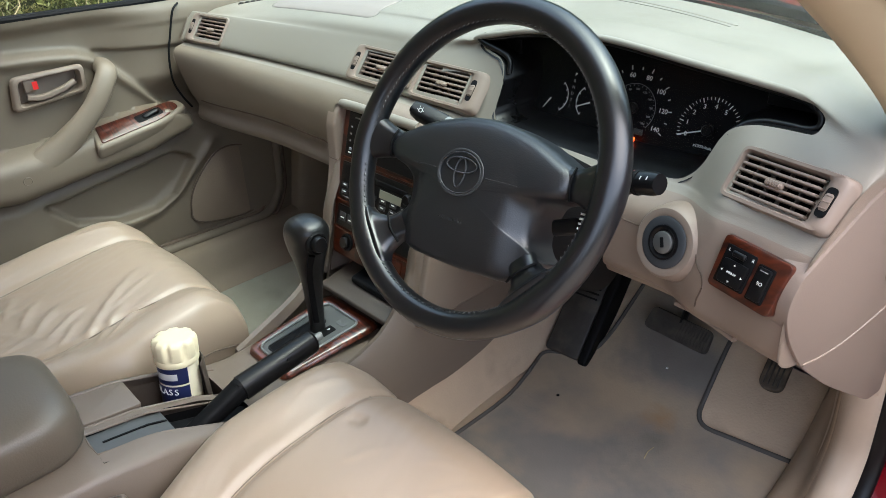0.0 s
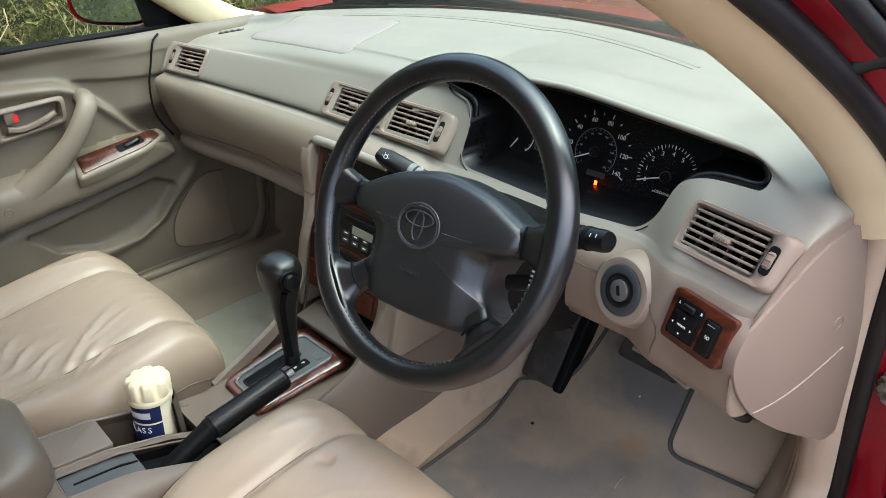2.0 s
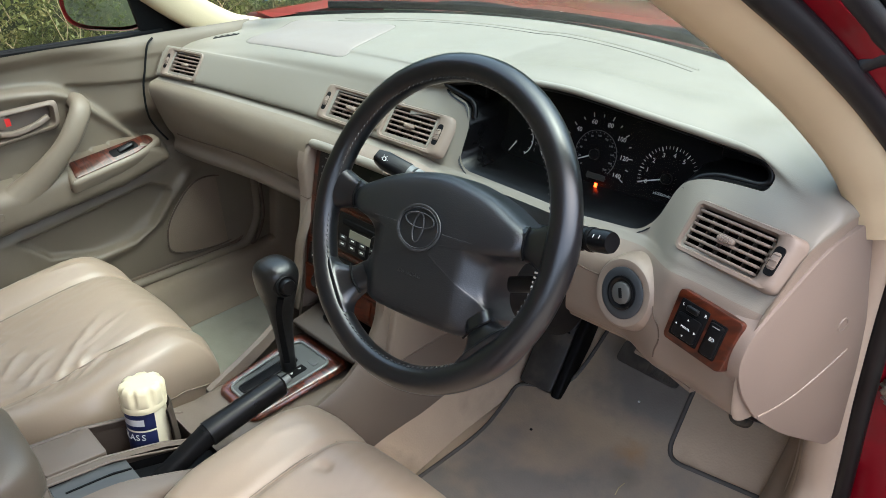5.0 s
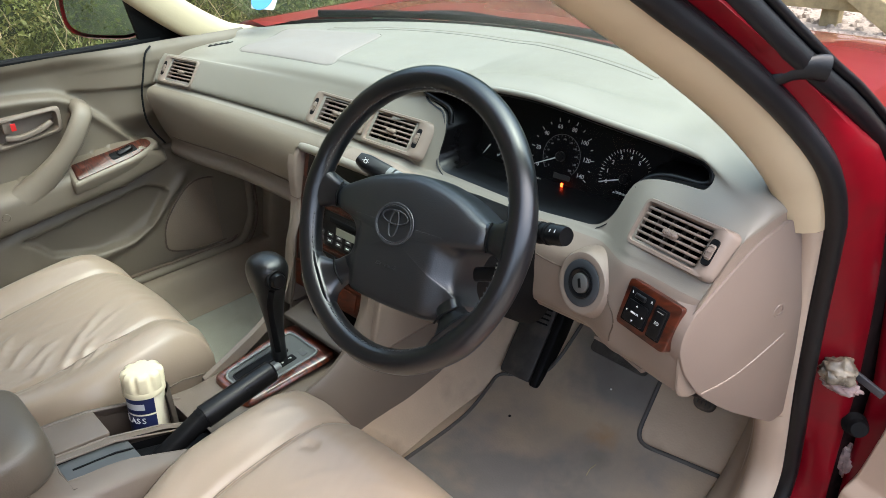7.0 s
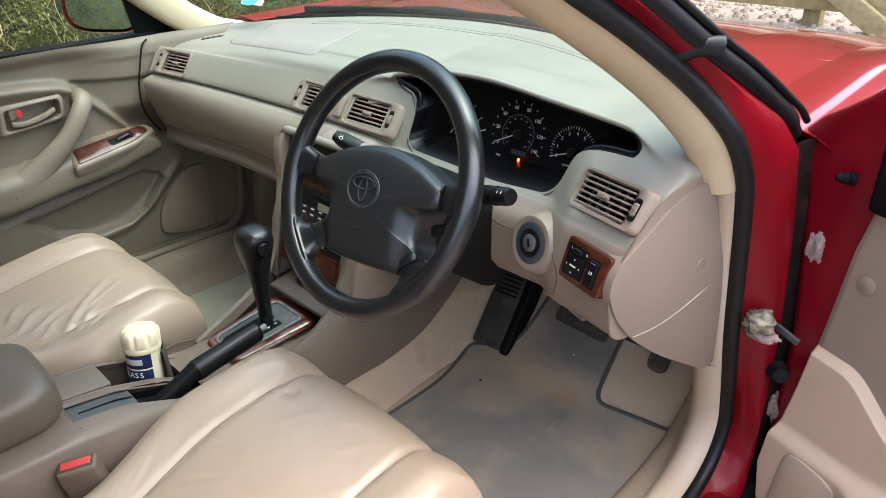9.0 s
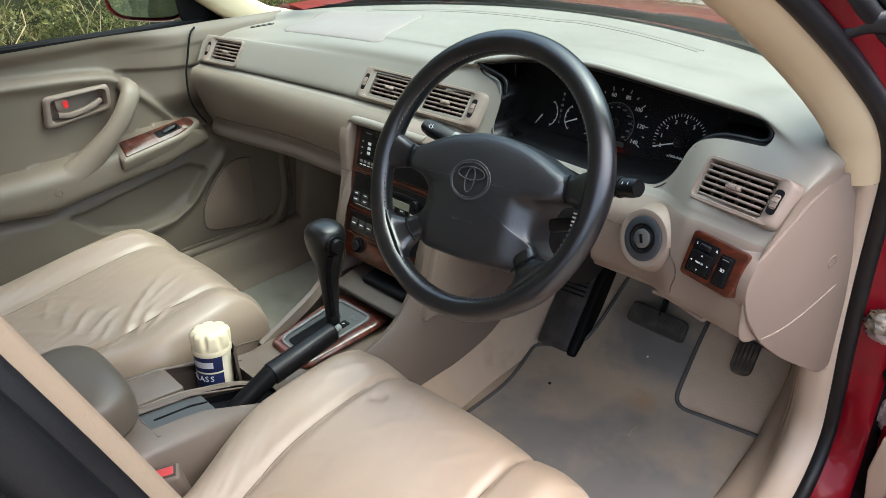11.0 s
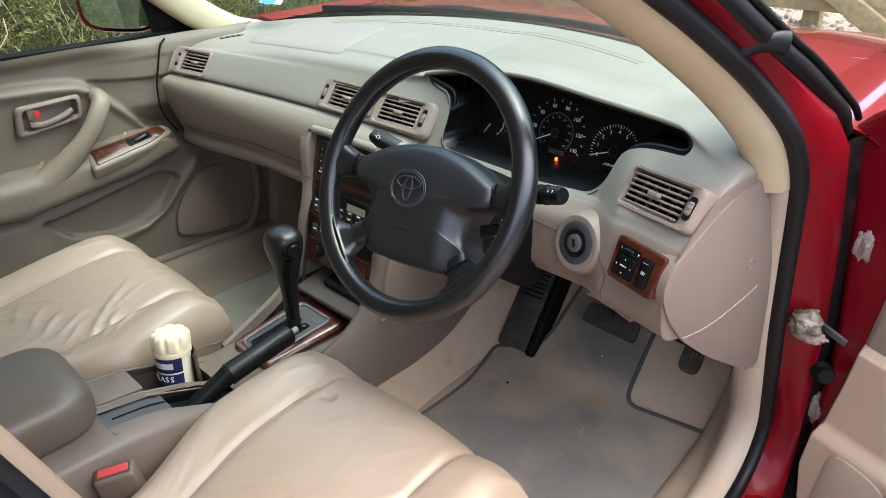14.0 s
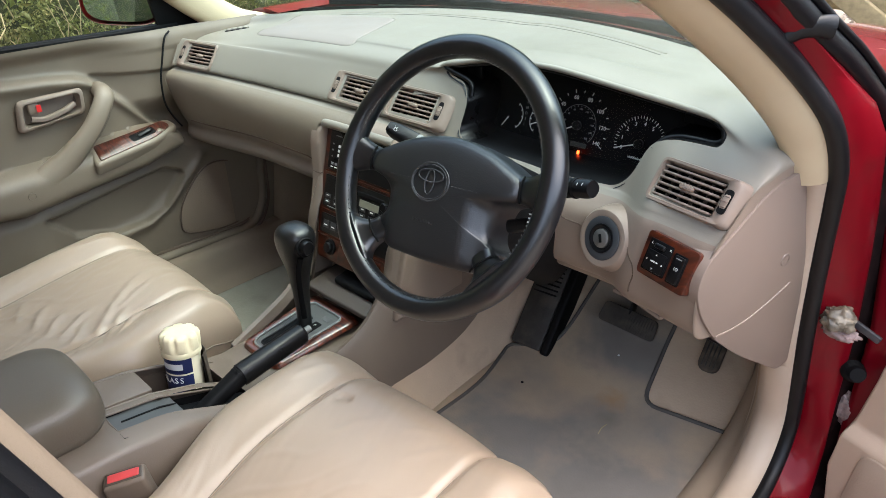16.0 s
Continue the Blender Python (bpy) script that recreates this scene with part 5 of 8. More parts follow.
        e = math.sqrt(max(1 - (1 - min(t / 0.13, 1)) ** 2, 0))
        hw, hh = 0.102 * (0.62 + 0.38 * e), 0.047 * (0.50 + 0.50 * e)
        rows.append([Vector((-0.012 + a, y, 0.635 + b + 0.004 * math.cos(a / hw * 1.5))) for a, b in oval(hw, hh, n, 3.8)])
    bm = grid(rows, close_v=True)
    cap(bm, rows[0])
    cap(bm, rows[-1])
    part("armrest", bm, M_ARM, co, "padded brown-beige armrest lid", 60)
    part("armrest_seam", sweep([Vector((-0.012 + a * 1.004, y, 0.622)) for a, y in ((-0.100, -0.2), (-0.100, 0.06), (-0.092, 0.096), (-0.068, 0.117), (0.0, 0.1205), (0.068, 0.117), (0.092, 0.096), (0.100, 0.06), (0.100, -0.2))], oval(0.0014, 0.0014, 6)), M_SEAM, co)
    # flip lid in front of it
    part("bin_lid", slab(round_poly([(-0.045, 0.0), (0.026, 0.0), (0.024, 0.080), (-0.045, 0.080)], 0.005, 4), basis((0, 0.122, 0.6035), (1, 0, 0), (0, 1, -0.16)), 0.008, 0.002), M_CONSOLE, co, "ribbed beige sliding bin lid")
    rim = [Vector((x, y, section(y)[3] - 0.0004)) for x, y in ((-0.050, 0.335), (-0.050, 0.26), (-0.050, 0.19), (-0.050, 0.112), (0.0, 0.110), (0.030, 0.112), (0.031, 0.19), (0.031, 0.26), (0.031, 0.33))]
    part("bin_rim", sweep(rim, oval(0.0024, 0.0022, 8)), M_CONSOLE, co, "moulded bin rim")
    # cup holder bracket standing up behind the bottle
    rows = []
    for k in range(9):
        a = radians(lerp(38, 118, k / 8))
        p = Vector((-0.024 + 0.044 * math.cos(a), 0.270 + 0.044 * math.sin(a), 0))
        q = Vector((-0.024 + 0.040 * math.cos(a), 0.270 + 0.040 * math.sin(a), 0))
        rows.append([Vector((p.x, p.y, 0.52)), Vector((p.x, p.y, 0.592)), Vector(((p.x + q.x) / 2, (p.y + q.y) / 2, 0.595)), Vector((q.x, q.y, 0.592)), Vector((q.x, q.y, 0.52))])
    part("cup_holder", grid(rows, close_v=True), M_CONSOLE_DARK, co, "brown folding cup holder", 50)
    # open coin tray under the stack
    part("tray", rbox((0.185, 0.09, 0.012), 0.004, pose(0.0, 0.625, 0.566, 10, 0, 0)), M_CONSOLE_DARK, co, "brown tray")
    part("tray_lip", rbox((0.12, 0.04, 0.016), 0.006, pose(0.02, 0.632, 0.580, 10, 0, 0)), M_MATTE, co, "black tray insert")


M_CONSOLE = pbr("brown_beige_console", (0.136, 0.104, 0.080), 0.46, grain=0.35, grain_scale=700, var=0.05)
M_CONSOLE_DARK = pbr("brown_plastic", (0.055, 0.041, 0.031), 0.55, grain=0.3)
M_ARM = pbr("padded_brown_vinyl", (0.105, 0.085, 0.064), 0.42, grain=0.45, grain_scale=450, var=0.06)
M_PLATE = pbr("grey_gear_plate", (0.065, 0.068, 0.068), 0.4)
M_GEARPLATE = pbr("pale_grey_gear_plate", (0.095, 0.098, 0.096), 0.36, spec=0.4)
build_console()


def build_gear_lever():
    gl = thing("gear_lever", (-0.008, 0.515, 0.545), "black automatic gear lever with a pistol-grip knob", "gear lever")
    levels = [(0.515, -0.020, 0.520, 0.0115, 0.013), (0.56, -0.019, 0.520, 0.0120, 0.0135), (0.60, -0.0175, 0.520, 0.0130, 0.0155), (0.63, -0.016, 0.520, 0.0150, 0.0185), (0.655, -0.0145, 0.520, 0.0185, 0.0225),
              (0.675, -0.0140, 0.520, 0.0240, 0.0265), (0.692, -0.0145, 0.520, 0.0315, 0.0300), (0.708, -0.0150, 0.521, 0.0365, 0.0325), (0.722, -0.0150, 0.522, 0.0375, 0.0330), (0.733, -0.0145, 0.522, 0.0345, 0.0300),
              (0.741, -0.0135, 0.522, 0.0270, 0.0230), (0.7455, -0.0125, 0.522, 0.0150, 0.0130), (0.7465, -0.0120, 0.522, 0.0030, 0.0030)]
    rows = []
    for p, sz in zip(smooth_path([l[:3] for l in levels], 4), smooth_path([(l[3], l[4], 0) for l in levels], 4)):
        rows.append([Vector((p.y + u, p.z + v, p.x)) for u, v in oval(sz.x, sz.y, 26, 2.5)])
    bm = grid(rows, close_v=True)
    cap(bm, rows[-1])
    part("grip", bm, M_KNOB, gl, "smooth black pistol-grip lever and knob", 60)
    # flat moulded spine down the lever's face
    part("spine", sweep(smooth_path([Vector((0.002, 0.507, 0.56)), Vector((0.004, 0.505, 0.62)), Vector((0.010, 0.503, 0.665)), Vector((0.018, 0.506, 0.695))], 5), oval(0.0055, 0.004, 10, 3), up=(1, -1, 0)), M_MATTE, gl, "matt black spine")
    mm = Matrix.Translation((0.0215, 0.516, 0.7135)) @ Matrix.Rotation(radians(82), 4, "Y")
    part("button_bezel", lathe([(0.0185, -0.012), (0.0185, 0.0005), (0.0165, 0.0030), (0.0140, 0.0022), (0.0138, -0.004)], mm, 28), M_MATTE, gl, "matt black bezel")
    part("button", lathe([(0.0130, -0.004), (0.0130, 0.008), (0.0110, 0.0115), (0.0, 0.0125)], mm, 24), M_BLACK, gl, "glossy black release button")
    part("boot", rbox((0.036, 0.050, 0.012), 0.004, pose(-0.020, 0.520, 0.520, 2, 0, 0)), M_MATTE, gl)


def build_handbrake():
    hb = thing("handbrake_lever", (0.09, 0.24, 0.56), "black handbrake lever resting between the front seats", "handbrake")
    a, b, c = Vector((0.085, 0.205, 0.536)), Vector((0.086, 0.316, 0.580)), Vector((0.087, 0.447, 0.598))
    g0 = b.lerp(c, 0.02)
    part("grip", sweep(smooth_path([g0, g0.lerp(c, 0.35), g0.lerp(c, 0.8), c], 6), lambda t: oval(lerp(0.0175, 0.0165, t) * (0.8 if t > 0.985 else 1), lerp(0.0185, 0.0175, t) * (0.8 if t > 0.985 else 1), 20, 2.5)), M_BLACK, hb, "smooth black grip")
    part("sleeve", sweep(smooth_path([a, a.lerp(b, 0.6), b, g0], 5), lambda t: oval(lerp(0.013, 0.0145, t), lerp(0.012, 0.018, t), 18, 3)), M_MATTE, hb, "black lever sleeve")
    part("button", sweep([c - (c - b).normalized() * 0.002, c + (c - b).normalized() * 0.014], oval(0.006, 0.006, 14)), M_GREY, hb, "grey release button")
    part("gaiter", rbox((0.060, 0.150, 0.020), 0.008, pose(0.077, 0.262, 0.534, -20, 0, 0)), M_MATTE, hb, "black gaiter")


def build_bottle():
    bt = thing("spray_bottle", (-0.022, 0.268, 0.49), "cream and navy cleaner bottle with fluted cap in a cup holder", "bottle")
    m = Matrix.Translation((-0.022, 0.268, 0.49))
    lean = m @ pose(0, 0, 0, -6, -3, 0)
    part("bottle_body", lathe([(0.0, 0.0), (0.026, 0.0), (0.0295, 0.004), (0.0295, 0.104), (0.027, 0.110), (0.0, 0.111)], lean, 40), M_CREAM2, bt, "pale bottle body")
    part("label", lathe([(0.0299, 0.022), (0.0301, 0.023), (0.0301, 0.074), (0.0299, 0.075)], lean, 60, radians(-152), radians(2)), M_NAVY, bt, "navy printed label")
    part("label", lathe([(0.0299, 0.078), (0.0301, 0.079), (0.0301, 0.104), (0.0299, 0.105)], lean, 60, radians(-152), radians(2)), M_NAVY, bt, "navy printed label")
    # brand band as a plain bar, and the readable word below
    part("print_bar", lathe([(0.0303, 0.086), (0.0304, 0.0865), (0.0304, 0.0965), (0.0303, 0.097)], lean, 30, radians(-100), radians(-28)), M_SILVER, bt)
    for k, ch in enumerate("GLASS"):
        a = radians(-104 + 17 * k)
        mm = lean @ Matrix.Rotation(a, 4, "Z") @ Matrix.Translation((0.0302, 0, 0.0655)) @ Matrix.Rotation(radians(90), 4, "Z") @ Matrix.Rotation(radians(90), 4, "X")
        lettering("letters", ch, 0.0145, mm, M_WHITE, bt)
    # fluted cap
    rows = []
    for i in range(96):
        a = 2 * math.pi * i / 96
        fl = 1 - 0.15 * max(math.cos(8 * a), 0) ** 1.2
        prof = [(0.0318, 0.106), (0.0322, 0.107), (0.0322, 0.114), (0.0312, 0.1155), (0.0325 * (0.25 * fl + 0.75), 0.119), (0.0325 * fl, 0.125), (0.0325 * fl, 0.138), (0.030 * fl, 0.1435), (0.024 * (0.5 + 0.5 * fl), 0.1455), (0.014, 0.1445), (0.0, 0.1445)]
        rows.append([lean @ Vector((r * math.cos(a), r * math.sin(a), z)) for r, z in prof])
    part("cap", grid(rows, close_u=True), M_CREAM, bt, "cream fluted screw cap", 50)


def build_buckle():
    bk = thing("seat_belt_buckle", (0.150, 0.09, 0.34), "brown seat belt buckle with a red release button", "seat belt buckle")
    m = basis((0.163, 0.092, 0.548), (0.30, 1, 0.0), (-1, 0.3, -0.22)) @ Matrix.Rotation(0, 4, "Z")
    m = Matrix.Translation((0.157, 0.097, 0.534)) @ pose(0, 0, 0, 6, 6, -28)
    part("housing", join(rbox((0.030, 0.056, 0.10), 0.006, m)), M_CONSOLE, bk, "brown buckle housing")
    part("mouth", rbox((0.020, 0.048, 0.004), 0.0015, m @ Matrix.Translation((0, 0, 0.0490))), M_CONSOLE_DARK, bk)
    part("release_button", rbox((0.014, 0.042, 0.006), 0.002, m @ Matrix.Translation((0, 0, 0.0496))), M_REDBUTTON, bk, "faded red release button")
    part("stalk", sweep([Vector((0.142, 0.092, 0.49)), Vector((0.155, 0.07, 0.34))], oval(0.008, 0.018, 12)), M_MATTE, bk)


M_CREAM2 = pbr("cream_bottle", (0.66, 0.60, 0.44), 0.4, var=0.05)
M_KNOB = pbr("worn_black_knob_leather", (0.006, 0.0062, 0.0066), 0.33, spec=0.55, grain=0.4, grain_scale=500, var=0.2)
build_gear_lever()
build_handbrake()
build_bottle()
build_buckle()

# ---- seats ----
def wrinkle(x, y, s):
    return noise.noise(Vector((x * s, y * s * 0.35, 3.7))) * 0.5 + noise.noise(Vector((x * s * 2.3 + y * s, y * s * 0.7, 9.1))) * 0.25


def build_seat(cx, back, label, folds):
    """A leather seat facing +y. back is how far it is slid back."""
    seat = thing("front_seat", (cx, 0.2, 0.36), label, "car seat", "front seats")
    y_mid, hw, hl = 0.150 - back, 0.250, 0.345
    n, skirt = 150, 5
    seed = cx * 10

    def top(a, b):
        """Height of the cushion at a, b in -1..1."""
        z = 0.545 + 0.036 * step01(-0.2, 0.85, b) - 0.02 * step01(0.75, 1.0, b)
        bol = step01(0.50, 0.80, abs(a))
        z += 0.022 * bol - 0.010 * step01(0.9, 1.0, abs(a))
        z -= 0.007 * math.exp(-((abs(a) - 0.54) / 0.030) ** 2)
        z += 0.010 * (1 - a * a) * (1 - bol) * (0.6 + 0.4 * math.sin(3 * b))
        return z

    def place(a, b, drop, tuck):
        k = 0.26
        x = a * math.sqrt(1 - k * b * b / 2) * (1 + 0.10 * k)
        y = b * math.sqrt(1 - k * a * a / 2) * (1 + 0.10 * k)
        m = max(abs(a), abs(b))
        t = max(m - 0.80, 0) / 0.20
        r = 0.046
        z = top(a, b) - r * (1 - math.sqrt(max(1 - t * t, 0)))
        w = wrinkle(x + seed, y, 9.0) * 0.0028 * (1 - step01(0.8, 1.0, m))
        crease = 0.0024 * max(0, math.sin(26 * (x * 0.8 - y * 0.9) + 5 * noise.noise(Vector((x * 3, y * 3, seed))))) ** 4 * math.exp(-((b + 0.05) / 0.45) ** 2) * (1 - step01(0.35, 0.55, abs(a)))
        s = 1 - 0.05 * tuck
        inner = max(0.0, -a * math.copysign(1, cx))
        px, py = cx + x * hw * s + math.copysign(0.085, cx) * step01(0.40, -0.30, b) * inner, y_mid + y * hl * s
        f = 0.0
        if drop <= 0:
            for xa, ya, xb, yb, hgt, wid in folds:
                dx, dy = xb - xa, yb - ya
                ln = math.hypot(dx, dy)
                u = ((px - xa) * dx + (py - ya) * dy) / (ln * ln)
                if -0.1 < u < 1.1:
                    v = ((px - xa) * dy - (py - ya) * dx) / ln + 0.10 * ln * (u * (1 - u)) + 0.003 * noise.noise(Vector((px * 40, py * 40, 1)))
                    f += hgt * math.exp(-(v / wid) ** 2) * step01(-0.1, 0.25, u) * step01(1.1, 0.6, u)
        return Vector((px, py, z + w + crease * 0.5 + f - drop))
    us = [lerp(-1, 1, i / n) for i in range(n + 1)]
    rows = [[place(a, b, 0, 0) for b in us] for a in us]
    bm = grid(rows)
    edge = [(u, -1) for u in us] + [(1, u) for u in us[1:]] + [(u, 1) for u in us[::-1][1:]] + [(-1, u) for u in us[::-1][1:-1]]
    side = [[place(a, b, d, t) for a, b in edge] for d, t in ((0, 0), (0.02, 0.0), (0.05, 0.15), (0.09, 0.5), (0.13, 1.2), (0.17, 1.6))]
    bm = join(bm, grid(side, close_v=True))
    part("cushion", bm, M_LEATHER, seat, "creased beige leather cushion", 70)

    # sewn seams on the top and round the front
    def seam(pts, name="seam", r=0.0008):
        path = smooth_path([place(a, b, -0.0004, 0) for a, b in pts], 5)
        part(name, sweep(path, oval(r, r, 6)), M_SEATSEAM, seat)
    for s in (-1, 1):
        seam([(s * 0.545, b) for b in [lerp(-0.95, 0.84, i / 12) for i in range(13)]])
    path = [place(a, b, 0.034, 0.05) + Vector((0, 0.001, 0)) for a, b in [(lerp(-0.98, 0.98, i / 24), 1) for i in range(25)]]
    part("seam", sweep(path, oval(0.0012, 0.0012, 6)), M_SEATSEAM, seat)
    for s in (-1, 1):
        path = [place(s, b, 0.034, 0.05) + Vector((s * 0.001, 0, 0)) for b in [lerp(-0.9, 0.98, i / 20) for i in range(21)]]
        part("seam", sweep(path, oval(0.0012, 0.0012, 6)), M_SEATSEAM, seat)
    # plinth and runners
    part("plinth", rbox((0.40, 0.50, 0.10), 0.02, pose(cx, 0.12, 0.375)), M_CONSOLE_DARK, seat, "dark seat base")
    for s in (-1, 1):
        part("runner", rbox((0.03, 0.60, 0.03), 0.006, pose(cx + s * 0.17, 0.13, 0.313)), M_MATTE, seat, "black seat runner")
    # backrest with side bolsters and headrest
    bl = [Vector((cx, -0.145, 0.50)), Vector((cx, -0.17, 0.62)), Vector((cx, -0.225, 0.82)), Vector((cx, -0.285, 1.02)), Vector((cx, -0.31, 1.10))]
    path = smooth_path(bl, 6)
    rows = []
    for i, p in enumerate(path):
        t = i / (len(path) - 1)
        w = 0.245 - 0.05 * step01(0.5, 1.0, t)
        th = 0.062 * (1 - 0.5 * step01(0.85, 1, t))
        row = []
        for a, b in oval(1, 1, 40, 3.2):
            front = max(b, 0)
            row.append(p + Vector((a * w, b * th + front * 0.050 * step01(0.55, 0.9, abs(a)), 0)))
        rows.append(row)
    bm = grid(rows, close_v=True)
    cap(bm, rows[0])
    cap(bm, rows[-1])
    part("backrest", bm, M_LEATHER, seat, "beige leather backrest", 70)
    part("headrest", rbox((0.24, 0.09, 0.16), 0.04, pose(cx, -0.335, 1.20, 14, 0, 0), 5), M_LEATHER, seat, "beige leather headrest", 70)
    for s in (-1, 1):
        part("headrest_post", sweep([Vector((cx + s * 0.06, -0.325, 1.08)), Vector((cx + s * 0.06, -0.335, 1.16))], oval(0.006, 0.006, 10)), M_CHROME, seat)
    return seat


M_SEATSEAM = pbr("beige_seat_thread", (0.15, 0.115, 0.085), 0.8)
build_seat(0.362, 0.0, "beige leather driver's seat with worn creases beside the open door",
           [(0.250, 0.385, 0.278, 0.398, -0.004, 0.008), (0.30, 0.33, 0.34, 0.40, 0.0012, 0.006), (0.42, 0.36, 0.47, 0.43, 0.0014, 0.006), (0.46, 0.30, 0.53, 0.38, 0.0014, 0.007), (0.38, 0.40, 0.44, 0.44, 0.0012, 0.005), (0.17, 0.36, 0.20, 0.44, 0.0016, 0.006)])
build_seat(-0.362, 0.04, "beige leather passenger seat with deep wrinkles beside the closed door",
           [(-0.190, 0.175, -0.350, 0.350, 0.0050, 0.008), (-0.185, 0.215, -0.265, 0.290, 0.0050, 0.007), (-0.178, 0.230, -0.235, 0.318, 0.0035, 0.006), (-0.240, 0.168, -0.288, 0.222, 0.0035, 0.006),
            (-0.280, 0.165, -0.318, 0.245, 0.0045, 0.007), (-0.350, 0.145, -0.415, 0.190, 0.0040, 0.008), (-0.310, 0.150, -0.365, 0.218, 0.0040, 0.007), (-0.180, 0.160, -0.245, 0.205, 0.0030, 0.006),
            (-0.205, 0.255, -0.240, 0.348, 0.0028, 0.006), (-0.400, 0.130, -0.475, 0.170, 0.0032, 0.008), (-0.265, 0.265, -0.310, 0.365, 0.0025, 0.006), (-0.555, 0.300, -0.530, 0.410, 0.0020, 0.006), (-0.575, 0.22, -0.56, 0.33, 0.0022, 0.006)])


# ---- floor, mats, pedals ----
def floor_z(y):
    return 0.296 + 0.40 * (y - 0.968 + math.sqrt((y - 0.968) ** 2 + 0.0016)) if y < 1.36 else 0.62 + (y - 1.36) * 6


def build_floor():
    fl = thing("floor", (0, 0.3, 0.29), "beige carpeted car floor with a sloping toe board", "car floor", kind="structure")
    ys = [-1.1, -0.6, 0.0, 0.5, 0.8, 0.9, 0.94, 0.95, 0.96, 0.97, 0.985, 1.0, 1.05, 1.1, 1.15, 1.2, 1.25, 1.3, 1.35, 1.38, 1.42]

    def zz(y):
        s = 0.0
        for k in range(-3, 4):
            s += floor_z(y + 0.006 * k)
        return s / 7
    for x0, x1, mat, nm in ((0.0, 0.76, M_CARPET, "driver_carpet"), (-0.76, 0.0, M_PCARPET, "passenger_carpet")):
        rows = []
        for i in range(33):
            x = lerp(x0, x1, i / 32)
            rows.append([Vector((x, y, zz(y) + 0.004 * noise.noise(Vector((x * 6, y * 6, 0))))) for y in ys])
        part(nm, grid(rows), mat, fl, "worn beige carpet" if x1 > 0.5 else "grey-green carpet", 60)
    # transmission hump and footwell side walls
    rows = []
    for y in (0.66, 0.72, 0.80, 0.9, 1.0, 1.1, 1.2, 1.3, 1.40):
        k = step01(0.66, 1.2, y)
        w = 0.112 + 0.026 * k
        z = 0.60 + 0.05 * k
        pts = [(-w - 0.06, 0.28), (-w - 0.012, 0.36), (-w, z - 0.06), (-w + 0.03, z), (0, z + 0.01), (w - 0.03, z), (w, z - 0.06), (w + 0.006, 0.36), (w + 0.018, 0.28)]
        rows.append([Vector((p.x, y, p.y)) for p in smooth_path(pts, 4)])
    part("tunnel_carpet", grid(rows), M_CARPET, fl, "beige carpeted tunnel", 60)
    # slope of carpet along the console's foot
    rows = []
    for y in [lerp(0.10, 1.10, i / 20) for i in range(21)]:
        k = step01(0.45, 0.85, y)
        rows.append([Vector((lerp(0.130, 0.122, k), y, lerp(0.42, 0.50, k))), Vector((lerp(0.150, 0.132, k), y, 0.38)), Vector((lerp(0.158, 0.137, k), y, 0.33)), Vector((lerp(0.168, 0.143, k), y, max(0.304, zz(y) + 0.004)))])
    part("console_carpet", grid([[p for p in smooth_path(r, 3)] for r in rows]), M_CARPET, fl, "beige carpet beside the console", 60)
    # firewall
    part("firewall", rbox((1.5, 0.03, 0.50), 0.01, pose(0, 1.44, 0.62)), M_MATTE, fl)


def build_mat():
    mt = thing("floor_mat", (0.38, 0.9, 0.30), "grey stained carpet mat with dark bound edge in the driver's footwell", "floor mat")
    out = round_poly([(0.168, 0.55), (0.175, 0.80), (0.140, 0.955), (0.185, 0.975), (0.235, 1.005), (0.245, 1.05), (0.26, 1.30), (0.455, 1.30), (0.458, 1.10), (0.474, 0.972), (0.650, 0.990), (0.662, 0.55)],
                     [0.01, 0.05, 0.02, 0.02, 0.02, 0.02, 0.03, 0.03, 0.04, 0.035, 0.012, 0.02], 6)

    def lift(x, y, h):
        return Vector((x, y, floor_z(y) + 0.004 + h + 0.003 * noise.noise(Vector((x * 9, y * 9, 4)))))
    # a fine sheet cut to the outline
    poly = [(p.x, p.y) for p in out]
    nx, ny = 84, 130
    xs = [lerp(0.13, 0.67, i / nx) for i in range(nx + 1)]
    ys = [lerp(0.55, 1.31, j / ny) for j in range(ny + 1)]
    rows = [[lift(x, y, 0.007) for y in ys] for x in xs]
    bm = grid(rows, keep=lambda i, j: inside(poly, (xs[i] + xs[i + 1]) / 2, (ys[j] + ys[j + 1]) / 2))
    for v in [v for v in bm.verts if not v.link_faces]:
        bm.verts.remove(v)
    part("mat_surface", bm, M_MAT, mt, "grey pile with brown and yellow stains", 70)
    path = []
    for i, p in enumerate(out):
        q = out[(i + 1) % len(out)]
        k = max(1, int((q - p).length / 0.02))
        for s in range(k):
            v = p.lerp(q, s / k)
            path.append(lift(v.x, v.y, 0.006))
    part("binding", sweep(path, oval(0.0045, 0.0045, 8), closed=True), M_MATEDGE, mt, "dark bound edge")
    # small bits of grit and a dry straw
    part("straw", sweep([lift(0.452, 0.846, 0.009), lift(0.449, 0.862, 0.011), lift(0.450, 0.880, 0.009)], oval(0.0009, 0.0009, 6)), M_DRY, mt, "bit of dry straw")
    part("grit", rbox((0.004, 0.004, 0.003), 0.001, Matrix.Translation(lift(0.381, 1.031, 0.009))), M_WHITE, mt)
    part("grit", rbox((0.005, 0.005, 0.003), 0.001, Matrix.Translation(lift(0.243, 0.873, 0.009))), M_MATTE, mt)


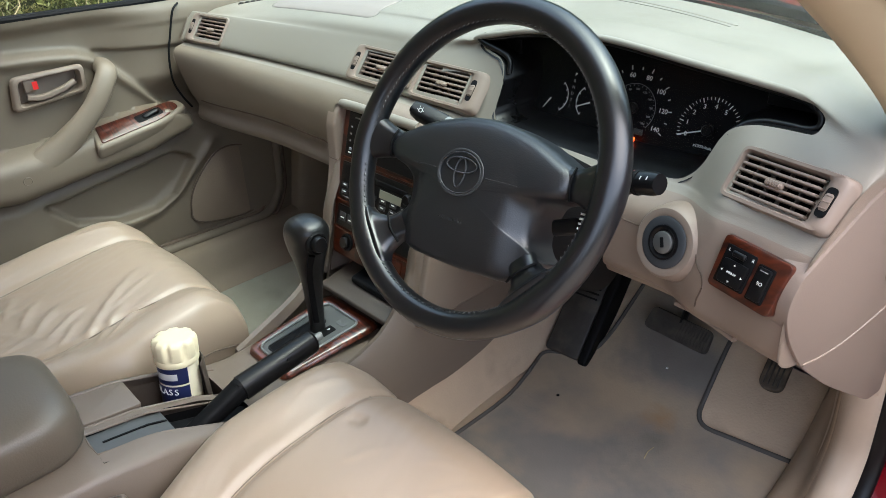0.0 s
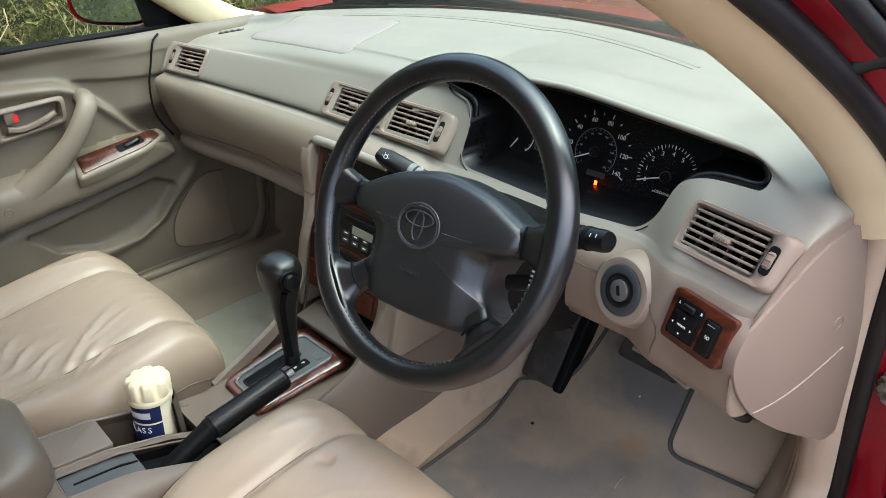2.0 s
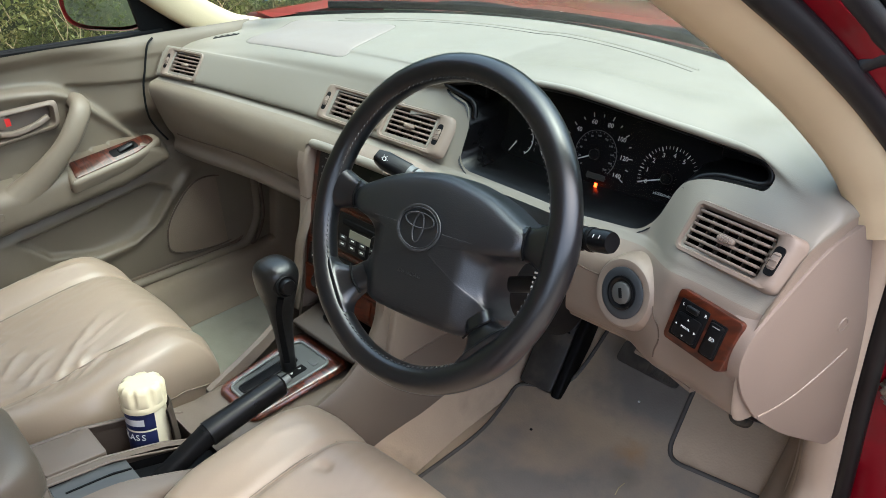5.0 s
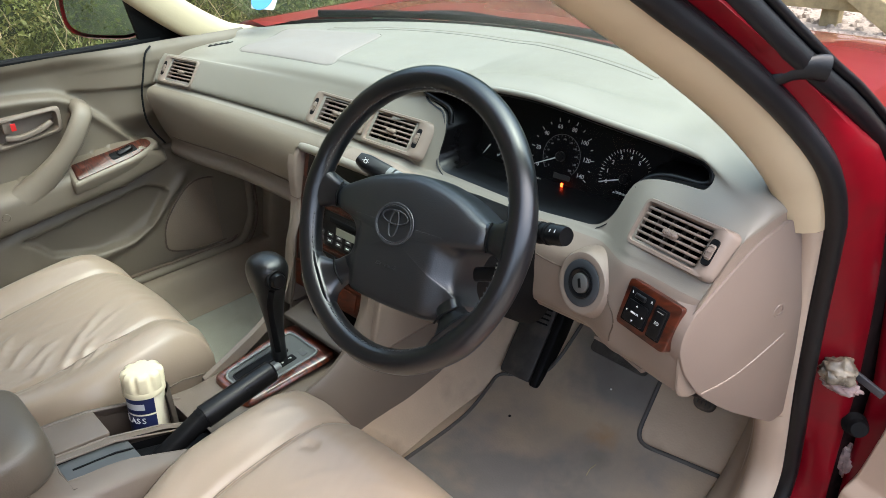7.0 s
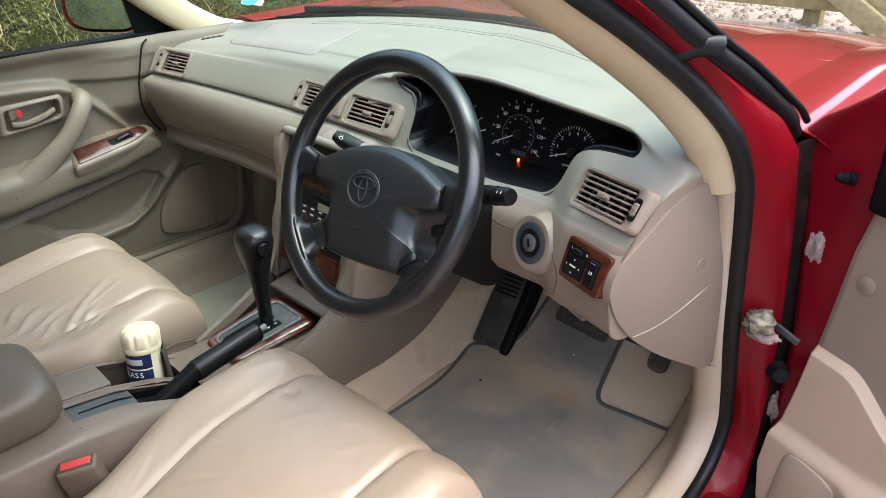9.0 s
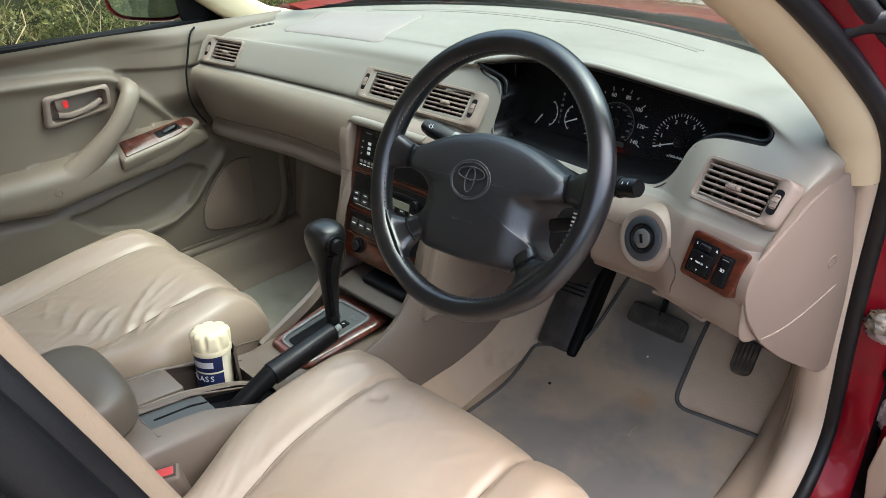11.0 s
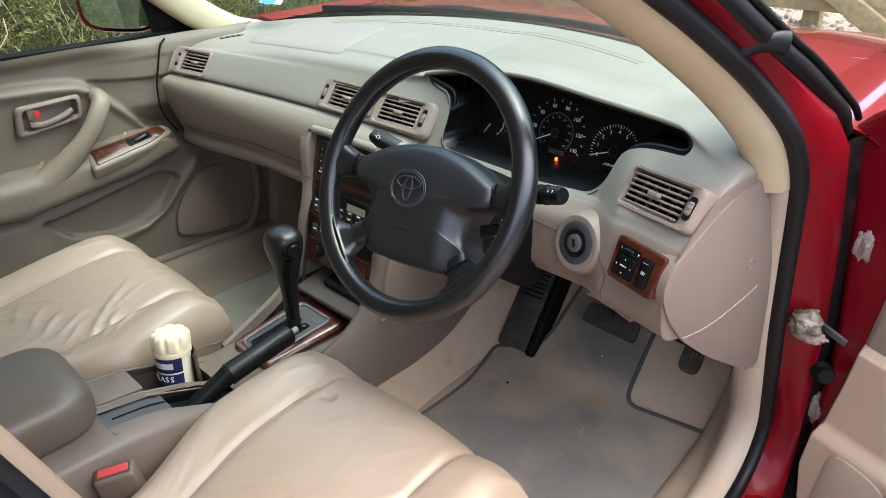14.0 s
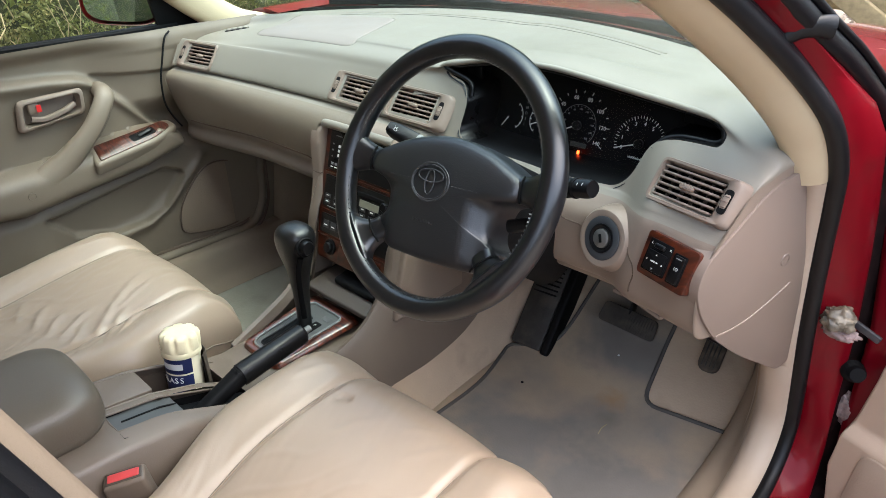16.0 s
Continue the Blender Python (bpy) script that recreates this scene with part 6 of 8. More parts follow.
def build_pedals():
    # footrest at the left of the footwell
    fr = thing("foot_rest", (0.2, 1.02, 0.33), "worn black ribbed rubber foot rest", "foot rest")
    m = basis((0.178, 0.99, 0.345), (1, 0.10, 0), (-0.1, 0.66, 0.75))
    part("plate", slab(round_poly([(-0.036, -0.03), (0.040, -0.03), (0.040, 0.22), (-0.036, 0.22)], 0.008, 4), m @ Matrix.Translation((0, 0, 0.02)), 0.05, 0.004), M_WORN, fr, "scuffed black rubber plate")
    part("side", rbox((0.02, 0.27, 0.06), 0.006, m @ Matrix.Translation((0.050, 0.10, -0.012))), M_MATTE, fr)
    for k in range(9):
        part("rib", rbox((0.060, 0.004, 0.004), 0.0015, m @ Matrix.Translation((0.002, 0.10 + 0.011 * k, 0.021)), 1), M_MATTE, fr)
    # brake pedal
    bp = thing("brake_pedal", (0.37, 1.12, 0.46), "wide black rubber brake pedal", "pedal")
    m = basis((0.375, 1.062, 0.437), (1, 0, -0.04), (0, 0.60, 0.80))
    part("pad", slab(round_poly([(-0.066, -0.023), (0.066, -0.023), (0.062, 0.023), (-0.062, 0.023)], 0.012, 5), m, 0.014, 0.004), M_DUSTY, bp, "ribbed rubber pad")
    for k in range(10):
        part("rib", rbox((0.003, 0.038, 0.002), 0.0008, m @ Matrix.Translation((0.004 + 0.006 * k, 0, 0.0006)), 1), M_DUSTY, bp)
    part("arm", sweep([m @ Vector((0.0, 0.0, -0.012)), Vector((0.37, 1.16, 0.56)), Vector((0.36, 1.20, 0.72))], oval(0.006, 0.012, 10)), M_MATTE, bp, "steel pedal arm")
    # accelerator
    ac = thing("accelerator_pedal", (0.55, 1.09, 0.42), "small worn black accelerator pedal", "pedal")
    m = basis((0.556, 1.087, 0.424), (1, 0.1, 0.0), (0.08, 0.77, 0.64))
    part("pad", slab(round_poly([(-0.021, -0.038), (0.021, -0.038), (0.021, 0.05), (-0.021, 0.05)], [0.018, 0.018, 0.006, 0.006], 5), m, 0.014, 0.004), M_MUDDY, ac, "worn muddy rubber pad")
    for k in range(4):
        part("groove", rbox((0.003, 0.06, 0.002), 0.0008, m @ Matrix.Translation((-0.012 + 0.008 * k, 0, 0.0005)), 1), M_WORN, ac)
    part("arm", sweep([m @ Vector((0.0, 0.03, -0.010)), Vector((0.556, 1.19, 0.55)), Vector((0.55, 1.22, 0.68))], oval(0.006, 0.010, 10)), M_MATTE, ac, "steel pedal arm")


M_DUSTY = pbr("dusty_dark_rubber", (0.040, 0.036, 0.031), 0.8, var=0.5, var_scale=50, grain=0.8, grain_scale=300, stain=(0.09, 0.075, 0.058), stain_amount=0.6, stain_scale=35)
M_MUDDY = pbr("muddy_rubber", (0.085, 0.066, 0.048), 0.8, var=0.5, var_scale=60, grain=0.8, grain_scale=300, stain=(0.20, 0.155, 0.105), stain_amount=0.7, stain_scale=45)
M_WORN = pbr("scuffed_rubber", (0.03, 0.028, 0.025), 0.55, var=0.4, var_scale=40, grain=0.6, grain_scale=300, stain=(0.10, 0.08, 0.06), stain_amount=0.6, stain_scale=20)
build_floor()
build_mat()
build_pedals()

# ---- body: door opening, pillars, roof, doors, glass ----
OPEN = [(0.545, -0.02, 1.395), (0.555, 0.18, 1.375), (0.585, 0.34, 1.325), (0.615, 0.47, 1.255), (0.640, 0.562, 1.198), (0.668, 0.640, 1.145), (0.702, 0.722, 1.078), (0.733, 0.770, 1.018), (0.744, 0.806, 0.955), (0.743, 0.830, 0.895),
        (0.740, 0.857, 0.802), (0.740, 0.884, 0.669), (0.742, 0.918, 0.530), (0.744, 0.925, 0.450), (0.746, 0.880, 0.390), (0.748, 0.78, 0.367), (0.750, 0.60, 0.360), (0.750, 0.35, 0.360), (0.748, 0.19, 0.372),
        (0.744, 0.125, 0.42), (0.738, 0.095, 0.55), (0.727, 0.045, 0.75), (0.714, -0.012, 0.94), (0.702, -0.063, 1.10), (0.680, -0.10, 1.21), (0.630, -0.13, 1.32), (0.570, -0.11, 1.380)]
open_path = smooth_path(OPEN, 6, True)


def open_normal(i):
    a, b = open_path[i - 1], open_path[(i + 1) % len(open_path)]
    t = (b - a).normalized()
    nrm = t.cross(Vector((1, 0, 0)))
    nrm = nrm.normalized()
    if nrm.dot(open_path[i] - Vector((0.7, 0.4, 0.85))) < 0:
        nrm = -nrm
    return nrm


def along(i0, i1, sec):
    """Rows of a strip that follows the door opening; sec gives (outward, across) pairs."""
    rows = []
    n = len(open_path)
    for k in range(i0, i1 + 1):
        i = k % n
        s = sec((k - i0) / max(i1 - i0, 1)) if callable(sec) else sec
        p, nr = open_path[i], open_normal(i)
        rows.append([p + nr * u + Vector((v, 0, 0)) for u, v in s])
    return rows


def hood_z(y):
    return 0.975 - 0.20 * step01(1.35, 2.9, y)


def build_body():
    body = thing("car_body", (0.0, 0.3, 0.2), "dark red saloon car body with an open driver's doorway", "car body", kind="structure")
    n = len(open_path)
    # rubber seal all round the opening
    def seal_at(t):
        i = t * (n - 1)
        s = 0.012 * step01(108, 120, i) * step01(n + 4, n - 6, i)
        return [(0.012 + a + s, 0.013 + b) for a, b in oval(0.0120, 0.0115, 12, 2.4)]
    part("door_seal", grid(along(0, n - 1, seal_at), close_u=True, close_v=True), M_RUBBER, body, "black rubber door seal", 60)
    part("seal_lip", grid(along(0, n - 1, [(0.022 + a, 0.016 + b) for a, b in oval(0.0045, 0.0045, 8)]), close_u=True, close_v=True), M_RUBBER, body, "thin seal lip", 60)
    # red jamb outside the seal
    def jam_at(t):
        i = t * (n - 1)
        k = 0.50 + 0.50 * step01(40, 52, i) * step01(n + 2, n - 8, i)
        return [(u * (k if u > 0.03 else 1), v * (k if v > 0.021 else 1)) for u, v in ((0.014, 0.008), (0.026, 0.018), (0.040, 0.030), (0.056, 0.042), (0.066, 0.050), (0.070, 0.062))]
    rows = along(0, n - 1, jam_at)
    # forward of the seal the jamb widens to the pillar's outer edge
    front = [(12, 0.632, 0.372, 1.330), (24, 0.690, 0.630, 1.200), (30, 0.716, 0.725, 1.138), (36, 0.742, 0.795, 1.085), (42, 0.765, 0.880, 1.030), (48, 0.776, 0.948, 0.965), (54, 0.790, 0.950, 0.860),
             (60, 0.798, 0.950, 0.780), (66, 0.806, 0.950, 0.670), (72, 0.808, 0.955, 0.530), (78, 0.812, 0.950, 0.430), (84, 0.816, 0.925, 0.350), (90, 0.820, 0.850, 0.310), (96, 0.822, 0.60, 0.300)]
    edge_pts = {}
    for i in range(12, 97):
        k = step01(12, 22, i) * step01(97, 90, i)
        e = Vector([curve_at([(f[0], f[c]) for f in front], i) for c in (1, 2, 3)])
        e = rows[i][-1].lerp(e, k)
        edge_pts[i] = e
        a = rows[i][1]
        out = Vector((0.012, -0.004, 0.0))
        for j, t in ((2, 0.20), (3, 0.55), (4, 0.88)):
            rows[i][j] = rows[i][j].lerp(a.lerp(e, t) + out * 4 * t * (1 - t), k)
        rows[i][5] = e
    part("door_jamb", grid(rows, close_u=True, keep=lambda i, j: i < 116), M_JAMB, body, "dull red painted door jamb", 50)
    part("pillar_jamb", grid(rows, close_u=True, keep=lambda i, j: i >= 116), M_MATTE, body, "black centre pillar jamb", 50)
    part("seal_lip", grid(along(118, n, [(0.016, 0.013), (0.009, 0.0125), (0.0055, 0.010), (0.0055, 0.007)])), M_RUBBER, body, "black seal lip", 60)
    # sheet closing the hinge gap; the gap's shade put into a near-black, grimy colour
    gap = [[edge_pts[i] + Vector(d) for d in ((-0.001, -0.001, 0), (0.002, 0.022, 0), (0.020, 0.060, 0), (0.060, 0.075, 0), (0.13, 0.08, 0))] for i in range(47, 88)]
    part("hinge_gap", grid(gap), M_GAP, body, "grimy hinge gap, its shade put into the colour", 50)
    # beige trims: pillar, kick, sill, centre pillar
    up = [(0.012, 0.009), (0.001, 0.004), (-0.005, -0.002), (-0.013, -0.018), (-0.018, -0.036), (-0.014, -0.052), (0.004, -0.066), (0.040, -0.072)]
    part("a_pillar_trim", grid(along(6, 50, lambda t: [(u * (1 - 0.15 * t), v * (1.0 - 0.25 * step01(0.75, 1.0, t))) for u, v in up])), M_TRIM, body, "pale beige windscreen pillar trim", 60)
    low = [(0.002, 0.004), (-0.003, 0.001), (-0.006, -0.010), (-0.003, -0.022), (0.004, -0.026), (0.03, -0.028)]
    part("kick_trim", grid(along(50, 69, low)), M_TRIM2, body, "beige trim strip below the pillar", 60)
    sill = [(0.002, 0.004), (-0.004, -0.002), (-0.008, -0.012), (-0.008, -0.030), (0.000, -0.044), (0.030, -0.054), (0.046, -0.064)]
    part("sill_trim", grid(along(69, 118, sill)), M_TRIM2, body, "beige sill scuff trim", 60)
    part("b_pillar_trim", grid(along(118, n, [(0.006, 0.006), (0.000, 0.004), (-0.002, 0.000), (-0.001, -0.005), (0.012, -0.009), (0.12, -0.018)])), M_BTRIM, body, "pale beige centre pillar trim edge", 60)
    # inner side of the footwell: rolls from the sill down to the carpet
    foot = [(64, 0.660, 1.10, 0.66), (68, 0.655, 1.11, 0.58), (72, 0.648, 1.12, 0.48), (78, 0.642, 1.09, 0.392), (84, 0.640, 0.985, 0.315), (90, 0.638, 0.82, 0.298), (96, 0.638, 0.60, 0.298), (104, 0.638, 0.30, 0.298)]
    rows = []
    for i in range(62, 104):
        p, nr = open_path[i], open_normal(i)
        o = p + nr * 0.016 + Vector((-0.046, 0, 0))
        e = Vector([sum(curve_at([(f[0], f[c]) for f in foot], i + 0.8 * k) for k in range(-3, 4)) / 7 for c in (1, 2, 3)])
        inward = Vector((-1, -0.25, 0.25))
        rows.append(smooth_path([o, o + nr * 0.010 + Vector((-0.010, 0, 0)), o.lerp(e, 0.34) + inward * 0.004, o.lerp(e, 0.58) + inward * 0.011, o.lerp(e, 0.82) + inward * 0.009, e], 4))
    part("kick_panel", grid(rows), M_CARPET2, body, "beige footwell side panel", 70)
    part("footwell_side", grid([[Vector((0.652, y, z)) for z in (0.28, 0.5, 0.78)] for y in (1.04, 1.2, 1.4)]), M_CARPET2, body, "beige footwell side")
    # second weatherstrip outside the pillar
    wpath = smooth_path([(0.590, 0.20, 1.405), (0.622, 0.40, 1.345), (0.655, 0.535, 1.268), (0.683, 0.636, 1.195), (0.716, 0.732, 1.126), (0.733, 0.785, 1.092), (0.752, 0.860, 1.045), (0.762, 0.920, 1.012), (0.765, 0.955, 0.985)], 8)
    wpath = [p + Vector((0.006, 0.005, 0.006)) * (1 - step01(0.6, 0.95, i / len(wpath))) for i, p in enumerate(wpath)]
    part("outer_weatherstrip", sweep(wpath, lambda t: oval(0.014 - 0.004 * step01(0.75, 1.0, t), 0.013 - 0.006 * step01(0.8, 1.0, t), 16, 2.4), up=(1, -0.3, 0.3)), M_RUBBER, body, "black outer pillar weatherstrip", 60)
    part("weatherstrip_lip", sweep([p + Vector((0.010, 0.012, 0.012)) for p in wpath[:-2]], oval(0.0050, 0.0050, 8), up=(1, -0.3, 0.3)), M_RUBBER, body, "thin outer rubber lip", 60)
    base = wpath[33]
    joint = smooth_path([base + Vector(d) for d in ((0.012, -0.012, 0.012), (0.002, -0.024, 0.014), (-0.012, -0.036, 0.010), (-0.032, -0.046, -0.004))], 4)
    part("seal_joint", sweep(joint, lambda t: oval(lerp(0.013, 0.009, t), 0.008, 16, 2.3), up=(1, 0, 0)), M_RUBBER, body, "rubber joint between the seals")
    # pillar skin between weatherstrips and towards the windscreen
    part("a_pillar_skin", grid([[p + Vector(d) for d in ((0.006, 0.012, 0.010), (-0.010, 0.026, 0.014), (-0.035, 0.040, 0.014), (-0.065, 0.045, 0.006))] for p in wpath[:-10]]), M_RED, body, "dark red pillar skin", 60)
    # check strap with grease, hinge
    part("grease", blob((0.786, 0.902, 0.705), (0.024, 0.019, 0.018), 3, 0.36), M_GREASE, body, "dirty grease round the check strap", 70)
    part("grease", blob((0.796, 0.904, 0.683), (0.022, 0.012, 0.011), 5, 0.36), M_GREASE2, body, "peeled pale paint and grease", 70)
    part("check_strap", rbox((0.044, 0.006, 0.012), 0.002, pose(0.822, 0.926, 0.686, 0, 18, -8)), M_STRAP, body, "dull steel door check strap")
    for z in (0.815, 0.505):
        part("hinge", join(rbox((0.032, 0.020, 0.048), 0.006, pose(0.830, 0.985, z, 0, 0, 20)), blob((0.822, 0.978, z), (0.016, 0.012, 0.03), 7 + z, 0.32)), M_GREASE2, body, "dirty body hinge")
    part("rubber_boot", lathe([(0.0, 0.022), (0.014, 0.022), (0.018, 0.014), (0.014, 0.010), (0.020, 0.004), (0.015, 0.0), (0.022, -0.008)], pose(0.820, 0.944, 0.600, 70, 0, 30) @ Matrix.Scale(0.8, 4), 20), M_MATTE, body, "black cable boot")
    # outer skins: front wing, sill, rear doors, rear, roof
    rows = []
    for y in [0.990, 0.978, 0.980, 0.986] + [lerp(1.0, 2.35, i / 24) for i in range(25)]:
        k = step01(1.0, 2.35, y)
        zt = hood_z(y) + 0.012
        fl = -0.016 if not rows else 0.0
        pts = [(0.865 - 0.03 * k + fl, 0.25), (0.885 - 0.03 * k + fl, 0.50), (0.885 - 0.03 * k + fl, 0.72), (0.858 - 0.03 * k + fl, zt - 0.09), (0.812 - 0.03 * k + fl, zt - 0.028), (0.745 - 0.03 * k, zt + fl), (0.66 - 0.03 * k, zt - 0.006 + fl)]
        rows.append([Vector((p.x, y, p.y)) for p in smooth_path(pts, 4)])
    part("front_wing", grid(rows), M_RED, body, "glossy dark red front wing", 50)
    part("front_wing", grid([[Vector((-p.x, p.y, p.z)) for p in r] for r in rows]), M_RED, body, "glossy dark red front wing", 50)
    rows = []
    for y in [lerp(1.285, 2.42, i / 24) for i in range(25)]:
        row = []
        for j in range(25):
            x = lerp(-0.742, 0.742, j / 24)
            yy = y - 0.30 * (x / 0.76) ** 2 * (1 - step01(1.3, 2.3, y)) * 0.5
            z = hood_z(yy) + 0.012 - 0.012 * (x / 0.76) ** 4 + 0.008 * math.exp(-((abs(x) - 0.5) / 0.05) ** 2)
            row.append(Vector((x, yy, z)))
        rows.append(row)
    part("bonnet", grid(rows), M_RED, body, "glossy red bonnet reflecting the sky", 60)
    part("cowl", grid([[Vector((x, screen_base(x) + 0.005, 0.985 - 0.03 * (x / 0.72) ** 2)) for x in [lerp(-0.74, 0.74, j / 24) for j in range(25)]],
                       [Vector((x, screen_base(x) + 0.12 + 0.1 * x * x, 0.945)) for x in [lerp(-0.74, 0.74, j / 24) for j in range(25)]]]), M_MATTE, body, "black plastic scuttle below the windscreen")
    part("scuttle_end", rbox((0.18, 0.30, 0.03), 0.01, pose(0.67, 1.16, 0.94)), M_MATTE, body, "black scuttle corner")
    for sx, x0, x1 in ((1, 0.47, -0.10), (-1, -0.08, -0.62)):
        pts = [Vector((lerp(x0, x1, k / 10), screen_base(lerp(x0, x1, k / 10)) + 0.045, 1.004 - 0.02 * lerp(x0, x1, k / 10) ** 2)) for k in range(11)]
        part("wiper_blade", sweep(pts, oval(0.005, 0.009, 8)), M_MATTE, body, "black wiper blade")
        arm = [Vector((x0 + 0.02, screen_base(x0) + 0.075, 0.995)), pts[3] + Vector((0, 0.022, 0.006)), pts[5] + Vector((0, 0.004, 0.006))]
        part("wiper_arm", sweep(smooth_path(arm, 5), oval(0.008, 0.005, 8)), M_MATTE, body, "black wiper arm")
        part("wiper_nut", lathe([(0.0, 0.012), (0.007, 0.011), (0.009, 0.0), (0.009, -0.02)], Matrix.Translation(arm[0]), 14), M_CHROME, body, "bare metal wiper nut")
    part("nose", rbox((1.6, 0.10, 0.55), 0.04, pose(0, 2.42, 0.50)), M_RED, body)
    # tail: rear screen, boot and the four wheels that carry the car
    rows = []
    for y, w, zt in ((-1.28, 0.74, 0.96), (-1.6, 0.78, 0.99), (-2.0, 0.78, 0.98), (-2.25, 0.76, 0.95), (-2.34, 0.74, 0.80), (-2.36, 0.72, 0.45), (-2.30, 0.70, 0.28)):
        pts = [(-w - 0.06, 0.28), (-w - 0.07, min(0.6, zt)), (-w - 0.03, min(0.9, zt)), (-w + 0.05, zt), (0, zt + 0.01), (w - 0.05, zt), (w + 0.03, min(0.9, zt)), (w + 0.07, min(0.6, zt)), (w + 0.06, 0.28)]
        rows.append([Vector((p.x, y, p.y)) for p in smooth_path(pts, 4)])
    part("boot", grid(rows), M_RED, body, "dark red boot", 50)
    rows = [[Vector((lerp(-a, a, j / 10), y - 0.05 * (1 - (j / 5 - 1) ** 2), z)) for j in range(11)] for y, a, z in ((-1.22, 0.55, 1.375), (-1.42, 0.62, 1.18), (-1.60, 0.68, 0.985))]
    rear = part("rear_screen", grid(rows), M_SIDE, body, "clear rear screen")
    rear.visible_shadow = False
    for sx in (-1, 1):
        for y in (1.62, -1.08):
            mw = pose(sx * 0.79, y, 0.31, 0, 90, 0)
            tyre = part("wheel", lathe([(0.19, -0.09), (0.30, -0.095), (0.315, -0.06), (0.315, 0.06), (0.30, 0.095), (0.19, 0.09)], mw, 40), M_RUBBER, body, "black tyre")
            part("rim", lathe([(0.20, 0.07), (0.19, 0.085), (0.12, 0.06), (0.03, 0.075), (0.0, 0.075), (0.0, -0.075), (0.03, -0.075), (0.12, -0.06), (0.19, -0.085), (0.20, -0.07)], mw, 32), M_STRAP, tyre, "dull steel rim")
    part("outer_sill", rbox((0.10, 1.9, 0.16), 0.03, pose(0.81, -0.05, 0.28)), M_RED, body, "dark red outer sill")
    # roof with headlining
    rows, rows_in = [], []
    for y in [lerp(0.42, -1.3, i / 12) for i in range(13)]:
        row, rin = [], []
        for j in range(13):
            x = lerp(-0.60, 0.60, j / 12)
            z = 1.445 - 0.045 * (x / 0.6) ** 2 - 0.04 * step01(0.0, 0.42, y) - 0.06 * step01(-0.6, -1.3, y)
            row.append(Vector((x, y, z)))
            rin.append(Vector((x, y, z - 0.03)))
        rows.append(row)
        rows_in.append(rin)
    part("roof", grid(rows), M_RED, body, "dark red roof")
    tagged(part("ceiling", grid(rows_in), M_CEIL), "pale beige cloth headlining of the car", "headlining", kind="structure")
    # passenger side: pillar, upper frame; rear sides and parcel shelf close the cabin
    lp = smooth_path([(-0.715, 1.02, 0.90), (-0.728, 0.93, 0.935), (-0.733, 0.87, 0.972), (-0.728, 0.76, 1.05), (-0.715, 0.62, 1.17), (-0.66, 0.45, 1.30), (-0.60, 0.25, 1.39)], 6)
    part("a_pillar_trim", sweep(lp, lambda t: oval(lerp(0.060, 0.040, step01(0.0, 0.4, t)), 0.028, 16, 2.5), up=(1, 0, 0)), M_TRIM, body, "pale beige windscreen pillar trim")
    for s in (-1, 1):
        part("rear_side", rbox((0.14, 1.25, 0.66), 0.04, pose(s * 0.80, -0.82, 0.62)), M_RED, body, "dark red rear door skin")
        part("roof_rail", sweep([Vector((s * 0.60, 0.2, 1.40)), Vector((s * 0.61, -0.4, 1.41)), Vector((s * 0.60, -1.3, 1.34))], oval(0.03, 0.03, 10)), M_TRIM, body)
        part("rear_pillar", sweep([Vector((s * 0.60, -1.2, 1.36)), Vector((s * 0.74, -1.45, 0.95))], oval(0.05, 0.09, 12)), M_TRIM, body)
    part("centre_pillar", sweep([Vector((-0.72, -0.12, 0.4)), Vector((-0.72, -0.16, 0.95)), Vector((-0.61, -0.26, 1.40))], oval(0.03, 0.05, 12)), M_TRIM, body, "pale beige centre pillar")
    part("b_pillar_skin", grid(along(118, n - 4, [(0.05, 0.005), (0.052, 0.045), (0.09, 0.052), (0.15, 0.05)])), M_MATTE, body, "black centre pillar skin", 60)
    part("parcel_shelf", rbox((1.4, 0.5, 0.04), 0.01, pose(0, -1.45, 0.93)), M_CONSOLE_DARK, body)
    part("rear_seat", rbox((1.3, 0.25, 0.75), 0.08, pose(0, -1.15, 0.62, 12, 0, 0), 4), M_LEATHER, body, "beige leather rear seat back", 60)
    return body


def blob(c, size, seed, rough):
    bm = bmesh.new()
    bmesh.ops.create_icosphere(bm, subdivisions=4, radius=1.0)
    for v in bm.verts:
        k = 1 + rough * noise.noise(v.co * 1.7 + Vector((seed, 0, 0))) + rough * 0.7 * noise.noise(v.co * 5 + Vector((0, seed, 0)))
        v.co = Vector((c[0] + v.co.x * size[0] * k, c[1] + v.co.y * size[1] * k, c[2] + v.co.z * size[2] * k))
    return bm


M_GAP = pbr("shaded_grimy_gap", (0.010, 0.005, 0.005), 0.9, spec=0.1, var=0.5, var_scale=40, stain=(0.05, 0.022, 0.022), stain_amount=0.5, stain_scale=30)
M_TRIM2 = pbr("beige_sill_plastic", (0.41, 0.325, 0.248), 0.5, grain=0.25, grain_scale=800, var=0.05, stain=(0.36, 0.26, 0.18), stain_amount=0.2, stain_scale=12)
M_CARPET2 = pbr("beige_side_trim", (0.36, 0.28, 0.205), 0.7, grain=0.5, grain_scale=500, var=0.07, stain=(0.22, 0.16, 0.11), stain_amount=0.4, stain_scale=9)
M_BTRIM = pbr("tan_pillar_cloth", (0.160, 0.122, 0.083), 0.8, grain=0.4, grain_scale=600, var=0.06)
M_STRAP = pbr("dull_steel", (0.05, 0.05, 0.055), 0.45, metal=0.3, var=0.3)
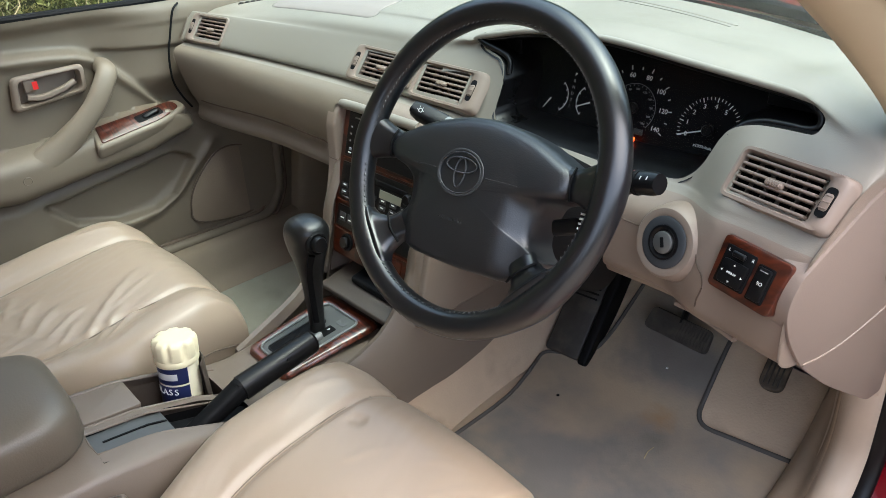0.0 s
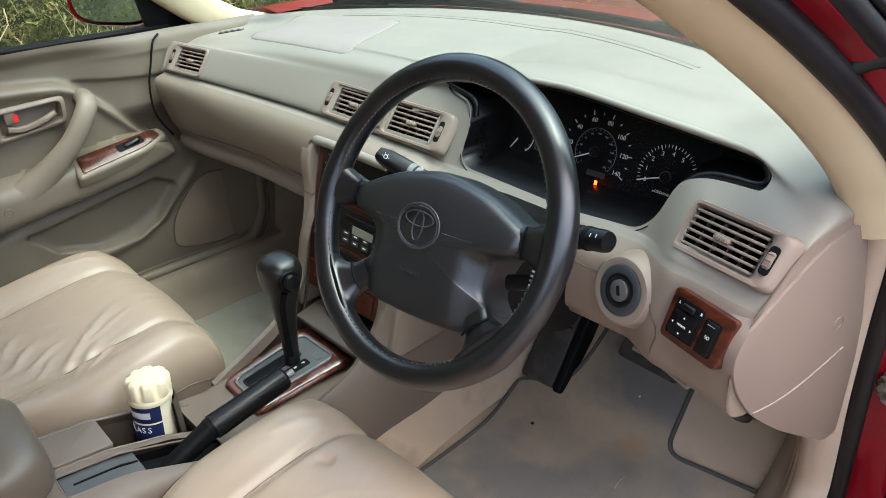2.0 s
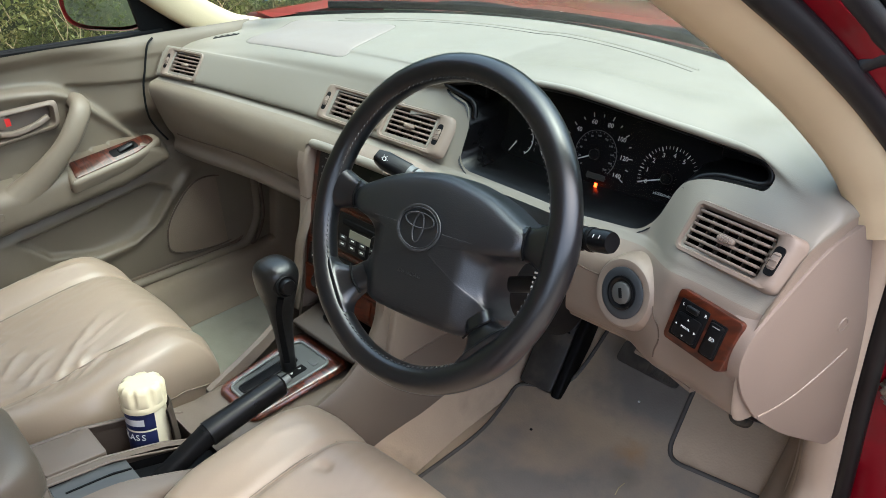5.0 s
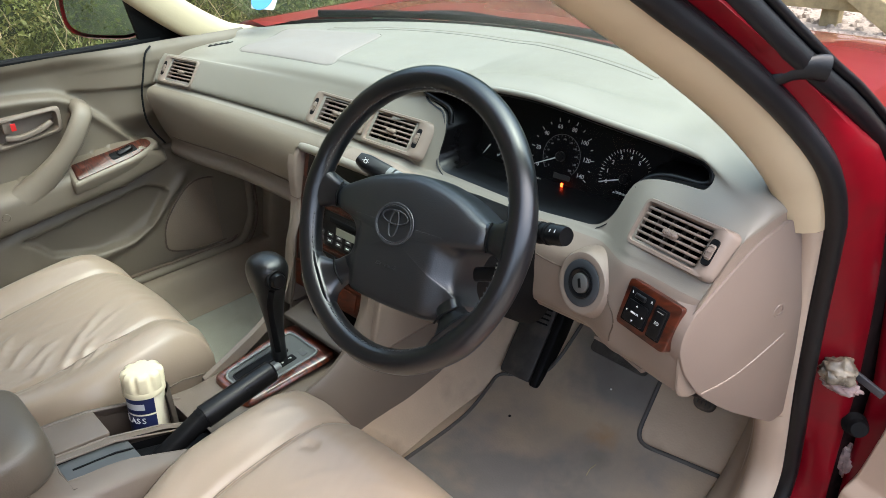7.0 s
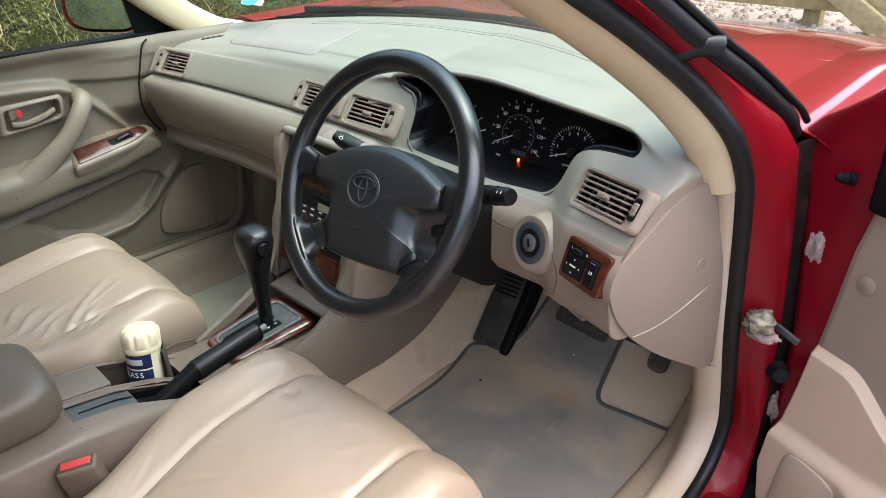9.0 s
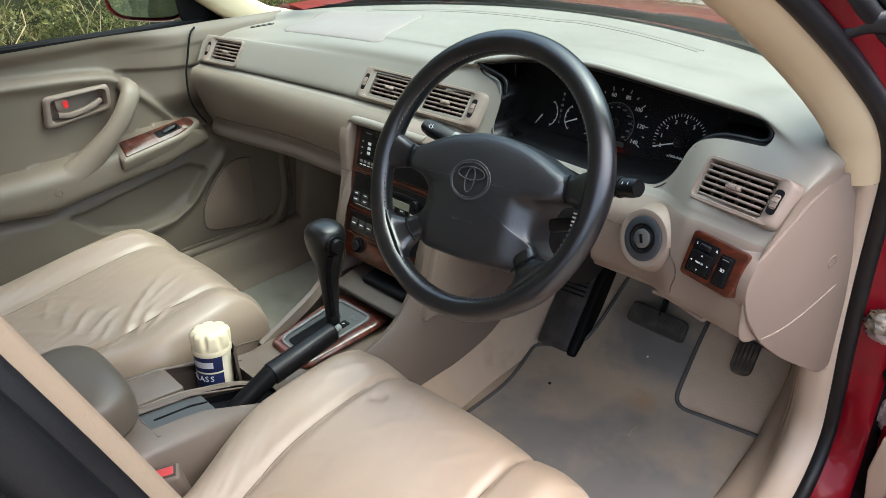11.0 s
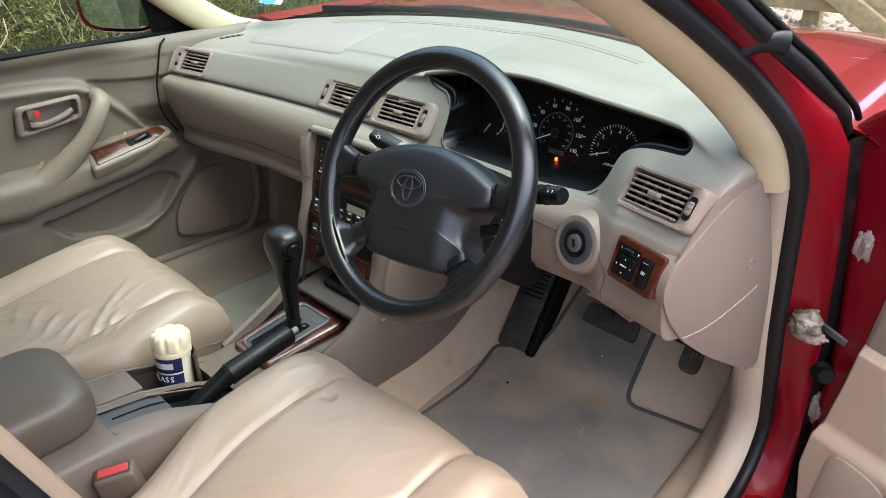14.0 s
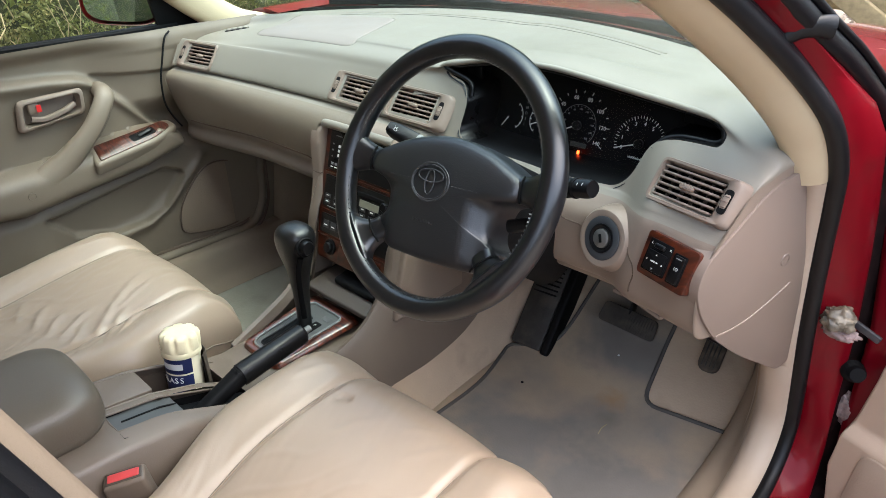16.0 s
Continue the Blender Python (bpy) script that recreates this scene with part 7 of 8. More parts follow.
M_GREASE2 = pbr("grey_flaking_paint", (0.26, 0.19, 0.175), 0.5, var=0.4, var_scale=70, stain=(0.14, 0.07, 0.06), stain_amount=0.8, stain_scale=60)
build_body()


def build_windscreen():
    ws = thing("windscreen", (0, 1.2, 1.0), "clear curved car windscreen with a black edge and a blue sticker", "windscreen", kind="structure")
    rows = []
    for i in range(13):
        t = i / 12
        row = []
        for j in range(25):
            x = lerp(-1, 1, j / 24)
            xb, xt = 0.735 * x, 0.60 * x
            a = Vector((xb, screen_base(xb) + 0.01, 0.985 - 0.025 * x * x))
            b = Vector((xt, 0.50 - 0.10 * x * x, 1.405 - 0.02 * x * x))
            row.append(a.lerp(b, t) + Vector((0, 0.02 * math.sin(math.pi * t), 0.03 * math.sin(math.pi * t))))
        rows.append(row)
    g = part("glass", grid(rows), M_GLASS, ws, "clear glass")
    edge = [r for r in rows[0]]
    part("edge_band", sweep([p + Vector((0, -0.003, 0.006)) for p in edge], [(-0.002, -0.012), (0.002, -0.012), (0.002, 0.012), (-0.002, 0.012)]), M_MATTE, ws, "black edge band")
    q = rows[2][1].lerp(rows[2][2], 0.6).lerp(rows[3][1].lerp(rows[3][2], 0.6), 0.25) + Vector((0, -0.006, -0.004))
    part("sticker", lathe([(0.0, 0.0), (0.034, 0.0), (0.034, 0.001), (0.0, 0.001)], Matrix.Translation(q) @ pose(0, 0, 0, 52, 0, 14), 28), M_STICK, ws, "round blue sticker")
    part("sticker_backing", slab(round_poly([(-0.030, -0.034), (0.046, -0.034), (0.046, 0.034), (-0.030, 0.034)], 0.006, 4), Matrix.Translation(q + Vector((0, 0.003, 0.002))) @ pose(0, 0, 0, 52, 0, 14), 0.001, 0.0003), M_WHITE, ws, "white paper backing of the sticker")


M_STICK = pbr("blue_sticker", (0.10, 0.35, 0.75), 0.4)
build_windscreen()


# ---- passenger door, closed ----
def arm_top(y):
    return curve_at([(-0.4, 0.742), (0.2, 0.736), (0.32, 0.738), (0.385, 0.744), (0.42, 0.748), (0.50, 0.755), (0.585, 0.763), (0.63, 0.760), (0.66, 0.742), (0.69, 0.725)], y)


def arm_low(y):
    return curve_at([(-0.4, 0.655), (0.17, 0.646), (0.27, 0.630), (0.41, 0.648), (0.556, 0.664), (0.64, 0.688), (0.69, 0.715)], y)


def door_depth(y, z):
    """How far the passenger door's trim stands in from its back plane."""
    d = 0.012
    # armrest
    zt = arm_top(y)
    zb = arm_low(y)
    mid, half = (zt + zb) / 2, (zt - zb) / 2
    nose = 1 - step01(0.650, 0.692, y) ** 2
    t = abs(z - mid) / max(half, 0.005)
    arm = math.sqrt(max(1 - min(t, 1) ** 4, 0)) * nose
    d += 0.066 * arm
    # belt pad above a stepped line that sweeps down to the armrest's nose
    line = curve_at([(-0.4, 0.925), (0.26, 0.922), (0.41, 0.912), (0.47, 0.904), (0.495, 0.893), (0.525, 0.868), (0.58, 0.808), (0.627, 0.755), (0.70, 0.68)], y)
    up = step01(line - 0.010, line + 0.012, z)
    if z > zt - 0.01:
        d += -0.016 * up
        rib = math.exp(-((z - line + 0.010) / 0.014) ** 2)
        d += 0.011 * rib * (1 - step01(0.60, 0.66, y))
        # forward of the sweep the pad swells in to meet the dash
        d += (0.050 * step01(0.985, 0.94, z) + 0.026 * step01(0.93, 0.985, z)) * up * step01(0.47, 0.66, y) * step01(0.76, 0.83, z)
    second = curve_at([(-0.4, 0.93), (0.48, 0.906), (0.56, 0.895), (0.74, 0.884)], y)
    if y > 0.50:
        d += -0.009 * step01(second + 0.003, second - 0.005, z) * up * step01(0.48, 0.53, y)
    d += 0.016 * step01(0.945, 0.975, z)
    # lower panel: bulge over the pocket with a sunk field and speaker
    if z < mid:
        low = step01(zb + 0.01, zb - 0.03, z)
        d += 0.012 * low
        field = curve_at([(0.30, 0.60), (0.345, 0.598), (0.62, 0.640), (0.66, 0.62), (0.68, 0.56), (0.70, 0.50)], y)
        fl = curve_at([(0.31, 0.60), (0.335, 0.580), (0.37, 0.542), (0.464, 0.514), (0.55, 0.516), (0.60, 0.536), (0.64, 0.580), (0.67, 0.615), (0.70, 0.63)], y)
        if 0.31 < y < 0.69:
            inside_f = step01(fl - 0.006, fl + 0.004, z) * step01(field + 0.006, field - 0.004, z) * step01(0.31, 0.325, y) * step01(0.69, 0.675, y)
            d -= 0.022 * inside_f
        ry = curve_at([(0.40, 0.515), (0.472, 0.512), (0.551, 0.524), (0.623, 0.563), (0.66, 0.60), (0.723, 0.655)], y)
        if 0.40 < y < 0.76:
            d += 0.010 * math.exp(-((z - ry + 0.012) / 0.016) ** 2) * step01(0.40, 0.47, y) * step01(0.76, 0.70, y)
        if y < 0.33:
            d += 0.010 * step01(0.33, 0.27, y) * step01(0.64, 0.60, z)
    return d


def build_passenger_door():
    dr = thing("door_1", (-0.75, 0.3, 0.36), "closed passenger door with beige trim, wood switch plate and pull handle", "car door", kind="structure")
    ny, nz = 280, 160
    ys = [lerp(-0.45, 0.935, i / ny) for i in range(ny + 1)]
    zs = [lerp(0.36, 0.982, j / nz) for j in range(nz + 1)]

    def surf(y, z):
        curve = 0.02 * step01(0.72, 0.90, y)
        return Vector((-0.757 + door_depth(y, z) + curve, y, z))

    def hole(y, z):
        return 0.340 < y < 0.455 and 0.826 < z < 0.872
    rows = [[surf(y, z) for z in zs] for y in ys]
    part("trim_panel", grid(rows, keep=lambda i, j: not hole((ys[i] + ys[i + 1]) / 2, (zs[j] + zs[j + 1]) / 2)), M_DOOR, dr, "beige moulded door trim", 70)
    # belt strip and glass
    part("belt_strip", sweep([Vector((-0.752, y, 0.984 - 0.010 * step01(0.2, 0.75, y))) for y in (-0.45, 0.2, 0.5, 0.74)], [(-0.012, -0.004), (0.006, -0.004), (0.006, 0.006), (0.002, 0.011), (-0.012, 0.012)]), M_MATTE, dr, "black window seal")
    gl = part("glass", grid([[Vector((-0.772 + 0.13 * t * t * 0.9, y, lerp(0.97, 1.40, t))) for t in (0, 0.25, 0.5, 0.75, 1)] for y in (-0.40, -0.1, 0.2, 0.45, 0.72)], keep=lambda i, j: not (i == 3 and j > 1)), M_SIDE, dr, "clear side window")
    # black corner sail behind the mirror
    out = [Vector((-0.752, 0.695, 0.965)), Vector((-0.752, 0.86, 0.965)), Vector((-0.745, 0.83, 1.00)), Vector((-0.735, 0.70, 1.095)), Vector((-0.733, 0.665, 1.115))]
    bm = grid([[p + Vector((-0.012, 0, 0)) for p in out], out], close_v=True)
    cap(bm, out)
    part("mirror_sail", bm, M_MATTE, dr, "black corner panel")
    # release handle recess
    bx = -0.735
    outer = round_poly([(0.318, 0.812), (0.468, 0.826), (0.474, 0.884), (0.330, 0.882)], 0.014, 6)
    inner = round_poly([(0.338, 0.824), (0.455, 0.836), (0.458, 0.874), (0.344, 0.870)], 0.010, 6)
    m = basis((-0.745 + 0.0125, 0, 0), (0, 1, 0), (0, 0, 1))
    bez = part("handle_bezel", frame_ring(outer, inner, m, -0.003, 0.008, -0.022), M_LOW, dr, "beige handle bezel", 60)
    bm = bmesh.new()
    cap(bm, [m @ Vector((p.x, p.y, -0.021)) for p in inner])
    part("recess", bm, M_LOW, bez)
    lever = [m @ Vector((y, z, w)) for y, z, w in ((0.352, 0.838, 0.000), (0.38, 0.834, 0.004), (0.42, 0.842, 0.004), (0.448, 0.852, 0.001))]
    part("release_lever", sweep(smooth_path(lever, 5), lambda t: oval(0.006, lerp(0.008, 0.006, t), 12, 3), up=(1, 0, 0)), M_LOW, bez, "beige release lever")
    part("lock_button", rbox((0.010, 0.026, 0.022), 0.003, m @ pose(0.362, 0.860, -0.002, 0, 0, 0) @ Matrix.Rotation(radians(90), 4, "Y")), M_LOW, bez, "beige lock slide")
    part("lock_mark", rbox((0.010, 0.016, 0.001), 0.0004, m @ Matrix.Translation((0.370, 0.861, 0.0115))), M_LOCKRED, bez, "red lock mark")
    # grab handle rising out of the armrest
    path = smooth_path([(-0.750, 0.150, 0.676), (-0.734, 0.235, 0.678), (-0.716, 0.310, 0.692), (-0.705, 0.370, 0.724), (-0.692, 0.420, 0.765), (-0.685, 0.460, 0.805), (-0.688, 0.490, 0.843), (-0.703, 0.507, 0.864), (-0.745, 0.514, 0.868)], 6)
    part("grab_handle", sweep(path, lambda t: oval(lerp(0.034, 0.0205, step01(0.2, 0.62, t)), lerp(0.034, 0.0185, step01(0.2, 0.62, t)), 22, 2.3), up=(1, 0, 0.2)), M_GRAB, dr, "padded beige pull handle", 60)
    # wood switch plate on the armrest top
    wm = basis((-0.700, 0.545, 0.7415), (-0.10, 1, 0.122), (-1, -0.1, 0.55))
    pl = part("switch_plate", slab(round_poly([(-0.100, -0.021), (0.050, -0.024), (0.098, -0.010), (0.092, 0.014), (-0.088, 0.026)], [0.006, 0.03, 0.01, 0.02, 0.006], 5), wm @ Matrix.Translation((0, 0, 0.0110)), 0.012, 0.002), M_WOOD, dr, "glossy red-brown wood switch plate")
    part("switch_well", slab(round_poly([(-0.006, -0.012), (0.058, -0.012), (0.058, 0.010), (-0.006, 0.010)], 0.006, 4), wm @ Matrix.Translation((0, 0, 0.0116)), 0.004, 0.0004), M_MATTE, pl)
    part("window_switch", rbox((0.038, 0.014, 0.010), 0.004, wm @ pose(0.030, -0.001, 0.013, 0, -10, 0)), M_BLACK, pl, "black window switch")
    rim = round_poly([(-0.116, -0.031), (0.052, -0.036), (0.116, -0.018), (0.108, 0.019), (-0.102, 0.028)], [0.012, 0.03, 0.016, 0.02, 0.012], 5)
    part("plate_rim", slab(rim, wm @ Matrix.Translation((0, 0, 0.0085)), 0.030, 0.008), M_GRAB, dr, "", 60)
    # screw cap, pocket seam and speaker grille
    q = surf(0.292, 0.688)
    part("screw_cap", lathe([(0.0088, -0.001), (0.0088, 0.0004), (0.0080, 0.0010), (0.0074, 0.0002), (0.0, 0.0004)], basis((q.x + 0.0005, q.y, q.z), (0, 1, 0), (0, 0, 1)), 24), M_DOOR, dr, "round screw cap")
    sp = [p.to_2d() for p in smooth_path([(x, y, 0) for x, y in ((0.640, 0.447), (0.737, 0.424), (0.808, 0.430), (0.848, 0.469), (0.858, 0.518), (0.850, 0.575), (0.790, 0.612), (0.722, 0.611), (0.653, 0.546), (0.630, 0.490))], 5, True)]
    bm = slab(sp, basis((-0.727, 0, 0), (0, 1, 0), (0, 0, 1)), 0.02, 0.004)
    part("speaker_grille", bm, M_GRILLE, dr, "brown-beige perforated speaker grille", 50)
    part("speaker_seam", sweep([Vector((-0.7275, p.x, p.y)) for p in sp], oval(0.0022, 0.0022, 6), closed=True, up=(1, 0, 0)), M_SEAM, dr)
    # dark gap where the door meets the end of the dash
    gap = smooth_path([(-0.698, 0.700, 0.975), (-0.690, 0.681, 0.961), (-0.688, 0.663, 0.911), (-0.685, 0.650, 0.873), (-0.684, 0.646, 0.818), (-0.688, 0.660, 0.779), (-0.695, 0.682, 0.744)], 5)
    part("dash_gap", sweep([p + Vector((-0.012, -0.004, 0)) for p in gap], oval(0.0024, 0.0024, 8), up=(1, 0, 0)), M_MATTE, dr, "dark gap beside the dash end")
    # front and lower edge of the door, and the opening's dark seal behind it
    seal = smooth_path([(-0.728, 0.10, 0.425), (-0.728, 0.35, 0.420), (-0.727, 0.569, 0.417), (-0.726, 0.733, 0.414), (-0.725, 0.817, 0.420), (-0.725, 0.861, 0.485), (-0.725, 0.869, 0.571), (-0.727, 0.872, 0.66), (-0.73, 0.868, 0.78)], 6)
    part("door_edge_gap", sweep(seal, oval(0.006, 0.005, 8), up=(1, 0, 0)), M_SEAM, dr, "dark gap round the door edge")
    part("inner_weatherstrip", sweep([p + Vector((0.008, 0.014, -0.012)) for p in seal], oval(0.012, 0.013, 12), up=(1, 0, 0)), M_DOOR, dr, "beige inner weatherstrip")
    part("weatherstrip_gap", sweep([p + Vector((0.018, 0.026, -0.022)) for p in seal], oval(0.004, 0.004, 8), up=(1, 0, 0)), M_SEAM, dr)
    side = part("outer_skin", rbox((0.05, 1.34, 0.62), 0.02, pose(-0.835, 0.23, 0.64)), M_RED, dr, "dark red outer skin")
    # passenger sill and kick trim
    return dr


def build_passenger_side():
    ps = thing("passenger_sill_trim", (-0.70, 0.6, 0.34), "beige sill trim along the passenger footwell", "sill trim")
    rows = []
    for y in [lerp(-0.3, 1.34, i / 30) for i in range(31)]:
        k = step01(0.900, 0.930, y)
        pts = [(-0.745 + 0.02 * k, lerp(0.395, 0.76, k)), (-0.700 + 0.02 * k, lerp(0.400, 0.72, k)), (-0.672 + 0.01 * k, lerp(0.392, 0.60, k)), (-0.655, lerp(0.36, 0.45, k)), (-0.640, max(0.325, floor_z(y) + 0.02)), (-0.61, max(0.30, floor_z(y)))]
        rows.append([Vector((p.x, y, p.y)) for p in smooth_path(pts, 4)])
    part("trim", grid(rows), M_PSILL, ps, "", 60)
    # door mirror
    mr = thing("door_mirror", (-0.925, 0.70, 0.968), "dark red door mirror housing with grey-green glass", "door mirror")
    mm = basis((-0.925, 0.680, 1.034), (0.88, 0.475, 0), (0, 0.07, 1))
    rows = []
    for t, w, h in ((0.0, 0.118, 0.064), (0.03, 0.121, 0.067), (0.25, 0.115, 0.064), (0.55, 0.088, 0.052), (0.85, 0.05, 0.03), (0.97, 0.02, 0.012)):
        rows.append([mm @ Vector((a - 0.02 * t, b, -0.13 * t)) for a, b in oval(w, h, 44, 3.4)])
    bm = grid(rows, close_v=True)
    cap(bm, rows[-1])
    part("housing", bm, M_RED, mr, "dark red housing", 50)
    bm = bmesh.new()
    cap(bm, [mm @ Vector((a, b, -0.006)) for a, b in oval(0.111, 0.057, 44, 3.4)])
    part("mirror_glass", bm, M_MIRROR, mr, "mirror glass")
    part("arm", sweep([Vector((-0.755, 0.765, 1.0)), Vector((-0.86, 0.765, 1.01))], oval(0.03, 0.022, 14, 2.6), up=(0, 0, 1)), M_MATTE, mr, "black mirror arm")


# darker copy of M_CARPET2: the passenger footwell's shade put into its colour
M_PSILL = pbr("shaded_side_trim", (0.21, 0.165, 0.12), 0.75, grain=0.5, grain_scale=500, var=0.08, stain=(0.13, 0.10, 0.07), stain_amount=0.4, stain_scale=9)
M_LOCKRED = pbr("red_mark", (0.65, 0.02, 0.02), 0.4)
# lighter copy of the door trim beige: light on handle and rim put into colour
M_GRAB = pbr("lit_handle_beige", (0.188, 0.150, 0.110), 0.5, grain=0.4, grain_scale=600, var=0.04)
M_GRILLE = pbr("brown_beige_grille", (0.23, 0.175, 0.125), 0.65, grain=1.0, grain_scale=350, var=0.06)
build_passenger_door()
build_passenger_side()


# ---- driver's door, swung open ----
def build_driver_door():
    a = radians(68)
    along_d = Vector((math.sin(a), -math.cos(a), 0))
    m = basis((0.872, 0.945, 0.0), along_d, (0, 0, 1))
    # local: x along the door, y up, z towards the cabin side
    d = thing("door_2", m @ Vector((0.5, 0.3, 0)), "open driver's door with red edge and beige inner trim", "car door", kind="structure")

    def bow(z):
        return 0.0
    # red shell edge
    rows = []
    for z in [lerp(0.27, 1.16, i / 40) for i in range(41)]:
        back = lerp(-0.14, -0.050, step01(0.84, 0.99, z))
        u0 = curve_at([(0.27, 0.0), (0.34, -0.045), (0.45, -0.058), (0.66, -0.060), (0.80, -0.080), (0.90, -0.095), (0.97, -0.118), (0.990, -0.116), (1.017, -0.077), (1.038, -0.048), (1.059, -0.022), (1.076, -0.005), (1.17, 0.10)], z)
        rows.append([m @ Vector(p) for p in ((1.0, z, back), (u0 + 0.03, z, back + 0.003), (u0, z, back + 0.015), (u0 - 0.004, z, max(-0.05, back + 0.025)), (u0 - 0.003, z, -0.014), (u0 + 0.003, z, -0.004), (u0 + 0.014, z, -0.002), (u0 + 0.034, z, -0.008), (1.0, z, -0.010))])
    bm = grid(rows)
    cap(bm, rows[-1])
    part("shell", bm, M_JAMB2, d, "dark red painted door shell", 50)
    # inner trim: upper field, ledge and lower field
    def line(u):
        return sum(curve_at([(0.0, 0.672), (0.06, 0.672), (0.09, 0.650), (0.13, 0.615), (0.2, 0.585), (0.4, 0.56), (1.0, 0.56)], u + 0.005 * k) for k in range(-3, 4)) / 7

    def depth(u, z, low):
        q = 0.004 + (0.020 * step01(line(u) + 0.001, line(u) - 0.006, z) if low else 0.0)
        ledge = 0.520 + 0.012 * math.sin(u * 6)
        q += 0.020 * step01(ledge + 0.002, ledge - 0.022, z)
        q += 0.05 * step01(0.09, 0.20, u) * step01(0.54, 0.50, z) * step01(0.42, 0.46, z)
        q *= step01(-0.004, 0.010, u - edge(z))
        return q

    def edge(z):
        return curve_at([(0.30, 0.0), (0.36, -0.030), (0.43, -0.042), (0.50, -0.036), (0.60, -0.020), (0.67, -0.012), (0.75, -0.004), (0.84, 0.004), (0.93, 0.022), (0.99, 0.04)], z)
    for low, nm, mat, label in ((True, "lower_trim", M_DDOOR, "pale beige lower door trim"), (False, "upper_trim", M_DUP, "brown-beige upper door trim")):
        rows = []
        for i in range(181):
            s = (i / 180) ** 1.6
            row = []
            for j in range(91):
                t = j / 90
                if low:
                    t = 1 - (1 - t) ** 1.5
                e = -0.02
                for _ in range(4):
                    u = e + (1.0 - e) * s
                    z = lerp(0.30, line(u) + 0.001, t) if low else lerp(line(u) - 0.012, 0.975, t)
                    e = edge(z)
                row.append(m @ Vector((u, z, depth(u, z, low) - 0.004)))
            rows.append(row)
        part(nm, grid(rows), mat, d, label, 70)
    sp = round_poly([(-0.004, 0.33), (0.18, 0.33), (0.15, 0.455), (0.095, 0.498), (0.012, 0.498)], [0.02, 0.02, 0.04, 0.04, 0.03], 6)
    part("speaker_grille", slab(sp, m @ Matrix.Translation((0, 0, 0.043)), 0.02, 0.003), M_DGRILLE, d, "beige perforated speaker grille", 50)
    part("plug", lathe([(0.013, 0.0), (0.013, 0.003), (0.011, 0.0042), (0.0, 0.0042)], m @ Matrix.Translation((0.036, 0.803, -0.001)), 24), M_DUP, d, "round beige plug")
    part("bump_stop", lathe([(0.011, 0.0), (0.012, 0.006), (0.009, 0.009), (0.011, 0.013), (0.008, 0.018), (0.009, 0.022), (0.005, 0.030), (0.0, 0.031)], Matrix.Translation(m @ Vector((-0.024, 0.938, -0.004))) @ Vector((-0.82, -0.5, 0.05)).to_track_quat("Z", "Y").to_matrix().to_4x4() @ Matrix.Scale(0.8, 4), 20), M_MATTE, d, "black rubber bump stop")
    part("mirror_sail", rbox((0.16, 0.10, 0.02), 0.02, m @ Matrix.Translation((0.088, 0.955, -0.002))), M_MATTE, d, "black upper trim corner")
    return d


M_JAMB2 = pbr("red_door_edge_paint", (0.14, 0.002, 0.007), 0.36, spec=0.15, coat=0.15, var=0.08, stain=(0.07, 0.01, 0.012), stain_amount=0.35, stain_scale=14)
M_DDOOR = pbr("pale_beige_door_plastic", (0.42, 0.31, 0.23), 0.55, grain=0.35, grain_scale=700, var=0.05)
M_DUP = pbr("brown_beige_upper_trim", (0.225, 0.172, 0.135), 0.55, grain=0.35, grain_scale=700, var=0.05)
M_DGRILLE = pbr("beige_grille", (0.34, 0.255, 0.19), 0.7, grain=1.0, grain_scale=350, var=0.05)
build_driver_door()

# ---- outside: ground, hedge, fence ----
def build_ground():
    rows = []
    span = [-300, -60, -12, -4, 0, 2, 4, 6, 8, 10, 14, 22, 60, 300]
    for x in span:
        rows.append([Vector((x, y, -0.0 + (0.02 * noise.noise(Vector((x, y, 0))) if abs(x) < 30 else 0))) for y in span])
    tagged(part("ground", grid(rows), M_GRAVEL), "pale gravel yard with scattered stones", "ground", kind="structure")
    # loose stones on the strip in front of the car
    rnd = random.Random(3)
    verts, faces = [], []
    for k in range(2600):
        x, y = rnd.uniform(-4.5, 1.5), rnd.uniform(2.8, 8.2)
        r = rnd.uniform(0.012, 0.05)
        b = len(verts)
        for i in range(6):
            a = i * math.pi / 3 + rnd.uniform(-0.3, 0.3)
            verts.append((x + r * math.cos(a), y + r * math.sin(a), -0.01))
        for i in range(4):
            a = i * math.pi / 2 + rnd.uniform(-0.4, 0.4)
            verts.append((x + 0.55 * r * math.cos(a), y + 0.55 * r * math.sin(a), r * rnd.uniform(0.4, 0.8)))
        for i in range(6):
            j = (i + 1) % 6
            faces.append((b + i, b + j, b + 6 + (j * 4 // 6) % 4))
            if (i * 4 // 6) % 4 != (j * 4 // 6) % 4:
                faces.append((b + i, b + 6 + (j * 4 // 6) % 4, b + 6 + (i * 4 // 6) % 4))
        faces.append((b + 6, b + 7, b + 8, b + 9))
    me = bpy.data.meshes.new("gravel_stones")
    me.from_pydata(verts, [], faces)
    me.materials.append(M_GRAVEL)
    tagged(new("gravel_stones", me), "loose pale gravel stones on the yard", "gravel", kind="stuff")


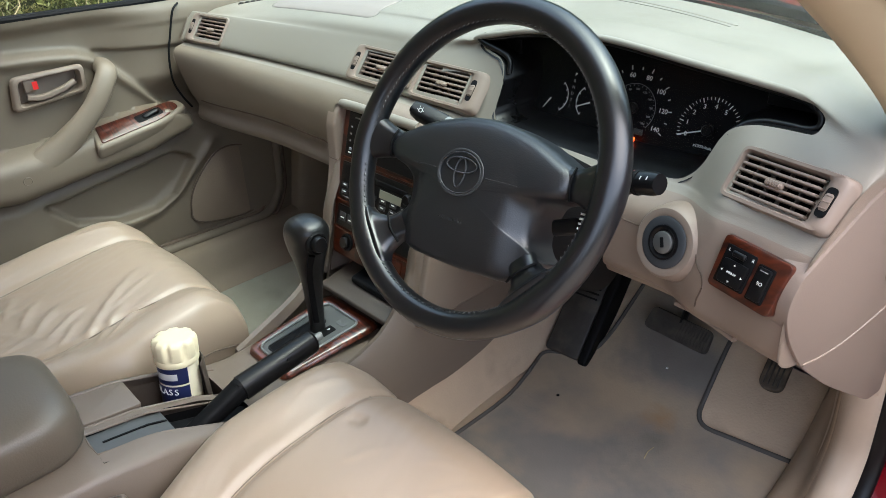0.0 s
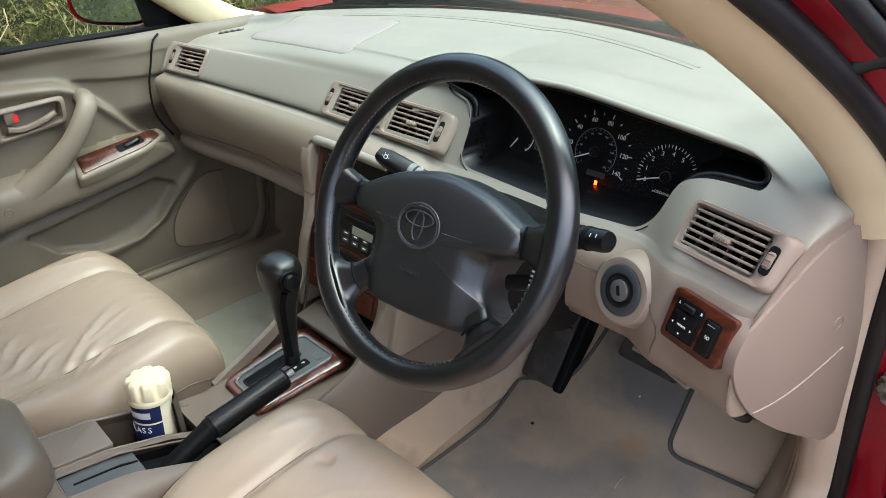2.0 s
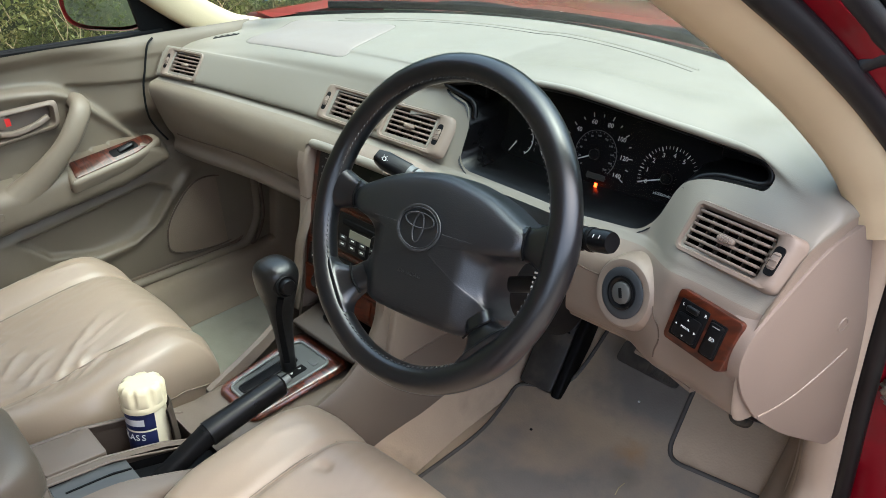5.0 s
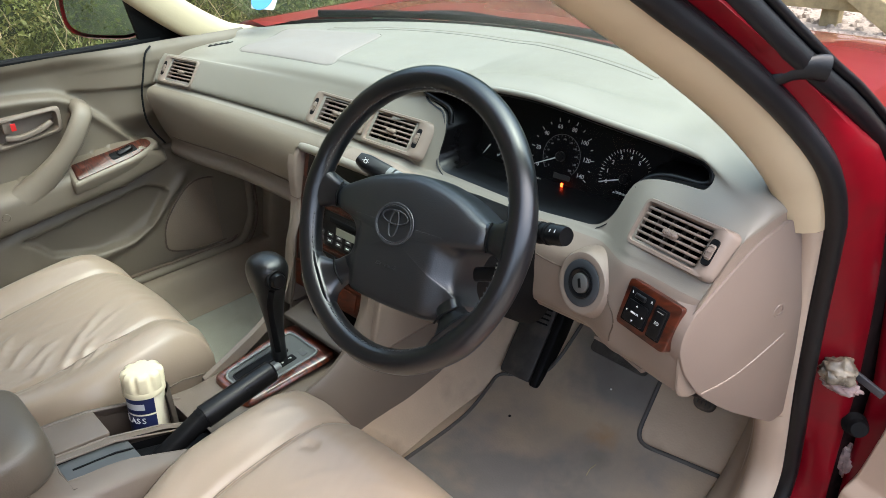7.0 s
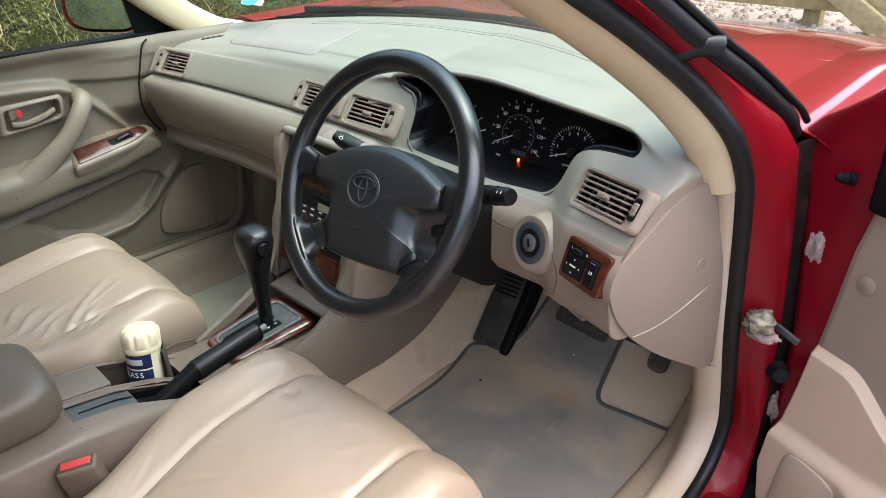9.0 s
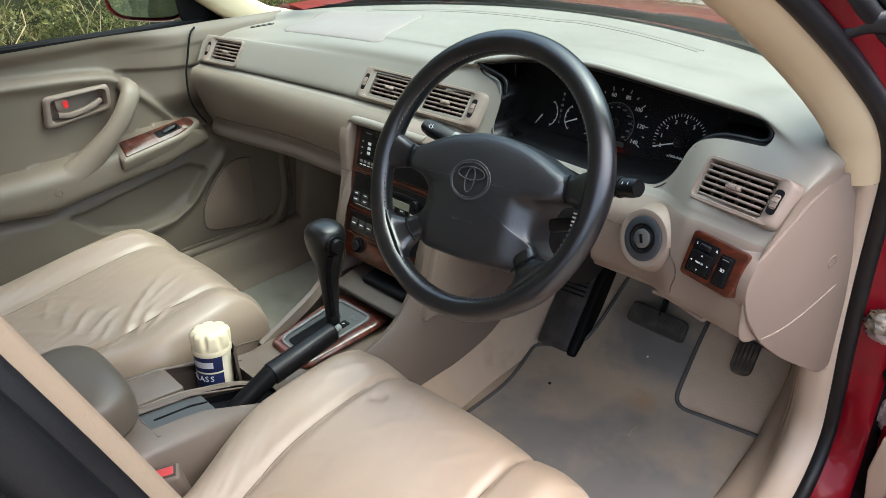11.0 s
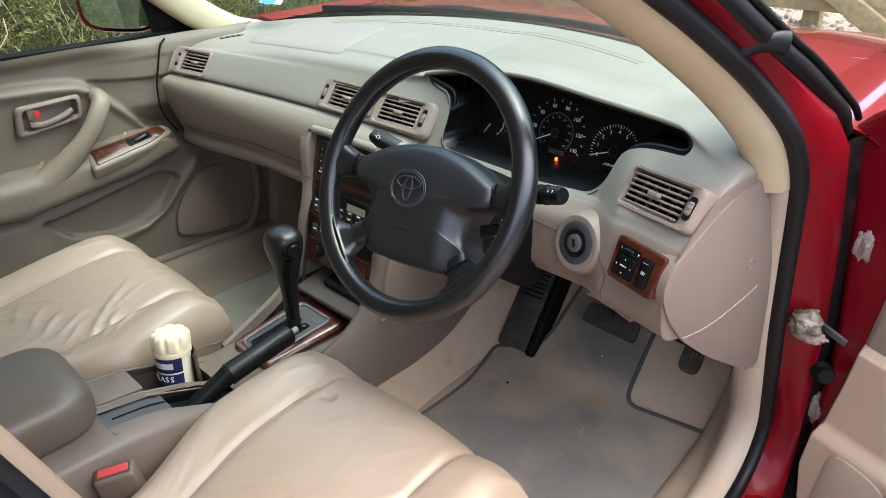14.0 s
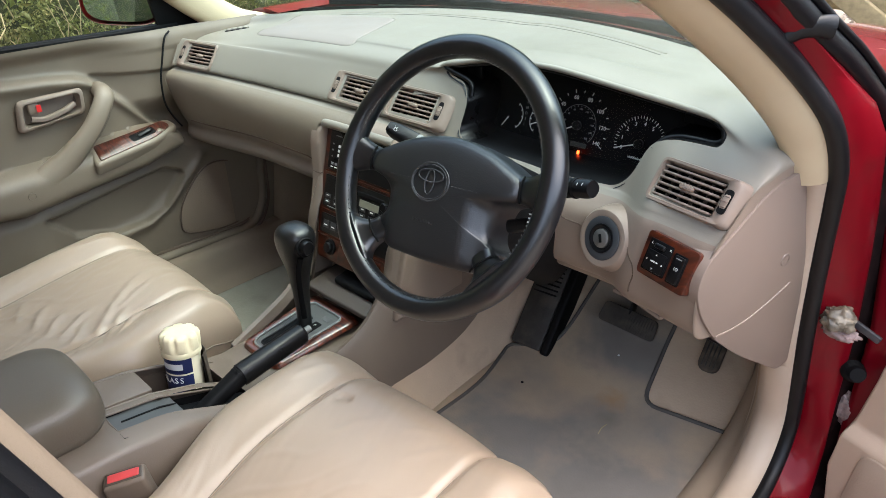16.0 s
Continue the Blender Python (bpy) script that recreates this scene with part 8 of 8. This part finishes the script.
def build_hedge():
    rnd = random.Random(11)
    verts, faces = [], []
    for k in range(92000):
        near = k > 22000
        y = rnd.uniform(0.0, 3.4) if near else rnd.uniform(-6.0, 5.2)
        z = rnd.uniform(0.55, 1.65) if near else rnd.uniform(0.1, 2.4)
        clump = noise.noise(Vector((y * 2.6, z * 2.6, 8))) + 0.5 * noise.noise(Vector((y * 7, z * 7, 3)))
        if clump < -0.16 and rnd.random() < 0.9:
            continue
        x = -2.42 - 0.30 * noise.noise(Vector((y * 1.6, z * 1.6, 2))) + 0.16 * clump - abs(rnd.gauss(0, 0.12)) + 0.08
        s = rnd.uniform(0.004, 0.012) * (1.0 if near else 2.2)
        u = Vector((rnd.gauss(0, 1), rnd.gauss(0, 1), rnd.gauss(0, 1))).normalized()
        w = u.orthogonal().normalized()
        c = Vector((x, y, z))
        b = len(verts)
        bend = u.cross(w) * s * 0.4
        for p in (c - u * s, c + w * s * 0.5 + bend, c + u * s, c - w * s * 0.5 + bend):
            verts.append(p)
        faces.append((b, b + 1, b + 2))
        faces.append((b, b + 2, b + 3))
    me = bpy.data.meshes.new("hedge_leaves")
    me.from_pydata([tuple(v) for v in verts], [], faces)
    me.materials.append(M_LEAF)
    hedge = thing("hedge", (-2.6, 2.0, 0.0), "overgrown green hedge with dry twigs beside the car", "hedge")
    ob = new("leaves", me)
    ob.parent, ob.location = hedge, -Vector(hedge["at"])
    tagged(ob, "small green leaves", kind="stuff")
    bms = []
    for k in range(700):
        y, z = rnd.uniform(-0.2, 3.8), rnd.uniform(0.4, 1.8)
        p = Vector((-2.36 + rnd.uniform(-0.10, 0.12), y, z))
        pts = [p]
        d = Vector((rnd.gauss(0, 0.25), rnd.gauss(0, 1), rnd.gauss(0.2, 1))).normalized()
        for i in range(4):
            d = (d + Vector((rnd.gauss(0, 0.12), rnd.gauss(0, 0.3), rnd.gauss(0, 0.3)))).normalized()
            pts.append(pts[-1] + d * rnd.uniform(0.05, 0.12))
        r = rnd.uniform(0.0010, 0.0032)
        bms.append(sweep(pts, lambda t, r=r: oval(r * (1.1 - t * 0.7), r * (1.1 - t * 0.7), 5), up=(1, 0.1, 0.1), caps=False))
    tagged(part("twigs", join(*bms), M_DRY, hedge, "bare dry twigs", done=True), kind="stuff")
    # backing sheet whose dark green stands in for shade deep in the hedge
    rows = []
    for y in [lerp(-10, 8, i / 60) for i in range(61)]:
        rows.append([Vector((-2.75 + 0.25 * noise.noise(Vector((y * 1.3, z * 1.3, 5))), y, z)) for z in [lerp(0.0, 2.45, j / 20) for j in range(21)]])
    part("inner_growth", grid(rows), M_HEDGE, hedge, "dark backing sheet, shade between the leaves put into its colour", 70)


def build_fence():
    fe = thing("timber_fence", (-0.5, 6.2, 0.0), "weathered timber post and rail fence on the gravel", "fence")
    y = 6.87
    for x in (-3.7, -1.13, 1.5):
        part("post", rbox((0.15, 0.13, 0.85), 0.012, pose(x, y, 0.42)), M_POST, fe, "square timber post")
    for z, h in ((0.26, 0.22), (0.68, 0.16)):
        part("rail", rbox((7.4, 0.06, h), 0.008, pose(-0.8, y - 0.10, z)), M_POST, fe, "flat timber rail")
    part("brace", rbox((1.1, 0.07, 0.17), 0.01, pose(-0.90, y - 0.17, 0.29, 0, 33, 0)), M_POST, fe, "slanting timber brace")
    # added unseen greenery, far off, that closes the yard and blocks low sky light
    rows = []
    for i in range(120):
        a = 2 * math.pi * i / 120
        rr = 15 + 1.5 * noise.noise(Vector((math.cos(a) * 4, math.sin(a) * 4, 1)))
        # kept low on the driver's side so that more sky light gets in
        open_side = 0.5 + 0.5 * math.cos(a + 0.45)
        top = lerp(10.5, 3.8, step01(0.35, 0.85, open_side)) + 2.2 * noise.noise(Vector((math.cos(a) * 5, math.sin(a) * 5, 6))) + 1.2 * noise.noise(Vector((math.cos(a) * 19, math.sin(a) * 19, 2)))
        # gaps ahead, added so that sky shows in the bonnet's reflection
        top *= lerp(1.0, 0.30, step01(0.05, 0.22, noise.noise(Vector((math.cos(a) * 6.5, math.sin(a) * 6.5, 11)))) * step01(-0.2, 0.4, math.sin(a)))
        rows.append([Vector(((rr + 0.9 * noise.noise(Vector((a * 9, k * 0.9, 4)))) * math.cos(a), (rr + 0.9 * noise.noise(Vector((a * 9, k * 0.9, 4)))) * math.sin(a), top * k / 11)) for k in range(12)])
    tagged(part("backdrop", grid(rows, close_u=True), M_HEDGE), "unseen tree ring added round the yard to shape the light", "trees", kind="structure")


M_HEDGE = pbr("dark_growth_backing", (0.036, 0.046, 0.016), 0.9, var=0.6, var_scale=9, stain=(0.14, 0.12, 0.05), stain_amount=0.5, stain_scale=14)
build_ground()
build_hedge()
build_fence()
